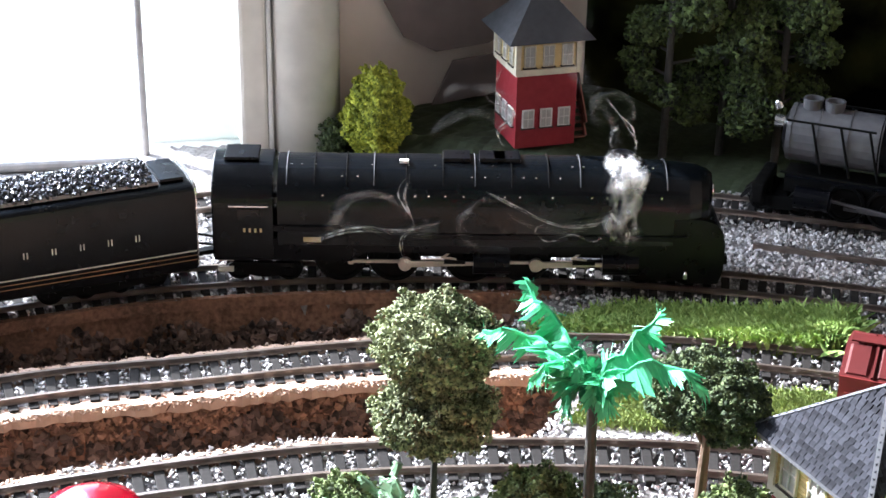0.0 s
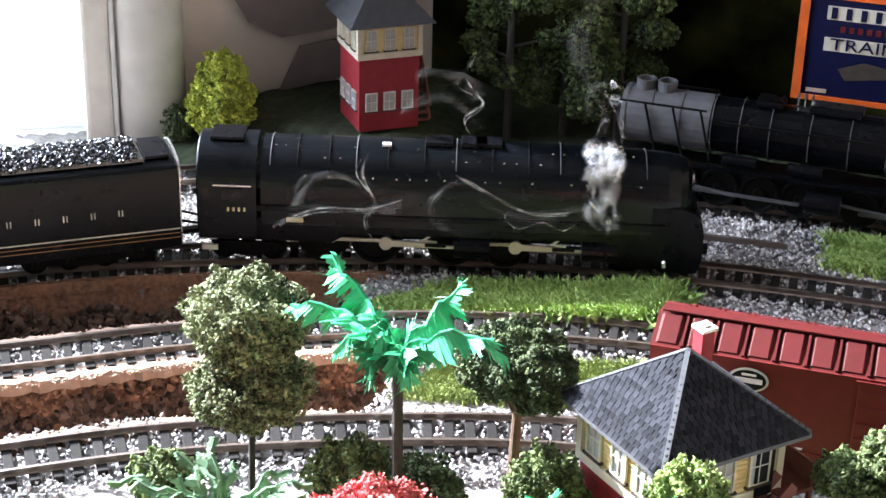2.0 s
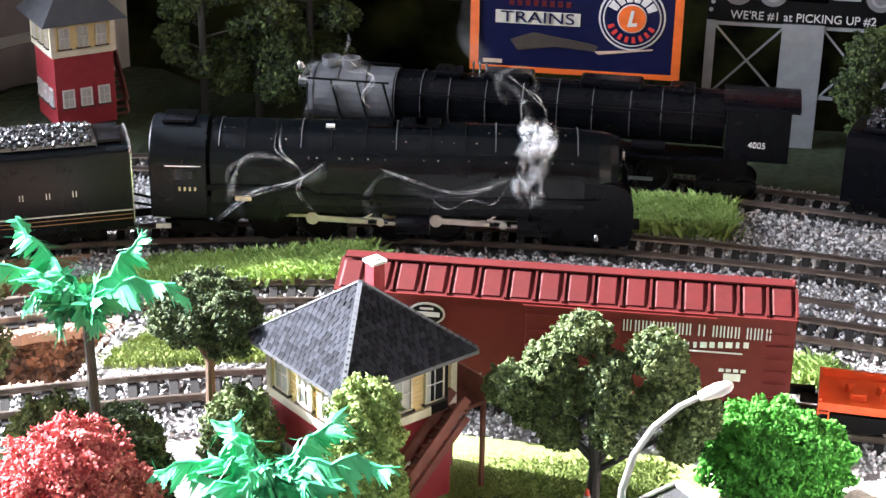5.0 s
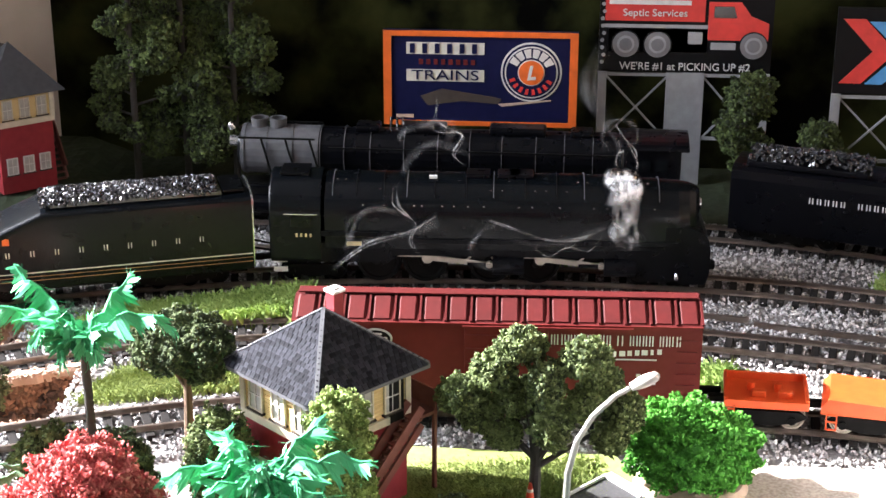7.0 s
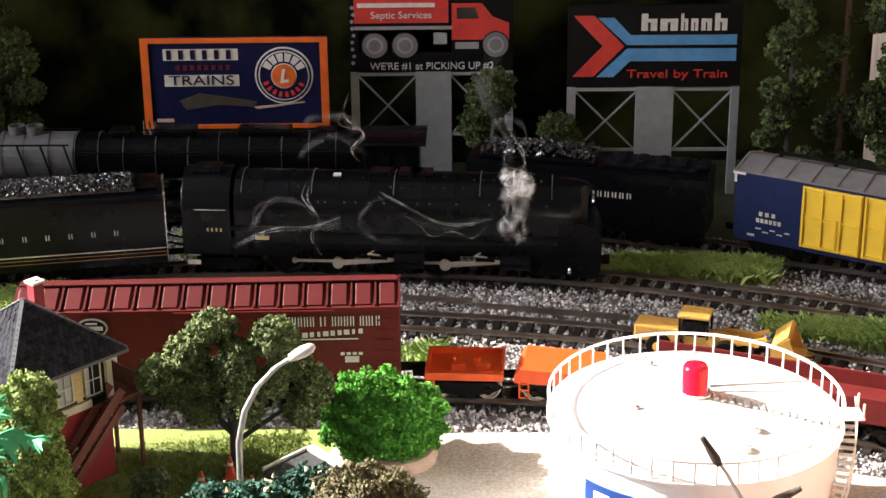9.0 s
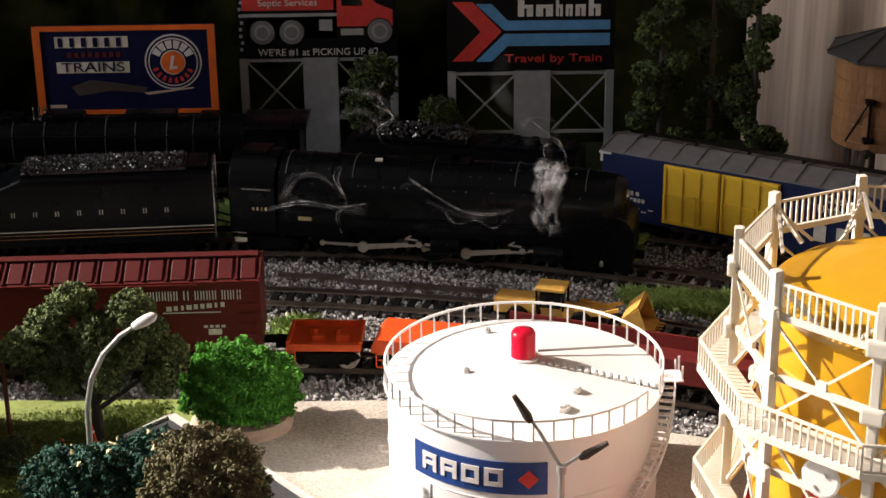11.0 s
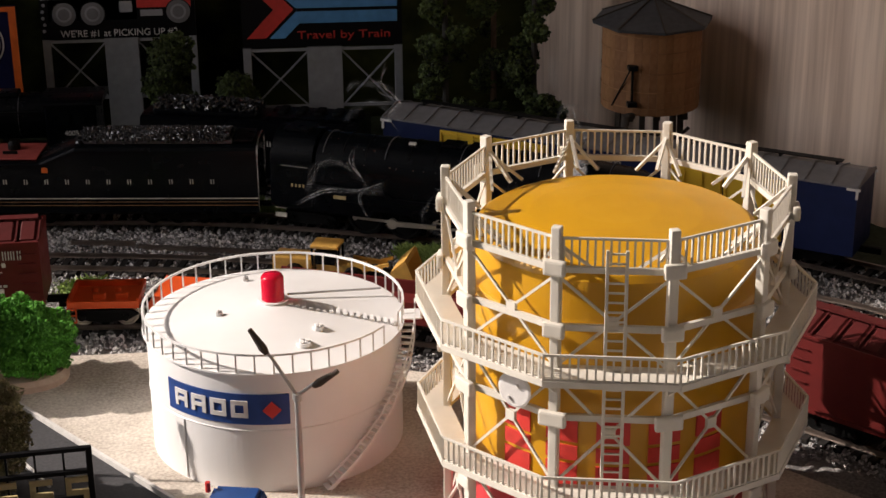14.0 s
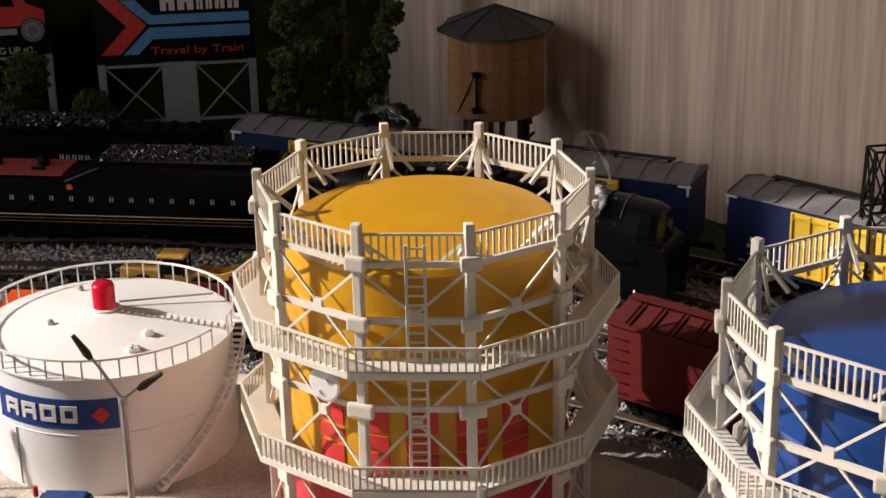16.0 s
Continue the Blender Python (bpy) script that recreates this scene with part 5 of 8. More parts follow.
def build_boxcar_blue(m):
    """A long blue boxcar with wide yellow double doors and a grey panelled roof."""
    root = thing("boxcar", m, "dark blue boxcar with yellow double doors and grey roof", "boxcar", group="blue boxcars")
    L, half, z0, zs, zt = 0.274, 0.0168, 0.0095, 0.0465, 0.0515
    bm = bmesh.new()
    loft(bm, [[(x, -half, z0), (x, -half, zs), (x, half, zs), (x, half, z0)] for x in (-L / 2, L / 2)])
    part("body", bm, "bo_blue", root, "dark blue steel body")
    bm = bmesh.new()
    loft(bm, [[(x, -half - 0.0008, zs), (x, -half - 0.0008, zs + 0.0008), (x, 0, zt), (x, half + 0.0008, zs + 0.0008), (x, half + 0.0008, zs)] for x in (-L / 2 - 0.0006, L / 2 + 0.0006)])
    part("roof", bm, "roof_grey", root, "grey panelled roof")
    bm = bmesh.new()
    box(bm, (0, 0.004, zt + 0.0016), (L * 0.90, 0.0050, 0.0005))
    for k in range(9):
        box(bm, (-L * 0.44 + L * 0.11 * k, 0.004, zt + 0.0006), (0.0012, 0.0040, 0.0018))
    part("roof_walk", bm, "sign_black", root, "narrow dark roof walk")
    for k in range(21):
        bm = bmesh.new()
        x = -L / 2 + L * k / 20
        bar(bm, (x, -half - 0.0006, zs + 0.0012), (x, 0, zt + 0.0004), 0.0008, 0.0008)
        bar(bm, (x, 0, zt + 0.0004), (x, half + 0.0006, zs + 0.0012), 0.0008, 0.0008)
        part("roof_seam", bm, "roof_grey", root)
    for side in (-1, 1):
        for x in (-0.0835, -0.0505, 0.0505, 0.0835):
            bm = bmesh.new()
            box(bm, (x, side * (half + 0.0008), 0.0285), (0.0322, 0.0014, 0.033), bevel=0.0003)
            door = part("door", bm, "bo_yellow", root, "yellow ribbed plug door")
            for z in (0.0135, 0.0285, 0.0430):
                bm = bmesh.new()
                box(bm, (x, side * (half + 0.0018), z), (0.031, 0.0010, 0.0012))
                part("rib", bm, "bo_yellow", door)
            for dx in (-0.0150, -0.005, 0.005, 0.0150):
                bm = bmesh.new()
                box(bm, (x + dx, side * (half + 0.0019), 0.0285), (0.0011, 0.0012, 0.032))
                part("rib", bm, "bo_yellow", door)
            bm = bmesh.new()
            bar(bm, (x + 0.003, side * (half + 0.0026), 0.014), (x + 0.003, side * (half + 0.0026), 0.030), 0.0008, 0.0008)
            part("lock_bar", bm, "bo_yellow", door)
        for x in (-L / 2, L / 2):
            bm = bmesh.new()
            box(bm, (x * 0.985, side * (half + 0.0003), zs - 0.0008), (0.007, 0.0008, 0.0012))
            box(bm, (x * 0.999, side * (half + 0.0003), zs - 0.0030), (0.0012, 0.0010, 0.0055))
            part("corner_mark", bm, "white_ink", root, "white painted corner")
        flip = pose(0, side * (half + 0.0003), 0, 90, 0, 0 if side < 0 else 180)
        bm = bmesh.new()
        for k, x in enumerate((-0.122, -0.1185, -0.115)):
            box(bm, (x, 0.0252, 0), (0.0019, 0.0022, 0.0003))
        for k in range(6):
            box(bm, (-0.1235 + 0.0024 * k, 0.0215, 0), (0.0017, 0.0022, 0.0003))
        for k in range(5):
            box(bm, (-0.123 + 0.004 * k, 0.0170 - 0.0016 * (k % 2), 0), (0.003, 0.0007, 0.0003))
        box(bm, (-0.127, 0.0128, 0), (0.004, 0.0012, 0.0003))
        ob = part("data_mark", bm, "cream_line", root, "cream number and data bars")
        ob.matrix_basis = flip
        bm = bmesh.new()
        for k, x in enumerate((-0.0120, 0.0, 0.0110)):
            box(bm, (x, 0.0225, 0), (0.0065, 0.0090, 0.0003))
        ob = part("name_mark", bm, "cream_line", root, "large cream lettering bars")
        ob.matrix_basis = flip
        words("Cushion\nUnderframe", 0.0058, "cream_line", root, flip @ pose(0.0, 0.0385, 0.0001), name="side_words", label="cream words on the side")
    car_under(root, L)
    return root


blue = build_boxcar_blue(seat("D", along("D", 0.3000) + 0.274, 0.274))
copy_thing(blue, seat("D", along("D", 0.3000) + 0.274 * 2 + 0.027, 0.274))


def build_flat(m, label, open_top):
    """A short orange tool car: shallow body on two axles."""
    root = thing("work_car", m, label, "wagon", group="orange work cars")
    bm = bmesh.new()
    if open_top:
        box(bm, (0, 0, 0.0105), (0.034, 0.024, 0.0020), bevel=0.0003)
        box(bm, (0, 0.0125, 0.0125), (0.034, 0.0012, 0.004))
        box(bm, (0.0165, 0, 0.0125), (0.0012, 0.024, 0.004))
        box(bm, (-0.0165, 0, 0.0125), (0.0012, 0.024, 0.004))
        box(bm, (0, -0.0125, 0.0120), (0.034, 0.0012, 0.003))
    else:
        prism(bm, [(-0.0195, 0.0095), (0.0195, 0.0095), (0.0195, 0.0150), (-0.0165, 0.0162), (-0.0195, 0.0125)], "y", -0.013, 0.013)
    body = part("body", bm, "orange", root, "glossy orange plastic body")
    if open_top:
        for x in (-0.006, 0.005):
            bm = bmesh.new()
            rod(bm, (x, 0.002, 0.011), (x, 0.002, 0.0150), 0.0017, n=12)
            box(bm, (x + 0.003, -0.004, 0.0128), (0.006, 0.003, 0.003), bevel=0.0005)
            part("fitting", bm, "orange", body)
    bm = bmesh.new()
    for x in (-0.015,):
        for z in (0.003, 0.0065, 0.0095):
            bar(bm, (x - 0.002, -0.0132, z), (x + 0.002, -0.0132, z), 0.0006, 0.0006)
        for dx in (-0.002, 0.002):
            bar(bm, (x + dx, -0.0132, 0.003), (x + dx, -0.0132, 0.011), 0.0006, 0.0006)
    part("step_ladder", bm, "orange", root)
    bm = bmesh.new()
    box(bm, (0, 0, 0.0078), (0.034, 0.009, 0.003))
    for s in (-1, 1):
        box(bm, (s * 0.020, 0, 0.0078), (0.007, 0.003, 0.003), bevel=0.0005)
    part("underframe", bm, "gear", root)
    truck(root, 0, (-0.0105, 0.0105), 0.0052, GREY_WHEEL)
    return root


build_flat(seat("C", S_BOX + 0.012 + 0.034, 0.034), "small open orange work car coupled to the boxcar", True)
build_flat(seat("C", S_BOX + 0.012 + 0.034 + 0.006 + 0.039, 0.039), "small orange work car with a sloping cover", False)
# a dark red low wagon further along
root = thing("flat_wagon", seat("C", S_BOX + 0.012 + 0.034 + 0.006 + 0.039 + 0.018 + 0.135, 0.135), "low dark red wagon partly hidden by the white tank", "wagon")
bm = bmesh.new()
box(bm, (0, 0, 0.013), (0.135, 0.026, 0.005), bevel=0.0006)
for side in (-1, 1):
    box(bm, (0, side * 0.0125, 0.018), (0.135, 0.0012, 0.008))
part("body", bm, "box_red", root)
car_under(root, 0.135)


def build_loader():
    """Yellow wheel loader on a ballast strip."""
    root = thing("wheel_loader", pose(0.262, 0.566, 0.001, 0, 0, -18) @ Matrix.Scale(0.82, 4), "weathered yellow toy wheel loader with raised canopy", "loader")
    bm = bmesh.new()
    box(bm, (-0.026, 0, 0.012), (0.026, 0.016, 0.009), bevel=0.001)
    box(bm, (0.004, 0, 0.010), (0.030, 0.012, 0.007), bevel=0.001)
    part("body", bm, "cat", root)
    bm = bmesh.new()
    box(bm, (-0.005, 0, 0.0245), (0.018, 0.016, 0.0022), bevel=0.0008)
    part("canopy", bm, "cat", root, "flat yellow canopy roof")
    bm = bmesh.new()
    for x in (-0.013, 0.003):
        for y in (-0.007, 0.007):
            bar(bm, (x, y, 0.012), (x, y, 0.024), 0.0012, 0.0012)
    box(bm, (-0.005, 0, 0.017), (0.013, 0.012, 0.009))
    part("cab", bm, "glass_dark", root, "dark glazed cab")
    for x in (-0.024, 0.014):
        for y in (-0.0095, 0.0095):
            bm = bmesh.new()
            rod(bm, (x, y - 0.003, 0.0065), (x, y + 0.003, 0.0065), 0.0068, n=20)
            w = part("wheel", bm, "gear", root)
            bm = bmesh.new()
            rod(bm, (x, y - 0.0034, 0.0065), (x, y + 0.0034, 0.0065), 0.003, n=14)
            part("rim", bm, "cat", w)
    bm = bmesh.new()
    for y in (-0.006, 0.006):
        bar(bm, (0.010, y, 0.014), (0.032, y, 0.012), 0.002, 0.003)
        bar(bm, (0.014, y, 0.009), (0.036, y, 0.016), 0.0014, 0.002)
    part("lift_arm", bm, "cat", root)
    bm = bmesh.new()
    prism(bm, [(0.040, 0.003), (0.056, 0.003), (0.057, 0.0045), (0.045, 0.006), (0.043, 0.014), (0.050, 0.0205), (0.048, 0.022), (0.039, 0.014)], "y", -0.013, 0.013)
    for k in range(6):
        prism(bm, [(0.054, 0.0025), (0.061, 0.0035), (0.054, 0.0045)], "y", -0.012 + 0.0044 * k, -0.0105 + 0.0044 * k)
    for s in (-1, 1):
        prism(bm, [(0.040, 0.003), (0.056, 0.003), (0.049, 0.021), (0.039, 0.014)], "y", s * 0.013 - 0.0006, s * 0.013 + 0.0006)
    part("bucket", bm, "cat", root, "toothed yellow bucket")


build_loader()


# ---- storage tanks ----
def build_white_tank():
    cx, cy, R, H = 0.2328, 0.4025, 0.0525, 0.0518
    root = thing("storage_tank", pose(cx, cy, 0.001), "round white storage tank with railing, red beacon and blue label", "tank")
    bm = bmesh.new()
    lathe(bm, [(0, 0), (R, 0), (R, 0.0268), (R + 0.0003, 0.0270), (R, 0.0274), (R, H)], 144)
    shell = part("shell", bm, "tank_white", root, "smooth white tank wall")
    bm = bmesh.new()
    lathe(bm, [(R, H - 0.0006), (R + 0.0016, H - 0.0006), (R + 0.0016, H + 0.0002), (R * 0.97, H + 0.0008), (0, H + 0.0085)], 144)
    roof = part("roof", bm, "tank_white", root, "shallow white cone roof")
    n = 44

    def ring_railing(z0, z1, lo, hi):
        top = []
        for k in range(n + 1):
            a = radians(lo + (hi - lo) * k / n)
            p = Vector(((R + 0.0010) * math.cos(a), (R + 0.0010) * math.sin(a), z0))
            bm = bmesh.new()
            bar(bm, p, p + Vector((0, 0, z1 - z0)), 0.0007, 0.0007)
            part("railing_post", bm, "tank_white", root)
            top.append(p + Vector((0, 0, z1 - z0)))
        bm = bmesh.new()
        for a, b in zip(top, top[1:]):
            bar(bm, a, b, 0.0008, 0.0009)
        part("handrail", bm, "tank_white", root, "thin white handrail")

    ring_railing(H, H + 0.0082, -20, 325 - 0)
    bm = bmesh.new()
    lathe(bm, [(0, 0), (0.0048, 0), (0.0048, 0.0006), (0.0047, 0.0008), (0.0047, 0.0098), (0.0040, 0.0110), (0, 0.0114)], 32)
    ob = part("beacon", bm, "beacon", root, "translucent red beacon", smooth=True)
    ob.matrix_basis = pose(0, 0.001, H + 0.0083)
    bm = bmesh.new()
    lathe(bm, [(0, 0), (0.0062, 0), (0.0062, 0.0007), (0, 0.0007)], 28)
    part("beacon_base", bm, "tank_white", roof).matrix_basis = pose(0, 0.001, H + 0.0079)
    for k in range(16):
        t = 0.14 + 0.86 * k / 16
        a = radians(-14)
        bm = bmesh.new()
        box(bm, (R * t * math.cos(a), R * t * math.sin(a), H + 0.0086 - 0.0078 * t + 0.0003), (0.0016, 0.0050, 0.0008), pose(0, 0, 0))
        part("roof_step", bm, "tank_white", roof)
    bm = bmesh.new()
    bar(bm, (0.006, 0.004, H + 0.0090), (R * 0.86, 0.018, H + 0.0040), 0.0007, 0.0007)
    part("roof_rail", bm, "galv", roof)
    for x, y, r in ((-0.022, -0.006, 0.0013), (0.018, -0.022, 0.0024), (0.012, -0.034, 0.0030), (-0.012, 0.035, 0.0012)):
        d = math.hypot(x, y) / R
        z = H + 0.0085 - 0.0077 * d
        bm = bmesh.new()
        rod(bm, (x, y, z - 0.0004), (x, y, z + 0.0012), r, n=14)
        for k in range(3):
            rod(bm, (x + r * 0.5 * math.cos(2.1 * k), y + r * 0.5 * math.sin(2.1 * k), z + 0.001), (x + r * 0.5 * math.cos(2.1 * k), y + r * 0.5 * math.sin(2.1 * k), z + 0.0021), r * 0.32, n=8)
        part("vent", bm, "tank_white" if r > 0.002 else "galv", roof, "small roof vent")
    # curved blue label
    a0, a1 = -143, -84

    def patch(a0, a1, z0, z1, lift, name, material, label, parent):
        bm = bmesh.new()
        n = 14
        rows = [[(rr * math.cos(radians(a0 + (a1 - a0) * k / n)), rr * math.sin(radians(a0 + (a1 - a0) * k / n)), z) for k in range(n + 1)] for rr, z in ((R + lift, z0), (R + lift, z1), (R, z1), (R, z0))]
        loft(bm, [[r[k] for r in rows] for k in range(n + 1)])
        return part(name, bm, material, parent, label)

    sign = patch(a0, a1, 0.0298, 0.0428, 0.0004, "label", "dark_blue_label", "dark blue label band", root)
    da = 9.6
    for k in range(4):
        s = a0 + 4.5 + da * k
        patch(s + 0.6, s + 2.4, 0.0328, 0.0400, 0.0008, "letter_mark", "white_ink", "", sign)
        patch(s + 6.2, s + 8.0, 0.0328, 0.0400, 0.0008, "letter_mark", "white_ink", "", sign)
        patch(s + 2.4, s + 6.2, 0.0382, 0.0400, 0.0008, "letter_mark", "white_ink", "", sign)
        patch(s + 2.4, s + 6.2, 0.0328 if k > 1 else 0.0352, 0.0346 if k > 1 else 0.0368, 0.0008, "letter_mark", "white_ink", "", sign)
    bm = bmesh.new()
    box(bm, (0, 0, 0), (0.0052, 0.0006, 0.0052), pose(0, 0, 0, 0, 45, 0))
    ob = part("label_diamond", bm, "sign_red", sign, "red diamond mark")
    a = radians(a1 - 7.5)
    ob.matrix_basis = pose((R + 0.0006) * math.cos(a), (R + 0.0006) * math.sin(a), 0.0362, 0, 0, a1 - 7.5 + 90)
    # stair winding down the wall
    for k in range(30):
        t = k / 29
        a = radians(-2 - 68 * t)
        z = H * (1 - t) + 0.001
        bm = bmesh.new()
        box(bm, ((R + 0.0030), 0, z), (0.0055, 0.0022, 0.0005), Matrix.Rotation(a, 4, "Z"))
        part("stair_tread", bm, "tank_white", root)
    for lift in (0.0, 0.0060):
        bm = bmesh.new()
        pts = [((R + 0.0058) * math.cos(radians(-2 - 68 * t)), (R + 0.0058) * math.sin(radians(-2 - 68 * t)), H * (1 - t) + 0.001 + lift) for t in np.linspace(0, 1, 20)]
        for p, q in zip(pts, pts[1:]):
            bar(bm, p, q, 0.0006, 0.0016 if not lift else 0.0007)
        part("stair_stringer" if not lift else "stair_handrail", bm, "tank_white", root)
    for a0_ in (-112,):
        bm = bmesh.new()
        a = radians(a0_ - 22)
        bar(bm, ((R + 0.0002) * math.cos(a), (R + 0.0002) * math.sin(a), 0.001), ((R + 0.0002) * math.cos(a), (R + 0.0002) * math.sin(a), 0.0268), 0.0004, 0.0004)
        part("seam", bm, "tank_white", root)
    bm = bmesh.new()
    box(bm, (R + 0.004, -0.003, H + 0.0005), (0.009, 0.010, 0.0006))
    for p in ((R + 0.008, -0.007), (R + 0.008, 0.002)):
        bar(bm, (*p, H), (*p, H + 0.0065), 0.0007, 0.0007)
    part("landing", bm, "tank_white", root)


build_white_tank()


def build_gas_holder(cx, cy, phase, material, lettered, label):
    """Telescopic gas holder in a ten-post lattice guide frame."""
    root = thing("gas_holder", pose(cx, cy, 0.001), label, "gas holder", group="gas holders")
    R, Rp, Rc, top = 0.0510, 0.0608, 0.0718, 0.1418
    bm = bmesh.new()
    lathe(bm, [(0, 0.037), (R + 0.0012, 0.037), (R + 0.0012, 0.102), (R + 0.0004, 0.1040), (R + 0.0002, 0.1055), (R + 0.0002, 0.1195), (R - 0.0010, 0.1218), (R * 0.93, 0.1236), (R * 0.6, 0.1262), (R * 0.3, 0.1274), (0, 0.1278)], 144)
    part("holder", bm, material, root, "smooth domed holder", smooth=False)
    bm = bmesh.new()
    lathe(bm, [(0, 0.0), (R + 0.0030, 0.0), (R + 0.0030, 0.037), (R, 0.0375), (0, 0.0375)], 64)
    part("base", bm, "holder_red" if lettered else material, root, "lower tank section")

    def at(k, r, z):
        a = radians(phase + 36 * k)
        return Vector((r * math.cos(a), r * math.sin(a), z))

    bm = bmesh.new()
    box(bm, (0, 0, 0.0047), (0.0006, 0.0007, 0.0094))
    baluster = bpy.data.meshes.new("baluster")
    bm.to_mesh(baluster)
    bm.free()
    for k in range(10):
        bm = bmesh.new()
        a = phase + 36 * k
        box(bm, (0, 0, top / 2), (0.0033, 0.0033, top), Matrix.Translation(at(k, Rp, 0)) @ pose(0, 0, 0, 0, 0, a), bevel=0.0005)
        post = part("post", bm, "lattice", root, "cream upright post")
        for z, w in ((0.1280, 0.0076), (0.1060, 0.0076), (0.0735, 0.0098), (0.036, 0.0076)):
            bm = bmesh.new()
            box(bm, (0.0020, 0, z), (0.0026, w, 0.0054), Matrix.Translation(at(k, Rp, 0)) @ pose(0, 0, 0, 0, 0, a), bevel=0.0009)
            part("gusset", bm, "lattice", post)
        bm = bmesh.new()
        for d in (-0.4, 0.4):
            q = at(k, R * 0.985, 0.1245)
            side = Vector((-math.sin(radians(a)), math.cos(radians(a)), 0)) * d * 0.022
            bar(bm, at(k, Rp - 0.002, 0.1350), q + side, 0.0010, 0.0011)
        bar(bm, at(k, Rp - 0.002, 0.1360), at(k, R * 0.95, 0.1262), 0.0012, 0.0014)
        part("guide_strut", bm, "lattice", post)
        # bracing and ledgers of one bay
        for z in (0.1270, 0.1065, 0.0735):
            bm = bmesh.new()
            bar(bm, at(k, Rp, z), at(k + 1, Rp, z), 0.0016, 0.0022 if z < 0.11 else 0.0020)
            part("ledger", bm, "lattice", root)
        for lo, hi in ((0.092, 0.125), (0.048, 0.088), (0.006, 0.042)):
            bm = bmesh.new()
            bar(bm, at(k, Rp, lo), at(k + 1, Rp, hi), 0.0008, 0.0009)
            bar(bm, at(k + 1, Rp, lo), at(k, Rp, hi), 0.0008, 0.0009)
            c = (at(k, Rp, (lo + hi) / 2) + at(k + 1, Rp, (lo + hi) / 2)) / 2
            box(bm, (0, 0, 0), (0.0014, 0.0038, 0.0038), Matrix.Translation(c) @ pose(0, 0, 0, 0, 0, a + 18) @ pose(0, 0, 0, 0, 0, 0))
            part("cross_brace", bm, "lattice", root)
        # top railing
        bm = bmesh.new()
        bar(bm, at(k, Rp, 0.1378), at(k + 1, Rp, 0.1378), 0.0008, 0.0008)
        rail = part("top_railing", bm, "lattice", root)
        for t in np.linspace(0.06, 0.94, 14):
            p = at(k, Rp, 0.1285).lerp(at(k + 1, Rp, 0.1285), t)
            part("baluster", baluster, "lattice", rail).matrix_basis = Matrix.Translation(p) @ pose(0, 0, 0, 0, 0, a + 18)
        # two galleries
        for z in (0.0910, 0.0460):
            bm = bmesh.new()
            a0, a1, b0, b1 = at(k, Rp - 0.001, z), at(k + 1, Rp - 0.001, z), at(k, Rc, z), at(k + 1, Rc, z)
            loft(bm, [[a0, b0, b0 + Vector((0, 0, 0.0014)), a0 + Vector((0, 0, 0.0014))], [a1, b1, b1 + Vector((0, 0, 0.0014)), a1 + Vector((0, 0, 0.0014))]])
            bar(bm, b0 + Vector((0, 0, -0.0005)), b1 + Vector((0, 0, -0.0002)), 0.0012, 0.0023)
            gal = part("gallery", bm, "lattice", root, "cream walkway gallery")
            bm = bmesh.new()
            bar(bm, b0 + Vector((0, 0, 0.0098)), b1 + Vector((0, 0, 0.0098)), 0.0008, 0.0009)
            part("gallery_railing", bm, "lattice", gal)
            if z < 0.06:
                bm = bmesh.new()
                for t in np.linspace(0.0, 0.96, 18):
                    p = b0.lerp(b1, t)
                    bar(bm, p, p + Vector((0, 0, 0.0098)), 0.0006, 0.0007)
                part("baluster_row", bm, "lattice", gal)["kind"] = "stuff"
            if z > 0.06:
                for t in np.linspace(0.0, 0.96, 16):
                    part("baluster", baluster, "lattice", gal).matrix_basis = Matrix.Translation(b0.lerp(b1, t)) @ pose(0, 0, 0, 0, 0, a + 18)
            bm = bmesh.new()
            bar(bm, at(k, Rp, z - 0.008), at(k, Rc - 0.001, z), 0.0012, 0.0014)
            part("gallery_bracket", bm, "lattice", gal)
    # ladder in the front bay
    k = 0
    for lo, hi in ((0.091, 0.135), (0.046, 0.091), (0.004, 0.046)):
        bm = bmesh.new()
        a, b = at(0, Rp + 0.003, 0), at(1, Rp + 0.003, 0)
        l, r = a.lerp(b, 0.44), a.lerp(b, 0.60)
        up = Vector((0, 0, 1))
        bar(bm, l + up * lo, l + up * hi, 0.0009, 0.0010)
        bar(bm, r + up * lo, r + up * hi, 0.0009, 0.0010)
        for z in np.arange(lo + 0.002, hi, 0.0034):
            bar(bm, l + up * z, r + up * z, 0.0006, 0.0006)
        part("ladder", bm, "lattice", root, "cream rung ladder")
    if lettered:
        # five tall red blocks wrapped round the wall
        def block(a0, a1, z0, z1):
            bm = bmesh.new()
            rows = [[(rr * math.cos(radians(a)), rr * math.sin(radians(a)), z) for a in np.linspace(a0, a1, 4)] for rr, z in ((R + 0.0018, z0), (R + 0.0018, z1), (R + 0.0010, z1), (R + 0.0010, z0))]
            loft(bm, [[r[j] for r in rows] for j in range(4)])
            part("sign_block", bm, "sign_red", root, "red sign block")

        mid = phase + 18
        for j in range(5):
            c0 = mid - 44 + 19.5 * j
            block(c0, c0 + 12.5, 0.0425, 0.0520)
            block(c0, c0 + 12.5, 0.0535, 0.0590)
            block(c0, c0 + 12.5, 0.0605, 0.0705)
        bm = bmesh.new()
        lathe(bm, [(0, 0.0), (0.0062, 0.0), (0.0066, 0.0008), (0.0058, 0.0011), (0, 0.0013)], 28)
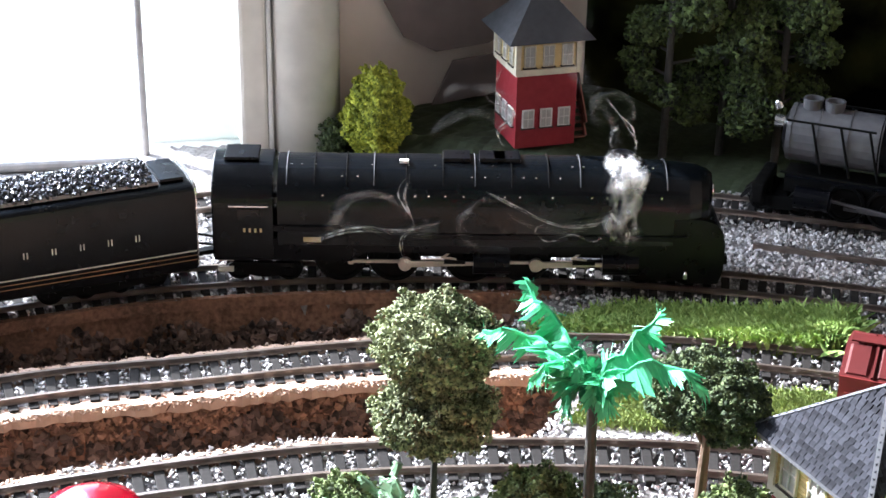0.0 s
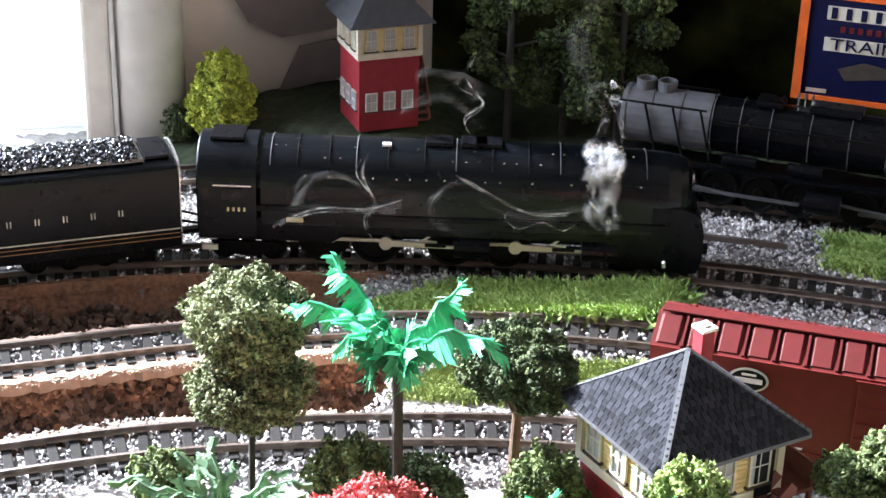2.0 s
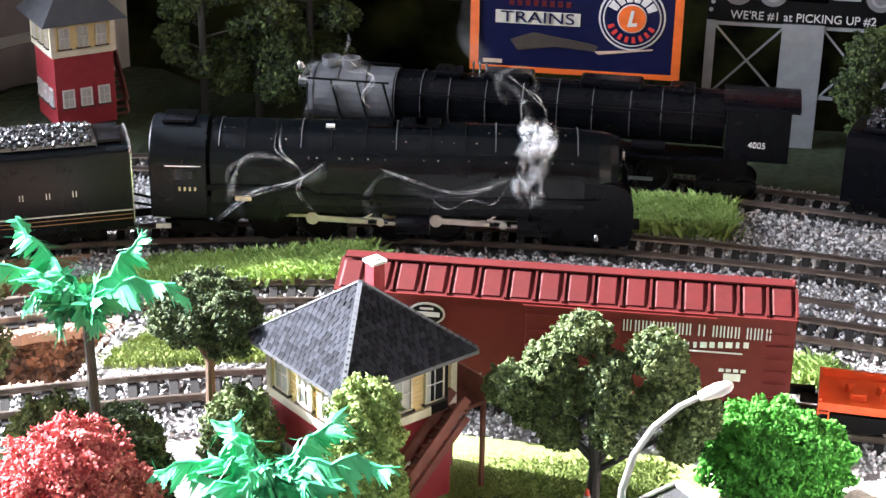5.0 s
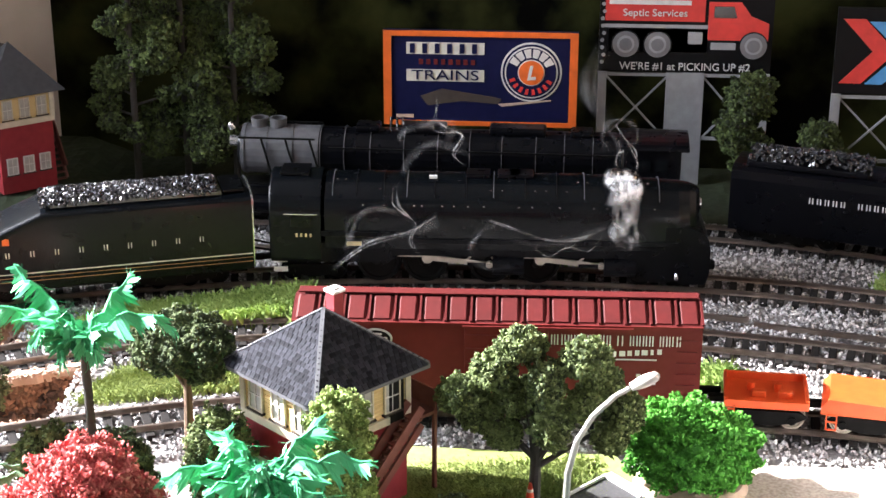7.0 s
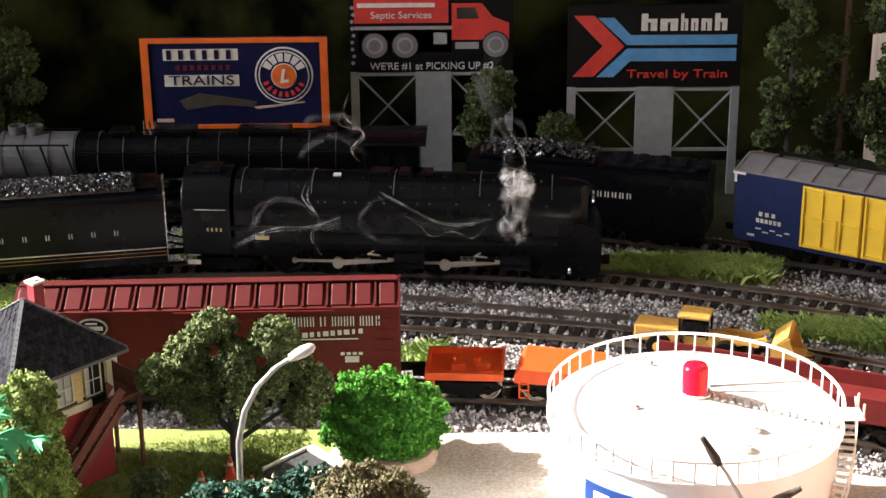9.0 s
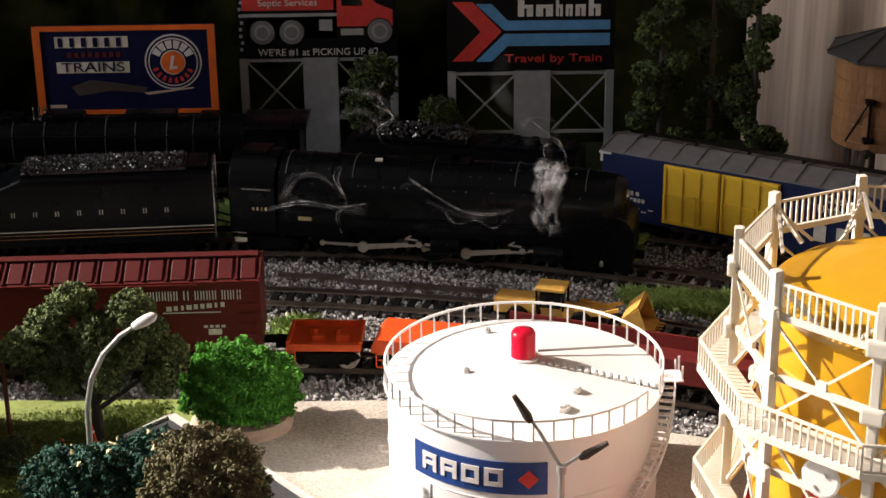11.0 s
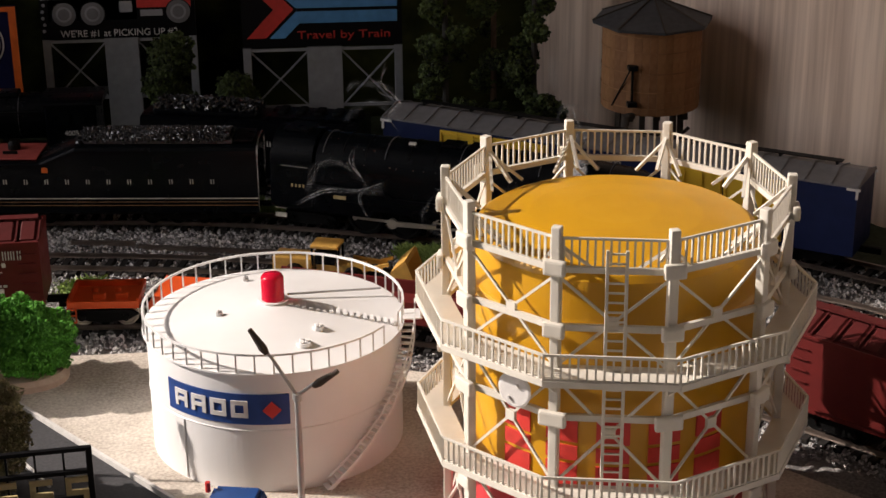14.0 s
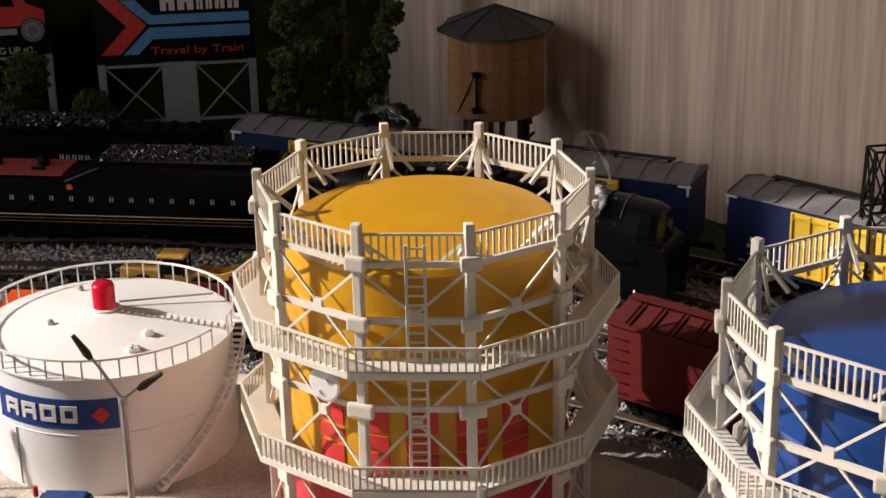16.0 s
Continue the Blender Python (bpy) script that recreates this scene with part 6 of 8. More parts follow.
        for x, y in ((0.0015, 0.002), (-0.002, -0.003)):
            rod(bm, (x, y, 0.001), (x, y, 0.0022), 0.0006, n=8)
        dish = part("gauge_dial", bm, "white_ink", root, "round white gauge dial")
        p = at(-1, Rp + 0.0035, 0.0805).lerp(at(0, Rp + 0.0035, 0.0805), 0.62)
        dish.matrix_basis = Matrix.Translation(p) @ pose(0, 0, 0, 90, 0, phase - 12 + 90)
        bm = bmesh.new()
        q = at(0, Rc - 0.003, 0.047)
        rod(bm, at(1, Rc + 0.001, 0.030), at(1, Rc + 0.001, 0.049), 0.0018, n=10)
        part("standpipe", bm, "galv", root)


PHASE = -101.1 - 18
build_gas_holder(0.3573, 0.3137, PHASE, "holder_yellow", True, "yellow gas holder in a cream lattice frame with red sign blocks")
build_gas_holder(0.492, 0.1745, PHASE - 3, "holder_blue", False, "tall blue gas holder in a cream lattice frame")


# ---- buildings ----
def window_on(parent, x, y, z, w, h, turn, pane="curtain", frame="cream", sash="white_ink"):
    """A window facing -y of its turned wall: frame, sill, pane and glazing bars."""
    m = pose(0, 0, 0, 0, 0, turn)
    bm = bmesh.new()
    t = w * 0.10
    for c, s in (((x, y, z + h / 2), (w + t, 0.0010, t)), ((x, y, z - h / 2), (w + t, 0.0010, t)), ((x - w / 2, y, z), (t, 0.0010, h)), ((x + w / 2, y, z), (t, 0.0010, h))):
        box(bm, c, s, m)
    win = part("window", bm, frame, parent)
    bm = bmesh.new()
    box(bm, (x, y - 0.0002, z - h / 2 - t * 0.5), (w * 1.3, 0.0018, t), m)
    part("sill", bm, "dark_wood", win)
    bm = bmesh.new()
    box(bm, (x, y + 0.0003, z), (w, 0.0004, h), m)
    part("pane", bm, pane, win)
    bm = bmesh.new()
    box(bm, (x, y - 0.0001, z), (t * 0.5, 0.0006, h), m)
    box(bm, (x, y - 0.0001, z), (w, 0.0006, t * 0.6), m)
    part("glazing_bar", bm, sash, win)
    return win


def hip_roof(root, half, z0, z1, rows, name, slate, ridge):
    """Pyramid roof with courses of slates on its four faces."""
    bm = bmesh.new()
    vs = [bm.verts.new((sx * half, sy * half, z0)) for sx, sy in ((-1, -1), (1, -1), (1, 1), (-1, 1))]
    top = bm.verts.new((0, 0, z1))
    for k in range(4):
        bm.faces.new((vs[k], vs[(k + 1) % 4], top))
    bm.faces.new(vs[::-1])
    roof = part("roof", bm, ridge, root, name)
    if rows:
        slope = math.hypot(half, z1 - z0)
        ang = math.degrees(math.atan2(z1 - z0, half))
        h = slope / rows
        bm = bmesh.new()
        box(bm, (0, 0, 0), (h * 1.12, h * 1.35, 0.0005), pose(0, 0, 0, 9, 0, 0))
        me = bpy.data.meshes.new("slate")
        bm.to_mesh(me)
        bm.free()
        me.materials.append(M[slate])
        for face in range(4):
            turn = pose(0, 0, 0, 0, 0, 90 * face)
            for r in range(rows):
                s = (r + 0.5) * h
                wide = half * (1 - s / slope) * 2
                count = int(wide / (h * 1.2))
                for c in range(count):
                    x = (c - (count - 1) / 2) * (wide / max(count, 1))
                    ob = new("slate", me)
                    ob.parent = roof
                    ob.matrix_basis = turn @ pose(x, -half, z0) @ pose(0, 0, 0, ang) @ pose(0, s, 0.0007)
        for k in range(4):
            bm = bmesh.new()
            a, b = Vector((*(vsxy * half for vsxy in ((-1, -1), (1, -1), (1, 1), (-1, 1))[k]), z0 + 0.0006)), Vector((0, 0, z1 + 0.0008))
            bar(bm, a, b, 0.0016, 0.0010)
            part("hip_tile", bm, "slate_edge", roof)
        for k in range(4):
            bm = bmesh.new()
            box(bm, (0, -half, z0 - 0.0004), (half * 2.02, 0.0010, 0.0016), pose(0, 0, 0, 0, 0, 90 * k))
            part("eave_board", bm, "slate_edge", roof)
    return roof


def build_signal_tower(m, half, zr, ze, over, zt, label, rows, stair, tall_rows):
    root = thing("signal_tower", m, label, "building", group="signal towers")
    bm = bmesh.new()
    box(bm, (0, 0, zr / 2), (half * 2, half * 2, zr))
    part("lower_wall", bm, "brick_red", root, "dark red lower storey")
    bm = bmesh.new()
    box(bm, (0, 0, (zr + ze) / 2), (half * 2.02, half * 2.02, ze - zr))
    upper = part("upper_wall", bm, "house_yellow", root, "pale yellow upper storey")
    for k in range(4):
        t = 90 * k
        mt = pose(0, 0, 0, 0, 0, t)
        bm = bmesh.new()
        box(bm, (0, -half * 1.03, zr + 0.0012), (half * 2.08, 0.0014, 0.0032), mt)
        part("belt_course", bm, "cream", root)
        bm = bmesh.new()
        box(bm, (half * 1.0, -half * 1.0, (zr + ze) / 2), (0.0026, 0.0026, ze - zr), mt)
        part("corner_post", bm, "cream", root)
        n = int((ze - zr) / 0.0016)
        bm = bmesh.new()
        for j in range(n):
            box(bm, (0, -half * 1.012, zr + 0.0016 * (j + 0.5)), (half * 1.96, 0.0005, 0.0012), mt)
        part("siding", bm, "house_yellow", upper)
        for j in (-1, 0, 1):
            window_on(root, j * half * 0.62, -half * 1.012 - 0.0008, (zr + ze) / 2 + 0.0006, half * 0.34, (ze - zr) * 0.62, t)
        for j in (-1, 0, 1)[: 3 if tall_rows else 2]:
            window_on(root, j * half * 0.6, -half - 0.0006, zr * (0.40 if tall_rows else 0.42), half * 0.36, zr * 0.24, t, frame="white_ink")
    hip_roof(root, half * over, ze, zt, rows, "hipped dark slate roof", "slate", "slate" if rows else "dark_roof")
    if stair is not None:
        bm = bmesh.new()
        box(bm, (half + 0.006, -half * 0.75, zr - 0.001), (0.012, half * 0.9, 0.0014))
        for y in (-half * 1.15, -half * 0.35):
            bar(bm, (half + 0.0115, y, 0), (half + 0.0115, y, zr + 0.008), 0.0014, 0.0014)
        box(bm, (half + 0.0115, -half * 0.75, zr + 0.004), (0.0008, half * 0.9, 0.008))
        steps = [part("landing", bm, "stair", root, "brown wooden landing")]
        n = 13
        for k in range(n):
            u = k / (n - 1)
            bm = bmesh.new()
            box(bm, (half * 0.95 - u * half * 1.5, -half - 0.0045, zr * (1 - u) + 0.0006), (half * 0.15, 0.0075, 0.0008))
            steps.append(part("stair_tread", bm, "stair", root))
        for y in (-half - 0.0010, -half - 0.0085):
            bm = bmesh.new()
            bar(bm, (half * 1.0, y, zr - 0.001), (-half * 0.6, y, 0.001), 0.0010, 0.0030)
            steps.append(part("stair_stringer", bm, "stair", root))
            bm = bmesh.new()
            bar(bm, (half * 1.0, y, zr + 0.006), (-half * 0.6, y, 0.008), 0.0008, 0.0040)
            steps.append(part("stair_rail", bm, "stair", root))
        bm = bmesh.new()
        box(bm, (half * 0.72, -half * 1.02 - 0.0006, zr + (ze - zr) * 0.42), (half * 0.32, 0.0008, (ze - zr) * 0.84))
        steps.append(part("door", bm, "sign_black", root, "dark open doorway"))
        for ob in steps:
            ob.matrix_basis = pose(0, 0, 0, 0, 0, stair)
    return root


cabin = build_signal_tower(pose(-0.0232, 0.4540, 0.0012, 0, 0, 47.5), 0.0215, 0.0345, 0.0555, 1.28, 0.0770, "yellow and red signal cabin with a grey slate roof", 18, 0, False)
bm = bmesh.new()
box(bm, (0, 0, 0.004), (0.0046, 0.0046, 0.0115))
chim = part("chimney", bm, "brick_red", cabin, "red brick chimney with white cap")
chim.matrix_basis = pose(0.0085, 0.0035, 0.0720)
bm = bmesh.new()
box(bm, (0, 0, 0.0098), (0.0058, 0.0058, 0.0010))
box(bm, (0, 0, 0.0105), (0.0026, 0.0026, 0.0008))
part("chimney_cap", bm, "white_ink", chim)
build_signal_tower(pose(-0.2388, 0.7714, 0.0115, 0, 0, 38.5), 0.0158, 0.0385, 0.0560, 1.42, 0.0815, "tall red and yellow signal tower with a dark hipped roof", 0, 90, True)


def build_water_tower():
    root = thing("water_tower", pose(0.4525, 0.702, -0.001), "brown wooden water tower with a dark faceted roof", "water tower")
    R, z0, z1 = 0.0280, 0.0505, 0.1010
    bm = bmesh.new()
    lathe(bm, [(0, z0), (R * 0.97, z0), (R * 0.99, z1), (0, z1)], 40)
    part("tub", bm, "dark_wood", root)
    bm = bmesh.new()
    box(bm, (0, 0, (z0 + z1) / 2), (0.0014, 0.0044, z1 - z0))
    me = bpy.data.meshes.new("stave")
    bm.to_mesh(me)
    bm.free()
    me.materials.append(M["wood"])
    for k in range(40):
        ob = new("stave", me)
        ob.parent = root
        ob.matrix_basis = pose(0, 0, 0, 0, 0, 9 * k) @ pose(R, 0, 0)
    for z in (0.0545, 0.064, 0.075, 0.087, 0.096):
        bm = bmesh.new()
        lathe(bm, [(R + 0.0006, z), (R + 0.0011, z), (R + 0.0011, z + 0.0006), (R + 0.0006, z + 0.0006)], 40)
        part("hoop", bm, "wood", root)
    bm = bmesh.new()
    lathe(bm, [(0, z1 - 0.0005), (0.0350, z1 - 0.0015), (0.0352, z1), (0.0, z1 + 0.0130)], 8)
    part("roof", bm, "dark_roof", root, "dark eight-sided roof")
    for k in range(8):
        a = radians(45 * k)
        bm = bmesh.new()
        bar(bm, (0.0352 * math.cos(a), 0.0352 * math.sin(a), z1 + 0.0004), (0, 0, z1 + 0.0134), 0.0008, 0.0008)
        part("roof_rib", bm, "dark_wood", root)
    for a in (30, 90, 150, 210, 270, 330):
        bm = bmesh.new()
        bar(bm, (0.020 * math.cos(radians(a)), 0.020 * math.sin(radians(a)), 0), (0.019 * math.cos(radians(a)), 0.019 * math.sin(radians(a)), z0), 0.0030, 0.0030)
        part("leg", bm, "dark_wood", root)
    bm = bmesh.new()
    for x in (-0.016, 0, 0.016):
        bar(bm, (x, -0.024, z0 - 0.002), (x, 0.024, z0 - 0.002), 0.003, 0.004)
    bar(bm, (-0.02, -0.018, 0.006), (0.02, -0.018, 0.04), 0.0016, 0.0016)
    bar(bm, (0.02, -0.018, 0.006), (-0.02, -0.018, 0.04), 0.0016, 0.0016)
    part("bracing", bm, "dark_wood", root)
    bm = bmesh.new()
    a = radians(238)
    ca, sa = math.cos(a), math.sin(a)
    for z in (0.079, 0.0575):
        box(bm, ((R + 0.0022) * ca, (R + 0.0022) * sa, z), (0.0055, 0.0055, 0.0028), bevel=0.0006)
    rod(bm, ((R + 0.0022) * ca, (R + 0.0022) * sa, 0.079), ((R + 0.0022) * ca, (R + 0.0022) * sa, 0.0575), 0.0008, n=8)
    rod(bm, ((R + 0.004) * ca, (R + 0.004) * sa, 0.0795), ((R + 0.001) * math.cos(a - 0.5), (R + 0.001) * math.sin(a - 0.5), 0.054), 0.0005, n=6)
    part("spout_gear", bm, "sign_black", root, "black spout pulleys and pipe")
    bm = bmesh.new()
    pts = [((R + 0.001) * ca, (R + 0.001) * sa, 0.050), ((R + 0.010) * ca, (R + 0.010) * sa, 0.052), ((R + 0.014) * ca, (R + 0.014) * sa, 0.044), ((R + 0.015) * ca, (R + 0.015) * sa, 0.028)]
    for p, q in zip(pts, pts[1:]):
        rod(bm, p, q, 0.0022, n=10)
    part("spout", bm, "dark_wood", root)


build_water_tower()


# ---- billboards ----
def board_base(root, x0, x1, z0, z1, grey="sign_grey"):
    """Grey stand: two posts, a solid middle panel and two braced bays."""
    w = x1 - x0
    for name, a, b in (("post", 0.0, 0.05), ("panel", 0.40, 0.62), ("post", 0.95, 1.0)):
        bm = bmesh.new()
        box(bm, (x0 + w * (a + b) / 2, 0, (z0 + z1) / 2), (w * (b - a), 0.003, z1 - z0), bevel=0.0003)
        part(name, bm, grey, root)
    for a, b in ((0.05, 0.40), (0.62, 0.95)):
        zs = (z0 + (z1 - z0) * 0.42, z1 - 0.003)
        bm = bmesh.new()
        bar(bm, (x0 + w * a, -0.0005, zs[0]), (x0 + w * b, -0.0005, zs[1]), 0.0010, 0.0010)
        bar(bm, (x0 + w * b, 0.0005, zs[0]), (x0 + w * a, 0.0005, zs[1]), 0.0010, 0.0010)
        part("cross_brace", bm, grey, root)
        for z in (zs[0], z1 - 0.0015):
            bm = bmesh.new()
            bar(bm, (x0 + w * a, 0, z), (x0 + w * b, 0, z), 0.0014, 0.0018)
            part("rail", bm, grey, root)


def flat(root, pts, y, material, name, label="", thick=0.0004):
    bm = bmesh.new()
    prism(bm, pts, "y", y - thick, y)
    return part(name, bm, material, root, label)


def disc(root, x, z, r, y, material, name, label="", n=36, sx=1.0):
    return flat(root, [(x + sx * r * math.cos(2 * math.pi * k / n), z + r * math.sin(2 * math.pi * k / n)) for k in range(n)], y, material, name, label)


def rect(x0, z0, x1, z1):
    return [(x0, z0), (x1, z0), (x1, z1), (x0, z1)]


# orange-framed dark blue board
B = thing("billboard", pose(0.0190, 0.811, 0, 0, 0, 0), "dark blue billboard with an orange frame and round emblem", "billboard", group="billboards")
flat(B, rect(-0.0550, 0.0385, 0.0545, 0.0935), 0.002, "sign_navy", "panel", "dark blue panel", 0.003)
for r in (rect(-0.0550, 0.0905, 0.0545, 0.0935), rect(-0.0550, 0.0385, 0.0545, 0.0410), rect(-0.0550, 0.0410, -0.0505, 0.0905), rect(0.0500, 0.0410, 0.0545, 0.0905)):
    flat(B, r, -0.001, "sign_orange", "frame_strip", "orange frame", 0.0012)
flat(B, rect(-0.0420, 0.0800, 0.0020, 0.0868), -0.001, "cream_line", "word_block", "cream word block")
for k in range(6):
    flat(B, rect(-0.0400 + 0.0070 * k, 0.0806, -0.0372 + 0.0070 * k, 0.0862), -0.0014, "sign_navy", "letter_mark")
flat(B, rect(-0.0420, 0.0643, 0.0020, 0.0711), -0.001, "cream_line", "word_block", "cream word block")
words("TRAINS", 0.0082, "sign_navy", B, pose(-0.0200, -0.0016, 0.0677, 90), name="board_word", label="navy word on a cream block", width=0.038)
for k in range(8):
    flat(B, rect(-0.0350 + 0.0042 * k, 0.0740, -0.0326 + 0.0042 * k, 0.0770), -0.001, "box_red", "letter_mark")
for r, mt in ((0.0172, "white_ink"), (0.0162, "sign_navy"), (0.0150, "white_ink"), (0.0142, "sign_navy")):
    disc(B, 0.0285, 0.0705, r, -0.001 - (0.0172 - r) * 0.3, mt, "emblem_ring")
for k in range(6):
    a0, a1 = radians(22 + 23 * k), radians(22 + 23 * k + 18)
    flat(B, [(0.0285 + r * math.cos(a), 0.0705 + r * math.sin(a)) for r, a in ((0.0088, a0), (0.0138, a0), (0.0138, a1), (0.0088, a1))], -0.0022, "white_ink", "letter_mark")
for k in range(8):
    a0, a1 = radians(198 + 18.5 * k), radians(198 + 18.5 * k + 9)
    flat(B, [(0.0285 + r * math.cos(a), 0.0705 + r * math.sin(a)) for r, a in ((0.0098, a0), (0.0130, a0), (0.0130, a1), (0.0098, a1))], -0.0022, "sign_red", "letter_mark")
disc(B, 0.0285, 0.0705, 0.0076, -0.0022, "white_ink", "emblem_ring")
disc(B, 0.0285, 0.0705, 0.0070, -0.0026, "sign_orange", "emblem_disc")
flat(B, [(0.0262, 0.0662), (0.0312, 0.0668), (0.0312, 0.0684), (0.0284, 0.0682), (0.0296, 0.0748), (0.0278, 0.0748)], -0.0030, "white_ink", "letter_mark")
flat(B, [(-0.034, 0.0555), (-0.022, 0.0600), (0.004, 0.0560), (0.012, 0.0545), (0.010, 0.0515), (-0.010, 0.0530), (-0.030, 0.0500)], -0.001, "dark_wood", "picture_shape", "dim brown picture of an engine")
flat(B, [(0.010, 0.0515), (0.040, 0.0545), (0.040, 0.0538), (0.012, 0.0500)], -0.001, "tan", "picture_shape")
flat(B, rect(-0.0480, 0.0425, -0.0380, 0.0445), -0.001, "tan", "picture_shape")
for x in (-0.040, 0.040):
    bm = bmesh.new()
    bar(bm, (x, 0.001, -0.001), (x, 0.001, 0.0390), 0.003, 0.003)
    part("leg", bm, "sign_black", B)

# red lorry board
B = thing("billboard", pose(0.1345, 0.830, 0), "black billboard with a red tank lorry picture on a grey stand", "billboard", group="billboards")
flat(B, rect(-0.0490, 0.0668, 0.0485, 0.1260), 0.002, "sign_black", "panel", "black panel", 0.003)
board_base(B, -0.0490, 0.0485, -0.001, 0.0665)
words("WE'RE #1 at PICKING UP #2", 0.0062, "white_ink", B, pose(0.0, -0.0014, 0.0700, 90), name="board_words", label="white slogan", width=0.074)
flat(B, [(-0.046, 0.0965), (0.010, 0.0965), (0.010, 0.1130), (0.006, 0.1180), (-0.040, 0.1200), (-0.046, 0.1130)], -0.001, "sign_red", "picture_shape", "red tank of the lorry")
words("Septic Services", 0.0058, "white_ink", B, pose(-0.018, -0.0018, 0.1012, 90), name="board_words", label="white words on the red tank", width=0.036)
flat(B, rect(-0.044, 0.1060, 0.002, 0.1086), -0.0014, "white_ink", "letter_mark")
flat(B, [(0.012, 0.0860), (0.046, 0.0860), (0.046, 0.0960), (0.036, 0.1000), (0.030, 0.1080), (0.012, 0.1080)], -0.001, "sign_red", "picture_shape", "red lorry cab")
flat(B, [(0.015, 0.0990), (0.028, 0.0990), (0.026, 0.1055), (0.015, 0.1055)], -0.0014, "glass_dark", "picture_shape")
flat(B, rect(-0.046, 0.0925, 0.012, 0.0945), -0.001, "sign_grey", "picture_shape")
flat(B, rect(-0.044, 0.0785, 0.012, 0.0920), -0.0006, "roof_grey", "picture_shape")
flat(B, rect(0.001, 0.0835, 0.009, 0.0905), -0.001, "sign_grey", "picture_shape")
flat(B, rect(0.014, 0.0805, 0.028, 0.0845), -0.001, "sign_grey", "picture_shape")
for x in (-0.034, -0.016, 0.038):
    disc(B, x, 0.0830, 0.0082, -0.0014, "sign_black", "tyre_picture")
    disc(B, x, 0.0830, 0.0075, -0.0016, "roof_grey", "tyre_picture")
    disc(B, x, 0.0830, 0.0050, -0.0018, "sign_grey", "hub_picture")
    disc(B, x, 0.0830, 0.0036, -0.0020, "roof_grey", "hub_picture")
for k in range(9):
    disc(B, -0.0470 + 0.0006 * math.sin(k * 2.0), 0.106 - 0.0042 * k, 0.0011, -0.0014, "sign_grey", "chain_picture", n=10)

# chevron board
B = thing("billboard", pose(0.2632, 0.797, 0, 0, 0, -1), "black billboard with red chevron and blue bands on a grey stand", "billboard", group="billboards")
flat(B, rect(-0.0500, 0.0655, 0.0500, 0.1135), 0.002, "sign_black", "panel", "black panel", 0.003)
board_base(B, -0.0500, 0.0500, -0.001, 0.0650)
flat(B, [(-0.0470, 0.1075), (-0.0350, 0.1075), (-0.0175, 0.0895), (-0.0350, 0.0715), (-0.0470, 0.0715), (-0.0300, 0.0895)], -0.001, "sign_red", "chevron", "red chevron")
flat(B, [(-0.0330, 0.1062), (-0.0235, 0.1062), (-0.0140, 0.0960), (0.0470, 0.0960), (0.0470, 0.0902), (-0.0160, 0.0902)], -0.001, "sign_blue", "band", "blue band")
flat(B, [(-0.0330, 0.0712), (-0.0235, 0.0712), (-0.0140, 0.0806), (0.0470, 0.0806), (0.0470, 0.0880), (-0.0160, 0.0880)], -0.001, "sign_blue", "band", "blue band")
x = -0.0080
for k, w in enumerate((0.0090, 0.0100, 0.0040, 0.0040, 0.0060, 0.0070)):
    tall = k in (0, 2, 5)
    flat(B, rect(x, 0.0985, x + w * 0.42, 0.1085 if tall else 0.1055), -0.001, "white_ink", "letter_mark")
    flat(B, rect(x + w * 0.58, 0.0985, x + w, 0.1055), -0.001, "white_ink", "letter_mark")
    flat(B, rect(x, 0.1035, x + w, 0.1055), -0.0012, "white_ink", "letter_mark")
    x += w + 0.0018
words("Travel by Train", 0.0070, "sign_red", B, pose(0.0135, -0.0014, 0.0728, 90), name="board_words", label="red slogan", width=0.058)


# ---- planting ----
def blob_points(blobs, density, seed, inner=0.35):
    """Scattered points over lumpy ellipsoids."""
    rng = np.random.default_rng(seed)
    out = []
    for cx, cy, cz, rx, ry, rz in blobs:
        area = 4 * math.pi * ((rx * ry) ** 1.6 / 3 + (rx * rz) ** 1.6 / 3 + (ry * rz) ** 1.6 / 3) ** (1 / 1.6)
        n = int(area * density)
        d = rng.normal(size=(n, 3))
        d /= np.linalg.norm(d, axis=1, keepdims=True)
        lump = 1 + 0.17 * np.sin(d[:, 0] * 7 + seed) * np.sin(d[:, 1] * 8 + 2 * seed) + 0.13 * np.sin(d[:, 2] * 13 + d[:, 0] * 9 + seed)
        rad = np.where(rng.uniform(size=n) < inner, rng.uniform(0.72, 1.0, n), rng.uniform(0.94, 1.07, n)) * lump
        out.append(np.array([cx, cy, cz]) + d * rad[:, None] * np.array([rx, ry, rz]))
    return np.vstack(out)


def core(bm, blobs, k=0.70):
    for cx, cy, cz, rx, ry, rz in blobs:
        r = bmesh.ops.create_icosphere(bm, subdivisions=2, radius=1.0)
        bmesh.ops.transform(bm, matrix=Matrix.Translation((cx, cy, cz)) @ Matrix.Diagonal((rx * k, ry * k, rz * k, 1)), verts=r["verts"])


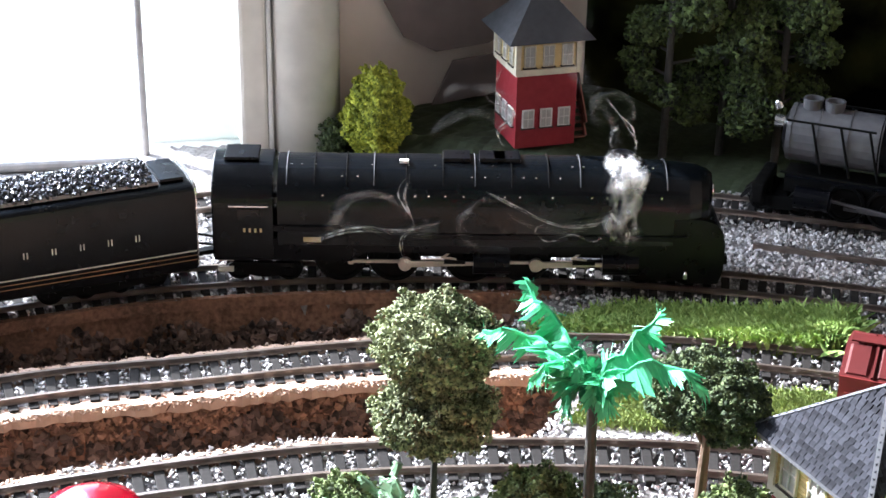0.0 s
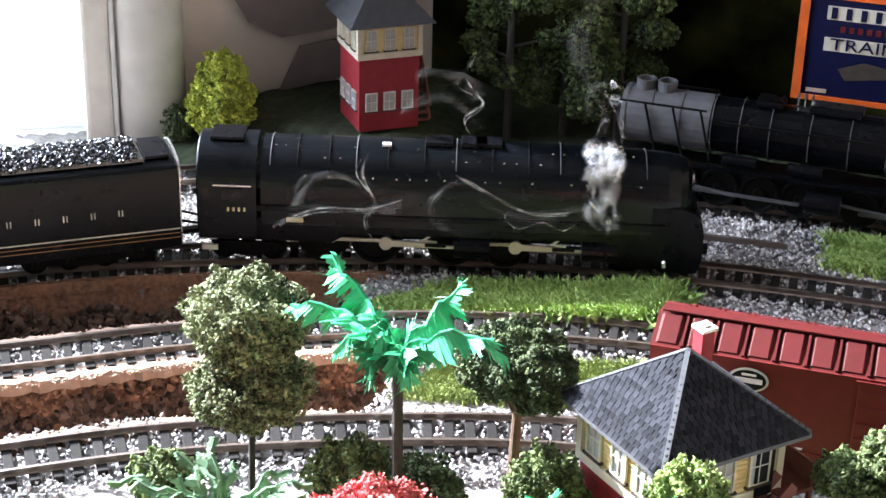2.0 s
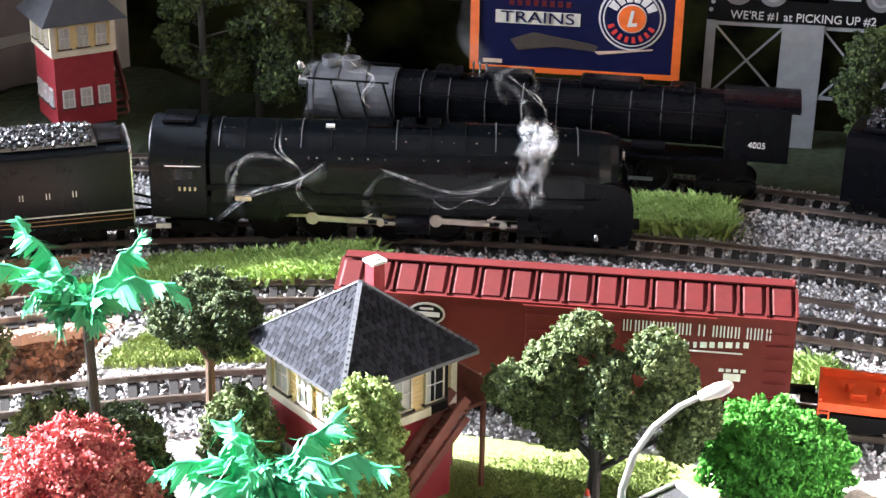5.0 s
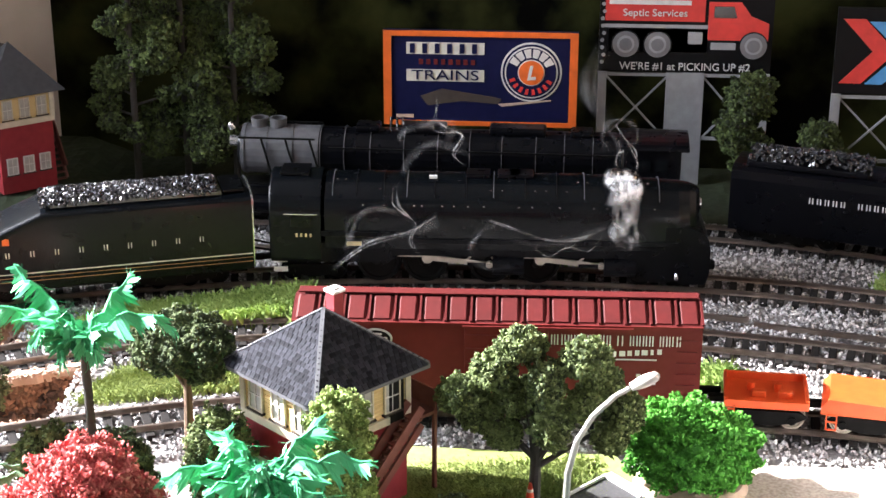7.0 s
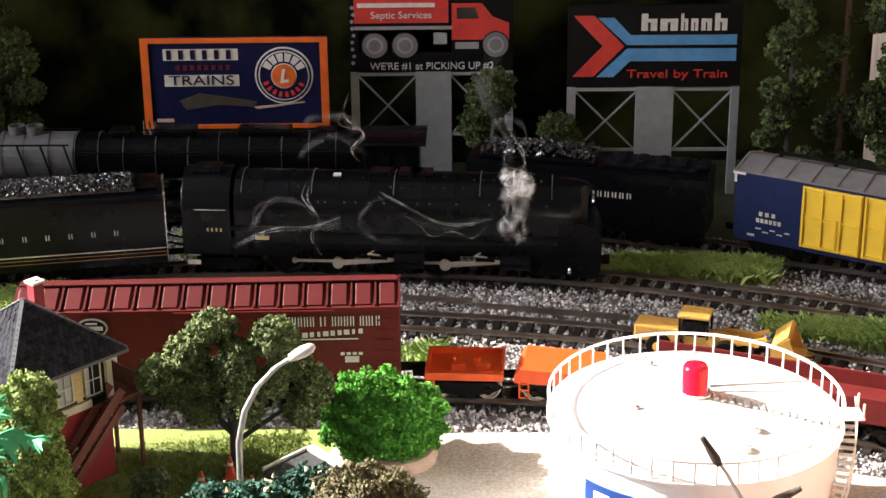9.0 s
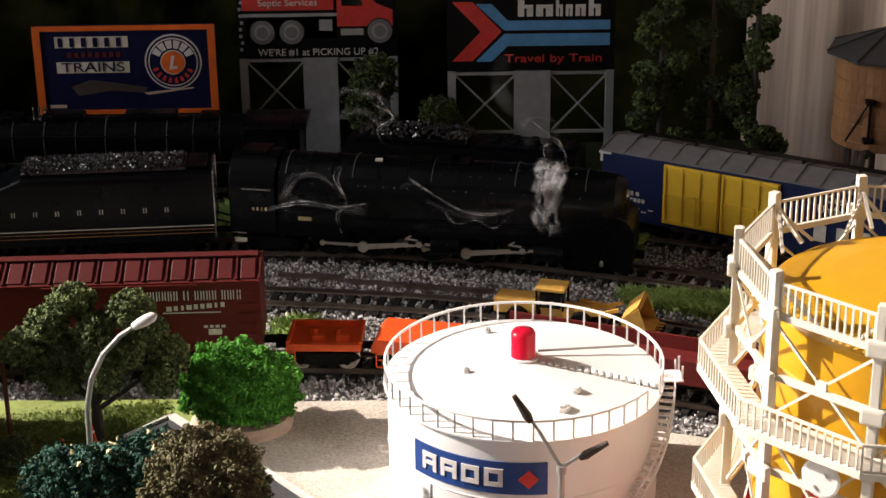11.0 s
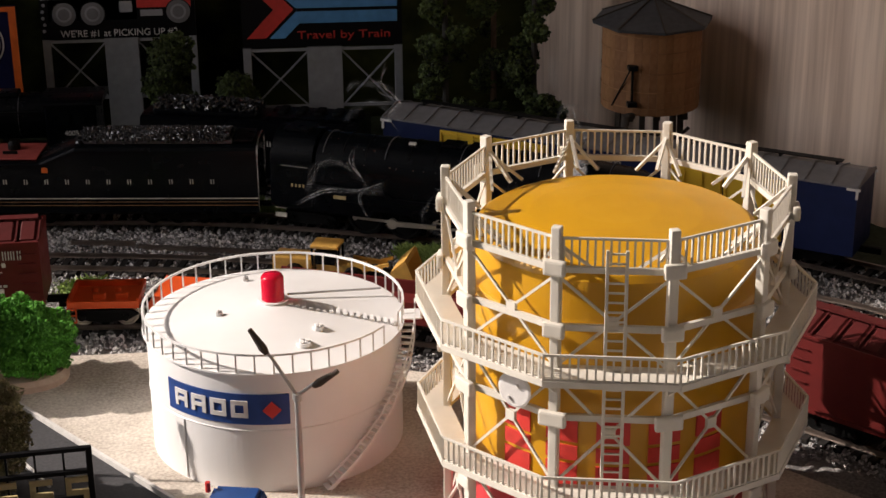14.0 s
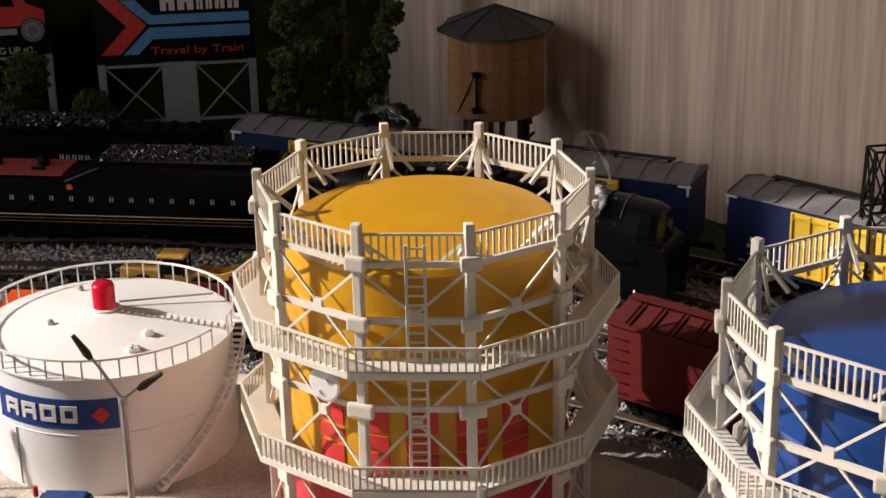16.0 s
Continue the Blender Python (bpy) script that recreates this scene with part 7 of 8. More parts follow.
def plant(name, at, blobs, material, label, category, crumb=0.0022, density=3.2e6 * 0.35, trunk=None, limbs=(), seed=1, trunk_mat="trunk", group="", flowers=None):
    """A shrub or tree: trunk, limbs and a crown of many crumbs."""
    root = thing(name, pose(*at), label, category, group)
    bm = bmesh.new()
    core(bm, blobs)
    me = bits(blob_points(blobs, density * 2.0, seed), crumb * 0.80, seed, flat=0.4)
    crown = part("crown", me, material, root)
    part("crown_heart", bm, material, crown)
    if trunk:
        pts, r = trunk
        bm = bmesh.new()
        for k, (p, q) in enumerate(zip(pts, pts[1:])):
            rod(bm, p, q, r * (1 - 0.18 * k), r * (1 - 0.18 * (k + 1)), n=9)
        part("trunk", bm, trunk_mat, root)
        for p, q, rr in limbs:
            bm = bmesh.new()
            rod(bm, p, q, rr, rr * 0.5, n=7)
            part("limb", bm, trunk_mat, root)
    if flowers:
        mt, count, size = flowers
        rng = np.random.default_rng(seed + 50)
        pts = blob_points(blobs, density, seed + 7)
        pts = pts[(pts[:, 2] > np.median(pts[:, 2]))]
        part("blossom", bits(pts[rng.choice(len(pts), count)], size, seed + 3, flat=0.6), mt, root, "small blossoms")["kind"] = "stuff"
    return root


plant("topiary_bush", (-0.160, 0.435, 0.001), [(0.000, 0, 0.0740, 0.0165, 0.016, 0.0120), (0.007, 0, 0.0700, 0.0105, 0.012, 0.0100), (0.001, 0, 0.0480, 0.0165, 0.016, 0.0108), (-0.004, 0, 0.0450, 0.0125, 0.014, 0.0090), (0.000, 0, 0.0610, 0.0115, 0.012, 0.0080)], "leaf_grey", "tall lumpy grey-green clipped bush", "bush", crumb=0.0019, density=2.4e6, trunk=([(0, 0, 0), (0.001, 0, 0.040)], 0.0013), seed=2, trunk_mat="dark_trunk")
plant("round_tree", (-0.078, 0.460, 0.001), [(-0.004, 0, 0.0590, 0.0145, 0.014, 0.0095), (0.008, 0, 0.0570, 0.0105, 0.013, 0.0110), (-0.001, 0.004, 0.0630, 0.0110, 0.010, 0.0075)], "leaf_dark", "small tree with a flat dark green crown", "tree", crumb=0.0018, density=2.4e6, trunk=([(0, 0, 0), (0.0006, 0, 0.020), (0.001, 0, 0.040), (0.001, 0, 0.055)], 0.0024), limbs=(((0.001, 0, 0.042), (0.008, 0, 0.054), 0.0011), ((0.001, 0, 0.040), (-0.007, 0, 0.054), 0.0011)), seed=3)
plant("bush", (-0.0615, 0.440, 0.001), [(0, 0, 0.022, 0.0115, 0.011, 0.0185), (0.003, 0, 0.010, 0.011, 0.010, 0.012)], "leaf_olive", "upright olive green bush beside the cabin", "bush", crumb=0.0020, density=1.9e6, seed=4)
plant("ivy_bush", (-0.0135, 0.4065, 0.001), [(0.001, 0, 0.048, 0.0105, 0.0105, 0.0185), (-0.001, 0, 0.026, 0.0125, 0.0115, 0.0190), (0.004, 0, 0.020, 0.0100, 0.010, 0.018)], "leaf_lime", "tall lime green ivy bush against the cabin", "bush", crumb=0.0021, density=2.0e6, seed=5)
plant("leafy_tree", (0.056, 0.455, 0.001), [(-0.028, 0, 0.044, 0.0084, 0.0079, 0.0066), (-0.021, 0.003, 0.035, 0.0075, 0.007, 0.0062), (-0.016, -0.003, 0.056, 0.0079, 0.0079, 0.0062), (-0.006, 0.002, 0.064, 0.0088, 0.0079, 0.0057), (0.003, -0.005, 0.05, 0.007, 0.007, 0.0097), (-0.008, 0.003, 0.042, 0.007, 0.007, 0.0062), (0.006, -0.004, 0.034, 0.007, 0.007, 0.0088), (0.018, 0, 0.06, 0.0088, 0.0079, 0.007), (0.024, 0.003, 0.049, 0.0075, 0.007, 0.007), (0.017, -0.002, 0.042, 0.0057, 0.0062, 0.0057), (0.033, 0.002, 0.038, 0.007, 0.007, 0.0075), (0.028, 0, 0.028, 0.0062, 0.0062, 0.0062), (-0.012, 0, 0.028, 0.0062, 0.0062, 0.0053)], "leaf_olive", "spreading olive green tree with a dark trunk", "tree", crumb=0.0023, density=2.0e6, trunk=([(0, 0, 0), (0.0004, 0, 0.015), (-0.001, 0, 0.030), (-0.004, 0, 0.045)], 0.0026), limbs=(((0, 0, 0.016), (0.018, 0, 0.048), 0.0016), ((0, 0, 0.018), (-0.020, 0, 0.040), 0.0015), ((0, 0, 0.014), (0.028, 0, 0.034), 0.0013)), seed=6, trunk_mat="dark_trunk")
plant("green_bush", (0.1160, 0.467, 0.001), [(0, 0, 0.0190, 0.0215, 0.0165, 0.0165), (-0.008, 0, 0.022, 0.014, 0.013, 0.0140), (0.009, 0, 0.018, 0.014, 0.013, 0.0140)], "leaf_bright", "bright green rounded bush on a tan plate", "bush", crumb=0.0022, density=2.2e6, seed=8)
bm = bmesh.new()
lathe(bm, [(0, 0.0), (0.0215, 0.0), (0.0222, 0.003), (0.0200, 0.005), (0, 0.0055)], 36)
bmesh.ops.scale(bm, vec=(1, 0.78, 1), verts=bm.verts)
ob = part("plate", bm, "tan")
ob.matrix_world = pose(0.1160, 0.4655, 0.001)
tagged(ob, "tan oval base plate under the green bush", "base plate")
plant("red_bush", (-0.0890, 0.360, 0.001), [(0, 0, 0.040, 0.0220, 0.020, 0.0240), (0.000, 0, 0.058, 0.0130, 0.013, 0.0110), (-0.009, 0, 0.028, 0.024, 0.020, 0.024), (0.010, 0, 0.032, 0.017, 0.018, 0.020)], "leaf_red", "coral red autumn bush", "bush", crumb=0.0022, density=1.7e6, seed=9)
plant("brown_bush", (0.1150, 0.352, 0.001), [(0, 0, 0.042, 0.0180, 0.016, 0.0130), (-0.003, 0, 0.024, 0.0190, 0.016, 0.0220), (0.007, 0, 0.030, 0.014, 0.014, 0.018)], "leaf_brown", "square-cut brown and green bush by the road", "bush", crumb=0.0021, density=1.8e6, seed=10)
plant("flower_bush", (0.0640, 0.362, 0.001), [(0, 0, 0.030, 0.0160, 0.014, 0.0140), (0.012, 0, 0.033, 0.012, 0.012, 0.012)], "leaf_teal", "dark teal bush with pale yellow blossoms", "bush", crumb=0.0024, density=1.2e6, trunk=([(0, 0, 0), (0.001, 0, 0.02)], 0.002), seed=11, flowers=("flower_yellow", 70, 0.0030))
plant("flower_bush", (0.0930, 0.366, 0.001), [(0, 0, 0.034, 0.0130, 0.013, 0.0130)], "leaf_teal", "dark teal bush with pale yellow and red blossoms", "bush", crumb=0.0024, density=1.2e6, trunk=([(0, 0, 0), (0.001, 0, 0.022)], 0.002), seed=12, flowers=("flower_yellow", 40, 0.0034))
plant("flower_bush", (-0.0600, 0.338, 0.001), [(0, 0, 0.020, 0.0160, 0.014, 0.0140)], "leaf_teal", "low dark bush with yellow blossoms near the palm", "bush", crumb=0.0024, density=1.3e6, seed=13, flowers=("flower_yellow", 60, 0.0042))
plant("shrub", (0.0250, 0.428, 0.001), [(0, 0, 0.008, 0.0060, 0.005, 0.0070), (0.004, 0, 0.012, 0.004, 0.004, 0.004)], "leaf_dark", "small dark shrub on the lawn", "bush", crumb=0.0020, density=1.7e6, seed=14)
for k, (x, y, z, r, mt) in enumerate(((-0.180, 0.412, 0.022, 0.010, "leaf_olive"), (-0.120, 0.425, 0.028, 0.013, "leaf_olive"), (-0.098, 0.428, 0.026, 0.012, "leaf_dark"), (-0.104, 0.402, 0.018, 0.014, "leaf_grey"), (-0.090, 0.412, 0.012, 0.012, "leaf_dark"))):
    plant("low_bush", (x, y, 0.001), [(0, 0, z, r, r * 0.9, r * 0.85), (0.004, 0, z * 0.5, r * 0.95, r * 0.85, z * 0.6)], mt, "low rounded bush in the front planting", "bush", crumb=0.0021, density=1.7e6, seed=20 + k, group="front planting")
plant("yellow_tree", (-0.3100, 0.742, -0.001), [(-0.004, 0, 0.0190, 0.0150, 0.014, 0.0190), (-0.003, 0, 0.0330, 0.0110, 0.011, 0.0130)], "leaf_yellow", "bright yellow-green cone-shaped tree", "tree", crumb=0.0026, density=1.5e6, trunk=([(0, 0, 0), (0, 0, 0.012)], 0.002), seed=15)
plant("bush", (-0.3360, 0.735, -0.001), [(0, 0, 0.010, 0.008, 0.008, 0.010)], "leaf_dark", "small dark bush beside the column", "bush", seed=16)


def back_tree(at, height, seed, label, lean=0.0, spread=0.024, n=17, bark="dark_trunk"):
    """A ragged background conifer: thin trunk, side limbs, clumps of needles."""
    rng = random.Random(seed)
    blobs, limbs = [], []
    for k in range(n):
        z = height * (0.18 + 0.78 * k / n)
        w = spread * (1.0 - 0.55 * k / n) * rng.uniform(0.6, 1.1)
        a = rng.uniform(0, 6.28)
        dx, dy = w * math.cos(a), w * 0.6 * math.sin(a)
        s = (0.0040 + 0.16 * spread) * rng.uniform(0.6, 1.3)
        blobs.append((dx, dy, z, s * 1.25, s, s * 0.85))
        limbs.append(((0, 0, z - 0.005), (dx * 1.1, dy * 1.1, z), 0.0009))
    return plant("conifer", at, blobs, "leaf_back", label, "tree", crumb=0.0036, density=5.0e5, trunk=([(0, 0, 0), (0, 0, height * 0.5), (lean, 0, height)], 0.0022), limbs=limbs, seed=seed, trunk_mat=bark, group="background trees")


back_tree((-0.1780, 0.800, -0.001), 0.135, 31, "ragged dark green conifer behind the trains")
back_tree((-0.1520, 0.815, -0.001), 0.140, 32, "ragged dark green conifer with a bare trunk")
back_tree((-0.1230, 0.815, -0.001), 0.135, 33, "ragged dark green conifer behind the trains")
back_tree((0.3380, 0.770, -0.001), 0.145, 34, "ragged mid green conifer beside the chevron billboard", spread=0.014, n=15)
back_tree((0.3690, 0.778, -0.001), 0.150, 35, "thin conifer with a bare grey-brown trunk", spread=0.013, n=7, bark="trunk")
back_tree((0.3930, 0.768, -0.001), 0.145, 36, "ragged mid green conifer by the water tower", spread=0.013, n=15)
plant("bush", (0.1690, 0.795, -0.001), [(0, 0, 0.0630, 0.0125, 0.010, 0.0130), (-0.006, 0, 0.0440, 0.0110, 0.010, 0.0130), (0.003, 0, 0.026, 0.010, 0.010, 0.016)], "leaf_back", "green bush in front of the lorry billboard", "bush", crumb=0.0028, density=1.0e6, trunk=([(0, 0, 0), (0, 0, 0.03)], 0.0018), seed=37)
plant("bush", (0.2070, 0.790, -0.001), [(0, 0, 0.0430, 0.0100, 0.009, 0.0085), (0.006, 0, 0.026, 0.010, 0.010, 0.014)], "leaf_back", "small green bush beside the grey stand", "bush", crumb=0.0028, density=1.0e6, seed=38)


def frond(bm, c, tip, lift, seed, width=0.010):
    """A curved palm frond: folded blade with a torn, toothed edge and loose leaflets."""
    rng = random.Random(seed)
    c, tip = Vector(c), Vector(tip)
    side = Vector((-(tip - c).y, (tip - c).x, 0))
    side = side.normalized() if side.length > 1e-6 else Vector((0, 1, 0))
    mid = (c + tip) / 2 + Vector((0, 0, lift))

    def spine(t):
        return c * (1 - t) ** 2 + mid * 2 * t * (1 - t) + tip * t * t

    n = 60
    pts = [spine(k / n) + side * 0.0012 * math.sin(k * 0.23 + seed) + Vector((0, 0, 0.0012 * math.sin(k * 0.31 + 2 * seed))) for k in range(n + 1)]
    mids = [bm.verts.new(p) for p in pts]
    for s in (-1, 1):
        edge = []
        for k, p in enumerate(pts):
            t = k / n
            d = (pts[min(k + 1, n)] - pts[max(k - 1, 0)]).normalized()
            w = width * (0.25 + 0.75 * math.sin(math.pi * min(1, t * 0.85 + 0.12))) * (0.85 + 0.25 * math.sin(k * 0.7 + seed + s)) * (rng.uniform(0.95, 1.10) if k % 2 else rng.uniform(0.62, 0.78))
            out = side * s * rng.uniform(0.42, 0.55) + d * rng.uniform(0.55, 0.75) + Vector((0, 0, -0.70 - 0.40 * math.sin(t * 7 + seed)))
            edge.append(bm.verts.new(p + out.normalized() * w))
        for k in range(n):
            if rng.random() < 0.93:
                bm.faces.new((mids[k], mids[k + 1], edge[k + 1], edge[k]))
        for k in range(2, n, 3):
            p, w = pts[k], width * rng.uniform(0.4, 0.9)
            out = (side * s * rng.uniform(0.2, 0.9) + Vector((rng.uniform(-0.4, 0.4), rng.uniform(-0.4, 0.4), rng.uniform(-1.0, 0.2)))).normalized() * w
            v = [bm.verts.new(q) for q in (p, p + side * 0.0004 + out * 0.5, p + out)]
            bm.faces.new(v)
    for a, b in zip(pts[::6], pts[6::6]):
        bar(bm, a, b, 0.0009, 0.0009)


def palm(at, top, tips, label, width=0.010):
    root = thing("palm_tree", pose(*at), label, "palm tree", "palms")
    bm = bmesh.new()
    rod(bm, (0, 0, 0), (0.0005, 0, top * 0.5), 0.0021, 0.0018, n=10)
    rod(bm, (0.0005, 0, top * 0.5), (0, 0, top), 0.0018, 0.0016, n=10)
    for d in (-1, 1):
        rod(bm, (0, 0, top - 0.004), (d * 0.004, 0, top + 0.001), 0.0007, n=6)
    part("trunk", bm, "dark_trunk", root)
    rng = random.Random(len(tips))
    curls = []
    for k in range(9):
        a = 0.7 * k + rng.uniform(-0.3, 0.3)
        curls.append(((0.013 * math.cos(a), 0.012 * math.sin(a), top + rng.uniform(-0.002, 0.014)), rng.uniform(0.004, 0.010)))
    for k, (tip, lift) in enumerate(list(tips) + curls):
        bm = bmesh.new()
        frond(bm, (0, 0, top + 0.003), tip, lift, k + 3, width if k < len(tips) else width * 0.55)
        part("frond", bm, "palm", root, "emerald green drooping frond")


palm((-0.1030, 0.417, 0.001), 0.0760, [((-0.037, 0.006, 0.0865), 0.012), ((-0.028, 0.016, 0.0990), 0.007), ((0.0165, 0.012, 0.1000), 0.005), ((0.033, 0.0, 0.0850), 0.016), ((-0.005, -0.013, 0.0760), 0.014), ((0.007, -0.012, 0.0770), 0.014), ((-0.016, -0.010, 0.0830), 0.014), ((0.012, 0.014, 0.078), 0.014), ((-0.012, 0.010, 0.0780), 0.016)], "emerald green plastic palm with a dark trunk", 0.0105)
palm((-0.0300, 0.360, 0.001), 0.0560, [((-0.034, 0.0, 0.0580), 0.010), ((0.034, 0.004, 0.0640), 0.010), ((-0.018, 0.016, 0.0660), 0.008), ((0.018, 0.016, 0.0720), 0.006), ((0.004, -0.02, 0.0520), 0.010), ((-0.022, -0.014, 0.0540), 0.010), ((0.024, -0.012, 0.0540), 0.010)], "smaller emerald green palm on the lawn", 0.012)
# feathery spray in the front planting
root = thing("fern_spray", pose(-0.156, 0.404, 0.001), "feathery blue-green fern spray in the front planting", "fern")
for k in range(26):
    a = 2 * math.pi * k / 26 * 3
    bm = bmesh.new()
    frond(bm, (0, 0, 0.010), ((0.024 + 0.0006 * k) * math.cos(a), 0.020 * math.sin(a), 0.022 + 0.012 * math.sin(k * 2.3)), 0.016, 60 + k, 0.0046)
    part("frond", bm, "fern", root)


# ---- small things ----
def street_lamp_curved():
    root = thing("street_lamp", pose(0.0665, 0.3875, 0.001), "silver street lamp with a curved arm", "street lamp")
    pts = [(0, 0, 0), (0.0003, 0, 0.030), (0.0008, 0, 0.050), (0.0035, 0, 0.0620), (0.0085, 0, 0.0715), (0.0155, 0, 0.0790), (0.0200, 0, 0.0820)]
    bm = bmesh.new()
    for k, (p, q) in enumerate(zip(pts, pts[1:])):
        rod(bm, p, q, 0.00125 - 0.00008 * k, n=12)
    part("pole", bm, "galv", root)
    bm = bmesh.new()
    lathe(bm, [(0, -0.003), (0.0014, -0.0028), (0.0019, 0.0), (0.0022, 0.003), (0.0017, 0.0060), (0.0008, 0.0072), (0, 0.0074)], 20)
    head = part("lamp_head", bm, "white_ink", root, "white rounded lamp head", smooth=True)
    head.matrix_basis = pose(0.0230, 0, 0.0838, 0, 62, 0)


street_lamp_curved()
root = thing("street_lamp", pose(0.2415, 0.332, 0.001), "thin silver street lamp with two arms", "street lamp")
bm = bmesh.new()
rod(bm, (0, 0, 0), (0, 0, 0.0500), 0.0014, 0.0011, n=12)
rod(bm, (0, 0, 0.0485), (0, 0, 0.0515), 0.0017, n=12)
part("pole", bm, "galv", root)
for tip in ((-0.0160, 0.003, 0.0765), (0.0148, -0.002, 0.0605)):
    bm = bmesh.new()
    a = Vector((0, 0, 0.0505))
    b = Vector(tip)
    c = a.lerp(b, 0.5) + Vector((0, 0, 0.001))
    rod(bm, a, c, 0.0007, n=8)
    rod(bm, c, b, 0.0006, n=8)
    arm = part("arm", bm, "galv", root)
    bm = bmesh.new()
    d = (b - a).normalized()
    rod(bm, b - d * 0.0105, b - d * 0.0080, 0.0010, 0.0017, n=12)
    rod(bm, b - d * 0.0080, b + d * 0.0010, 0.0017, 0.0009, n=12)
    part("lamp_head", bm, "dark_wood", arm, "dark slim lamp head")
for x, y in ((0.0445, 0.4380), (0.0545, 0.4500), (0.0650, 0.4340)):
    root = thing("traffic_cone", pose(x, y, 0.001), "small orange traffic cone with white bands", "traffic cone", "cones on the road")
    bm = bmesh.new()
    box(bm, (0, 0, 0.0005), (0.0056, 0.0056, 0.0010))
    lathe(bm, [(0.0022, 0.001), (0.0014, 0.0055), (0.0006, 0.0100), (0, 0.0100)], 14)
    part("cone", bm, "cone", root)
    for z in (0.0035, 0.0065):
        bm = bmesh.new()
        lathe(bm, [(0.0020 - 0.17 * (z - 0.001) * 0.85, z), (0.0021 - 0.17 * (z - 0.001) * 0.85, z), (0.0019 - 0.17 * (z - 0.001) * 0.85, z + 0.0012), (0.0018 - 0.17 * (z - 0.001) * 0.85, z + 0.0012)], 14)
        part("band", bm, "white_ink", root)
bm = bmesh.new()
box(bm, (0, 0, 0.0015), (0.060, 0.0125, 0.003), bevel=0.0005)
ob = part("pavement_slab", bm, "line_white")
ob.matrix_world = pose(-0.041, 0.428, 0.001, 0, 0, -46)
tagged(ob, "white paving strip across the lawn", "paving", kind="structure")
# toy car, red car, dark sign board by the road
root = thing("toy_car", pose(0.2180, 0.3100, 0.001, 0, 0, -12), "dark blue boxy toy car", "car")
bm = bmesh.new()
box(bm, (0, 0, 0.0085), (0.036, 0.018, 0.009), bevel=0.0018)
part("body", bm, "car_blue", root)
bm = bmesh.new()
prism(bm, [(-0.014, 0.0125), (0.012, 0.0125), (0.008, 0.0215), (-0.010, 0.0215)], "y", -0.0080, 0.0080)
bmesh.ops.bevel(bm, geom=bm.edges[:], offset=0.0012, segments=2, affect="EDGES")
part("cabin", bm, "car_blue", root)
for x in (-0.011, 0.011):
    for y in (-0.0085, 0.0085):
        bm = bmesh.new()
        rod(bm, (x, y - 0.0016, 0.0036), (x, y + 0.0016, 0.0036), 0.0036, n=16)
        part("wheel", bm, "gear", root)
bm = bmesh.new()
rod(bm, (-0.012, 0.004, 0.0205), (-0.012, 0.004, 0.0245), 0.0010, n=10)
part("beacon", bm, "sign_red", root, "tiny red beacon")
root = thing("toy_car", pose(0.2460, 0.2950, 0.001, 0, 0, 20), "small red toy car", "car")
bm = bmesh.new()
box(bm, (0, 0, 0.0075), (0.030, 0.015, 0.007), bevel=0.0016)
prism(bm, [(-0.011, 0.0105), (0.009, 0.0105), (0.005, 0.0175), (-0.007, 0.0175)], "y", -0.0065, 0.0065)
part("body", bm, "sign_red", root)
for x in (-0.009, 0.009):
    for y in (-0.0072, 0.0072):
        bm = bmesh.new()
        rod(bm, (x, y - 0.0014, 0.0034), (x, y + 0.0014, 0.0034), 0.0034, n=16)
        part("wheel", bm, "gear", root)
root = thing("sign_board", pose(0.1500, 0.3000, 0.001, 0, 0, 6), "black lattice sign board with yellow letter marks", "sign")
bm = bmesh.new()
for x in (-0.022, 0.0170):
    bar(bm, (x, 0, 0), (x, 0, 0.049), 0.0022, 0.0022)
for z in (0.018, 0.030, 0.040, 0.049):
    bar(bm, (-0.023, 0, z), (0.018, 0, z), 0.0020, 0.0014)
for x in (-0.012, -0.002, 0.008):
    bar(bm, (x, 0.0008, 0.018), (x, 0.0008, 0.049), 0.0008, 0.0008)
part("frame", bm, "sign_black", root)
for k in range(3):
    x = -0.017 + 0.0125 * k
    bm = bmesh.new()
    for c, s in (((x + 0.004, -0.0014, 0.0375), (0.008, 0.001, 0.002)), ((x + 0.004, -0.0014, 0.0325), (0.008, 0.001, 0.002)), ((x + 0.004, -0.0014, 0.0275), (0.008, 0.001, 0.002)), ((x + 0.001, -0.0014, 0.0350), (0.002, 0.001, 0.005)), ((x + 0.007, -0.0014, 0.0300), (0.002, 0.001, 0.005))):
        box(bm, c, s)
    part("letter_mark", bm, "gold", root, "yellow letter mark")
bm = bmesh.new()
bar(bm, (0.142, 0.360, 0.0031), (0.122, 0.392, 0.0031), 0.0010, 0.0012)
tagged(part("road_line", bm, "line_white"), "thin white road line", "road marking", kind="structure")
# red dome near the window side
root = thing("red_dome", pose(-0.2190, 0.330, 0.001), "glossy red dome among the front planting", "dome")
bm = bmesh.new()
lathe(bm, [(0, 0), (0.0035, 0), (0.0035, 0.044), (0.0180, 0.047), (0.0175, 0.053), (0.0135, 0.060), (0.0070, 0.0640), (0, 0.0650)], 36)
part("shell", bm, "beacon", root, smooth=True)
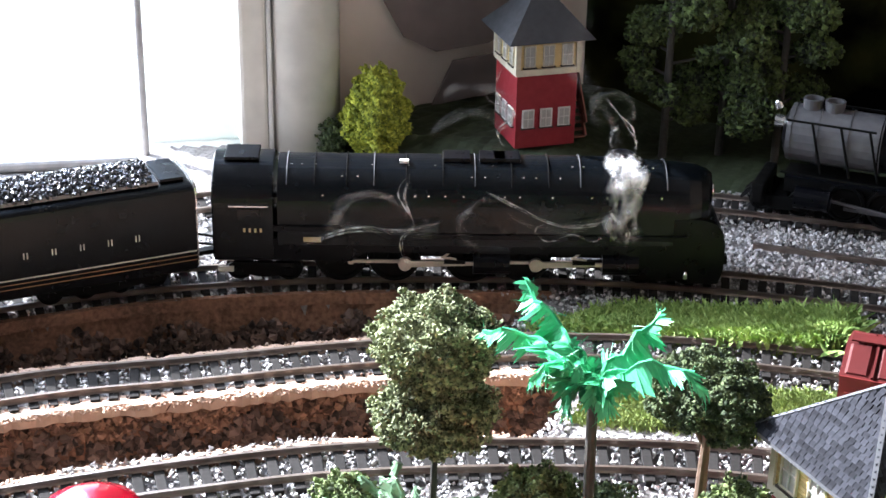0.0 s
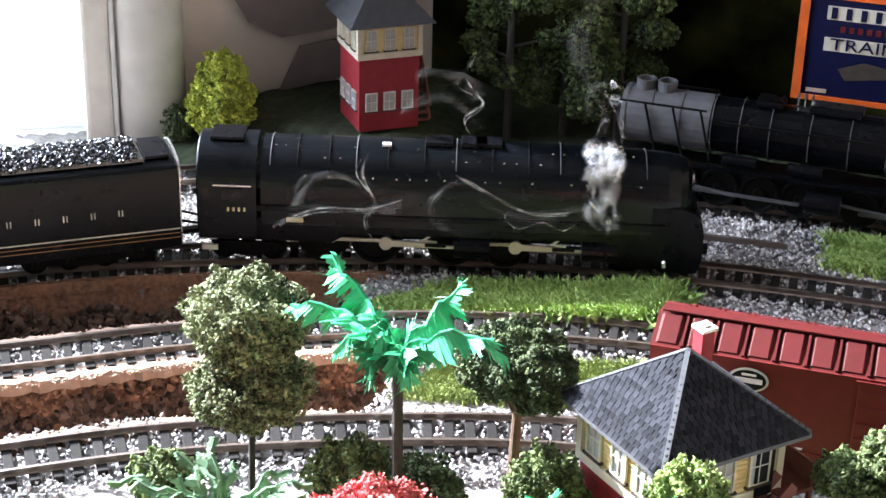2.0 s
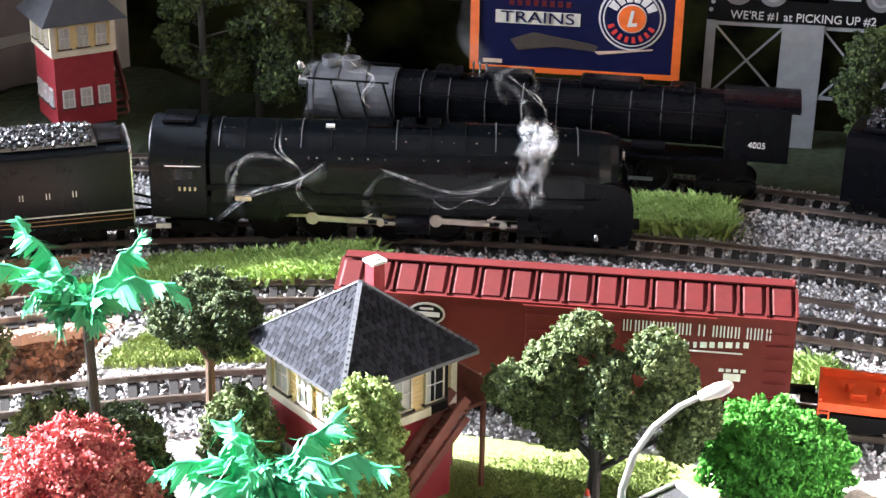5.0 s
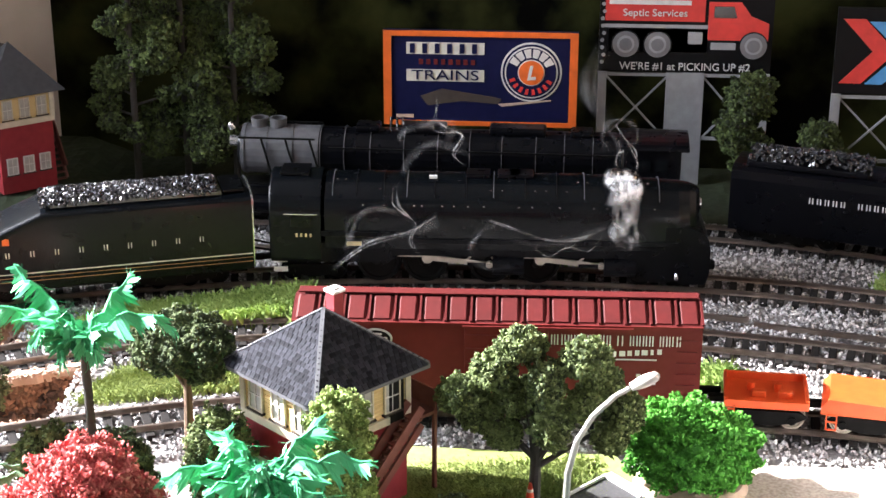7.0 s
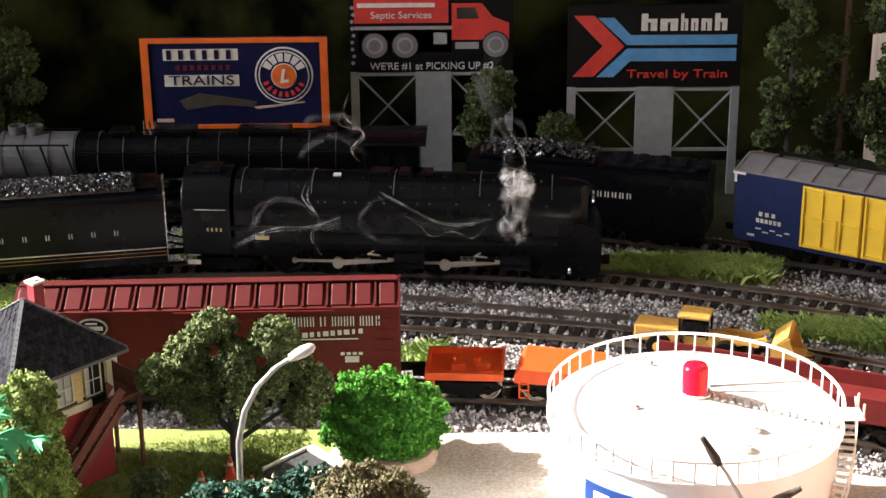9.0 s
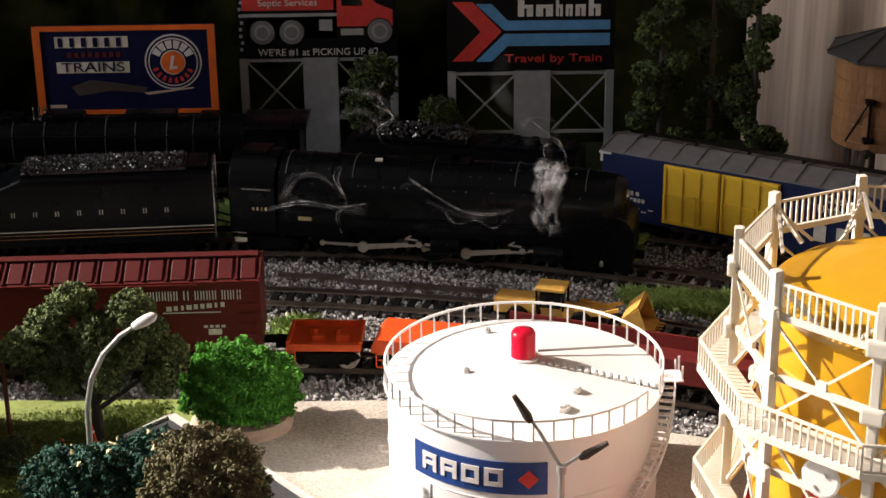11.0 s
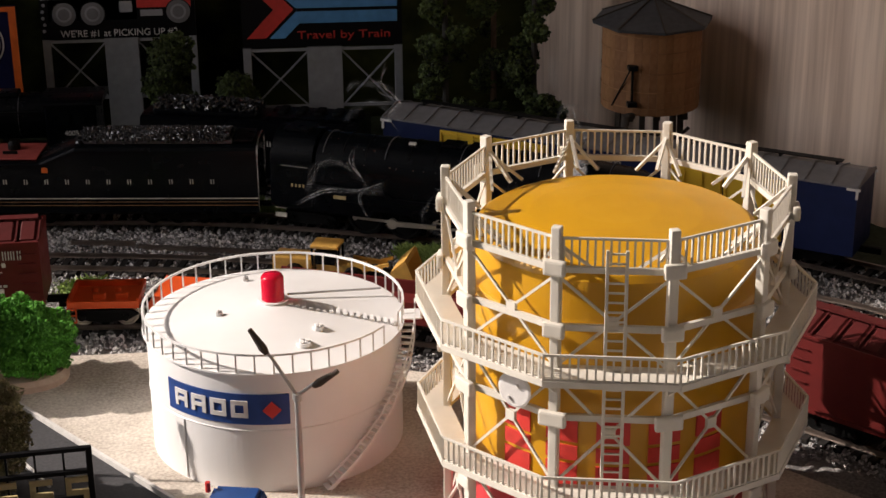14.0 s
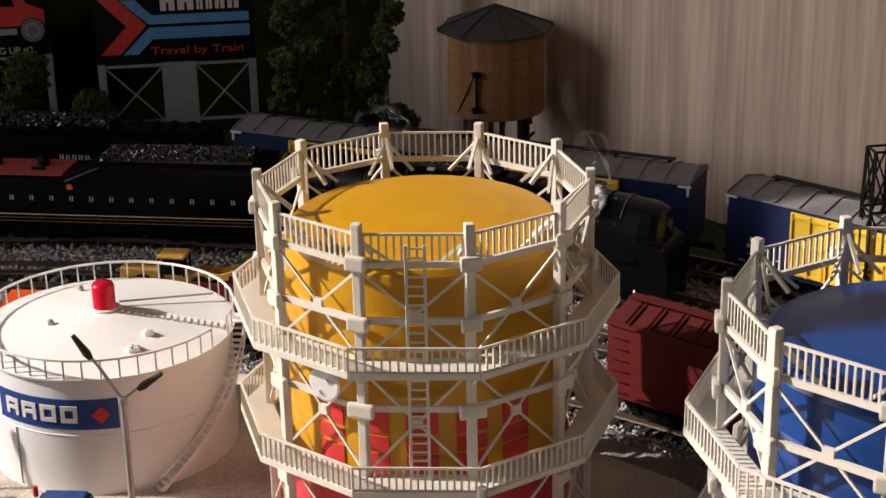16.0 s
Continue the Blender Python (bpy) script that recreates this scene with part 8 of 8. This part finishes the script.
# dark lattice mast by the wall
root = thing("lattice_mast", pose(0.5960, 0.462, -0.001), "dark steel lattice mast at the wall", "mast")
for z in (0.0, 0.03, 0.06):
    for (x0, y0), (x1, y1) in (((-0.007, -0.007), (0.007, -0.007)), ((0.007, -0.007), (0.007, 0.007)), ((0.007, 0.007), (-0.007, 0.007)), ((-0.007, 0.007), (-0.007, -0.007))):
        k, k1 = 1 - z * 3, 1 - (z + 0.03) * 3
        for name, p, q, w in (
            ("brace", (x0 * k, y0 * k, z), (x1 * k1, y1 * k1, z + 0.03), 0.0008),
            ("brace", (x1 * k, y1 * k, z), (x0 * k1, y0 * k1, z + 0.03), 0.0008),
            ("ledger", (x0 * k1, y0 * k1, z + 0.03), (x1 * k1, y1 * k1, z + 0.03), 0.0010),
            ("leg", (x0 * k, y0 * k, z), (x0 * k1, y0 * k1, z + 0.03), 0.0014),
        ):
            bm = bmesh.new()
            bar(bm, p, q, w, w)
            part(name, bm, "sign_black", root)


# ---- smoke ----
SMOKE = []


def wisp(pts, w0, w1, seed, strands=1, spread=0.0):
    """Curling smoke sheets through rough points, w0 to w1 wide, drawn out in strands."""
    rng = random.Random(seed)
    bm = bmesh.new()
    uv = bm.loops.layers.uv.new("UVMap")
    for strand in range(strands):
        p = [Vector(q) + Vector((rng.uniform(-1, 1), rng.uniform(-0.5, 0.1), rng.uniform(-1, 1))) * spread * (0.3 + j / len(pts)) for j, q in enumerate(pts)]
        fine = []
        for k in range(len(p) - 1):
            a, b = p[max(k - 1, 0)], p[min(k + 2, len(p) - 1)]
            for t in np.linspace(0, 1, 9, endpoint=False):
                q, r = p[k], p[k + 1]
                fine.append(0.5 * (2 * q + (r - a) * t + (2 * a - 5 * q + 4 * r - b) * t * t + (3 * q - a - 3 * r + b) * t**3))
        n = len(fine)
        rows = []
        for k, q in enumerate(fine):
            f = k / (n - 1)
            w = 0.75 * (w0 + (w1 - w0) * f) * (1 + 0.45 * math.sin(k * 0.31 + seed + strand * 2.1))
            d = (fine[min(k + 1, n - 1)] - fine[max(k - 1, 0)]).normalized()
            s = d.cross(Vector((0.2 * math.sin(k * 0.2 + strand), -1, 0.3))).normalized() * w
            rows.append(([bm.verts.new(q + s * u + Vector((0, 0.35 * w * u * u, 0))) for u in (-1, -0.6, -0.2, 0.2, 0.6, 1)], f))
        for (a, fa), (b, fb) in zip(rows, rows[1:]):
            for j in range(5):
                face = bm.faces.new((a[j], a[j + 1], b[j + 1], b[j]))
                for loop, c in zip(face.loops, ((j / 5, fa), ((j + 1) / 5, fa), ((j + 1) / 5, fb), (j / 5, fb))):
                    loop[uv].uv = c
    return bm


def smoke_thing(name, label, bms, offset, sway, drift=(0.0, 0.0), roll=8.0):
    """Smoke that goes with the locomotive, sways and drifts slowly back and up."""
    root = thing(name, pose(0, 0, 0), label, "smoke", group="smoke of the locomotive")
    for bm, material in bms:
        part("wisp", bm, material, root)

    def fn(t):
        ph = sway[1] + sway[2] * t
        x = offset[0] + drift[0] * t + sway[0] * math.sin(ph)
        z = offset[2] + drift[1] * t + 0.4 * sway[0] * math.cos(ph * 1.3)
        return seat("A", nose_length(t), LOCO_LEN) @ pose(x, offset[1], z, 0, roll * math.sin(ph * 0.8), 6 * math.sin(ph))

    SMOKE.append((root, fn))


def arc(cx, cz, rx, rz, a0, a1, y=0.0, grow=0.0, n=9):
    """Rough points of a curl in the upright plane."""
    out = []
    for k in range(n):
        u = k / (n - 1)
        a = radians(a0 + (a1 - a0) * u)
        r = 1 + grow * u
        out.append((cx + rx * r * math.cos(a), y - 0.002 * u, cz + rz * r * math.sin(a)))
    return out


puffs = []
for k in range(5):
    x0 = -0.0055 + 0.0027 * k
    puffs.append((wisp([(x0, 0.014, 0.000), (x0, 0.010, 0.0045), (x0, 0.0040, 0.0050), (x0, -0.0010, 0.0005), (x0 * 1.1, -0.0020, -0.0065)], 0.0038, 0.0046, 40 + k, 2, 0.0014), "smoke_dense"))
    puffs.append((wisp([(x0 * 0.8, 0.0, 0.0), (x0 * 0.8, -0.0020, -0.0060), (x0 * 0.7, -0.0030, -0.0130), (x0 * 0.8 - 0.001, -0.0034, -0.0200), (x0 * 1.0 + 0.003, -0.0038, -0.0270)], 0.0034, 0.0030, 50 + k, 1, 0.0016), "smoke_mid"))
puffs.append((wisp([(-0.006, -0.002, -0.004), (-0.007, -0.003, -0.012), (-0.0035, -0.003, -0.018), (0.002, -0.003, -0.022), (0.001, -0.004, -0.028)], 0.0007, 0.0010, 60, 2, 0.0012), "smoke_line"))
smoke_thing("smoke_plume", "dense white smoke puff hanging round the chimney", puffs, (0.0665, -0.0165, 0.0500), (0.0008, 0.3, 2.1))
rising = [
    (wisp([(-0.004, 0, 0.0), (-0.006, 0, 0.006), (-0.005, 0, 0.011), (-0.002, 0, 0.012)], 0.0016, 0.0012, 1, 1, 0.0), "smoke_line"),
    (wisp([(0.004, 0, 0.0), (0.005, 0, 0.007), (0.002, 0, 0.013), (-0.004, 0, 0.020), (-0.010, 0.002, 0.027)], 0.0009, 0.0006, 2, 2, 0.0016), "smoke_line"),
    (wisp(arc(-0.006, 0.020, 0.0095, 0.0085, -60, 250, grow=-0.15), 0.0016, 0.0030, 12, 1, 0.0), "smoke"),
    (wisp([(-0.002, 0, 0.004), (-0.006, 0.002, 0.016), (-0.016, 0.004, 0.028), (-0.022, 0.006, 0.046), (-0.018, 0.008, 0.062)], 0.0030, 0.0060, 13, 2, 0.0030), "smoke_thin"),
]
smoke_thing("smoke_wisp", "thin curling grey smoke rising above the chimney", rising, (0.0665, 0.0, 0.0540), (0.0022, 0.0, 1.2), roll=12)
high = [
    (wisp([(0.0, 0, 0.0), (-0.006, 0, 0.008), (0.000, 0.002, 0.016), (-0.010, 0.002, 0.024), (-0.004, 0.004, 0.036)], 0.0006, 0.0009, 14, 2, 0.0030), "smoke_line"),
    (wisp(arc(-0.016, 0.020, 0.013, 0.006, 200, -40), 0.0022, 0.0034, 15, 2, 0.0020), "smoke_thin"),
    (wisp([(0.004, 0, 0.004), (-0.014, 0, 0.014), (-0.026, 0, 0.012), (-0.032, 0, 0.004)], 0.0022, 0.0030, 16, 2, 0.0030), "smoke_thin"),
]
smoke_thing("smoke_wisp", "loose smoke curl drifting up over the boiler", high, (0.0150, 0.0, 0.0560), (0.0030, 0.8, 0.8), (-0.0035, 0.0002), roll=14)
threads = [
    (wisp([(0.002, 0, -0.004), (-0.012, -0.002, -0.008), (-0.026, -0.003, -0.0075), (-0.044, -0.003, -0.001), (-0.058, -0.002, 0.004)], 0.0004, 0.0007, 3, 2, 0.0016), "smoke_line"),
    (wisp([(0.0, 0, -0.006), (-0.008, -0.002, -0.015), (-0.018, -0.002, -0.0125), (-0.028, -0.003, -0.016), (-0.034, -0.003, -0.011), (-0.030, -0.003, -0.008)], 0.0004, 0.0008, 4, 1, 0.0), "smoke_line"),
    (wisp(arc(-0.052, -0.010, 0.012, 0.010, 80, 300, grow=0.2), 0.0014, 0.0022, 17, 2, 0.0022), "smoke_thin"),
    (wisp([(0.000, 0, -0.004), (-0.018, -0.002, -0.010), (-0.034, -0.003, -0.010), (-0.048, -0.003, -0.004)], 0.0035, 0.0030, 5, 1, 0.0), "smoke_thin"),
]
smoke_thing("smoke_wisp", "thin pale smoke threads drifting along the boiler", threads, (0.0600, -0.0215, 0.0400), (0.0035, 1.0, 0.9), (-0.0008, 0.0), roll=7)
veil = [
    (wisp([(0.010, 0, -0.012), (0.005, 0, -0.002), (0.008, 0, 0.008), (0.001, 0, 0.018), (0.003, 0.004, 0.030)], 0.0005, 0.0009, 6, 2, 0.0022), "smoke_line"),
    (wisp(arc(-0.008, 0.004, 0.015, 0.013, 20, 230, grow=0.15), 0.0014, 0.0024, 18, 3, 0.0024), "smoke_thin"),
    (wisp([(0.020, 0, 0.010), (0.004, 0, 0.003), (-0.016, 0, 0.000), (-0.036, 0, -0.010)], 0.0005, 0.0008, 7, 2, 0.0014), "smoke_line"),
    (wisp([(0.020, 0, 0.006), (0.000, 0, 0.002), (-0.026, 0, 0.000)], 0.0050, 0.0040, 8, 1, 0.0), "smoke_thin"),
]
smoke_thing("smoke_wisp", "faint smoke veil trailing beside the cab", veil, (-0.0350, -0.0225, 0.0280), (0.0040, 2.0, 0.7), (-0.0012, 0.0), roll=12)


# ---- what moves ----
TIMES = [round(0.25 * k, 2) for k in range(65)]
NOSE_T = [0.0, 0.5, 1.5, 2.5, 3.5, 5.0, 7.5, 8.0, 8.5, 9.0, 12.5, 13.5, 14.5, 16.0]
NOSE_X = [-0.1155, -0.100, -0.0701, -0.0367, -0.0005, 0.061, 0.1590, 0.1805, 0.2010, 0.2215]


def nose_length(t):
    """Length along the track of the locomotive's nose."""
    s = [along("A", x) for x in NOSE_X] + [along("A", x) + 0.222 for x in (0.1598, 0.2066, 0.2543)]
    s.append(s[-1] + 1.5 * (s[-1] - s[-2]))
    c = np.polyfit(NOSE_T, s, 4)
    return float(np.polyval(c, t)) - 0.005


def motions():
    still = nose_length(0.0)
    rows, trows = [], []
    for t in TIMES:
        s = nose_length(t)
        rows.append((t, seat("A", s, LOCO_LEN)))
        trows.append((t, seat("A", s - LOCO_LEN - 0.0120, TENDER_LEN)))
    walk(LOCO, rows)
    walk(TENDER, trows)
    crank = 0.0046
    fine = [round(0.25 * k, 3) for k in range(65)]
    for ob, x, side, r in SPINNERS:
        base = 0 if side < 0 else 180
        walk(ob, [(t, pose(x, side * GAUGE / 2, r, 0, math.degrees((nose_length(t) - still) / 0.0107) * (1 if side < 0 else -1), 0) @ pose(0, 0, 0, 0, 0, base) if side < 0 else pose(x, side * GAUGE / 2, r, 0, math.degrees((nose_length(t) - still) / 0.0107), 0) @ pose(0, 0, 0, 0, 0, 180)) for t in fine])
    for ob, pin, n, kind in RODS:
        out = []
        for t in [round(0.125 * k, 3) for k in range(129)]:
            a = (nose_length(t) - still) / 0.0107
            px, pz = pin + crank * math.cos(a), 0.0107 - crank * math.sin(a)
            tilt = math.degrees(math.asin((0.0115 - pz) / n)) if kind == "main" else 0.0
            out.append((t, pose(px, -0.0152 if kind == "main" else -0.0140, pz, 0, -tilt, 0)))
        walk(ob, out)
    for ob, fn in SMOKE:
        walk(ob, [(t, fn(t)) for t in TIMES])


motions()
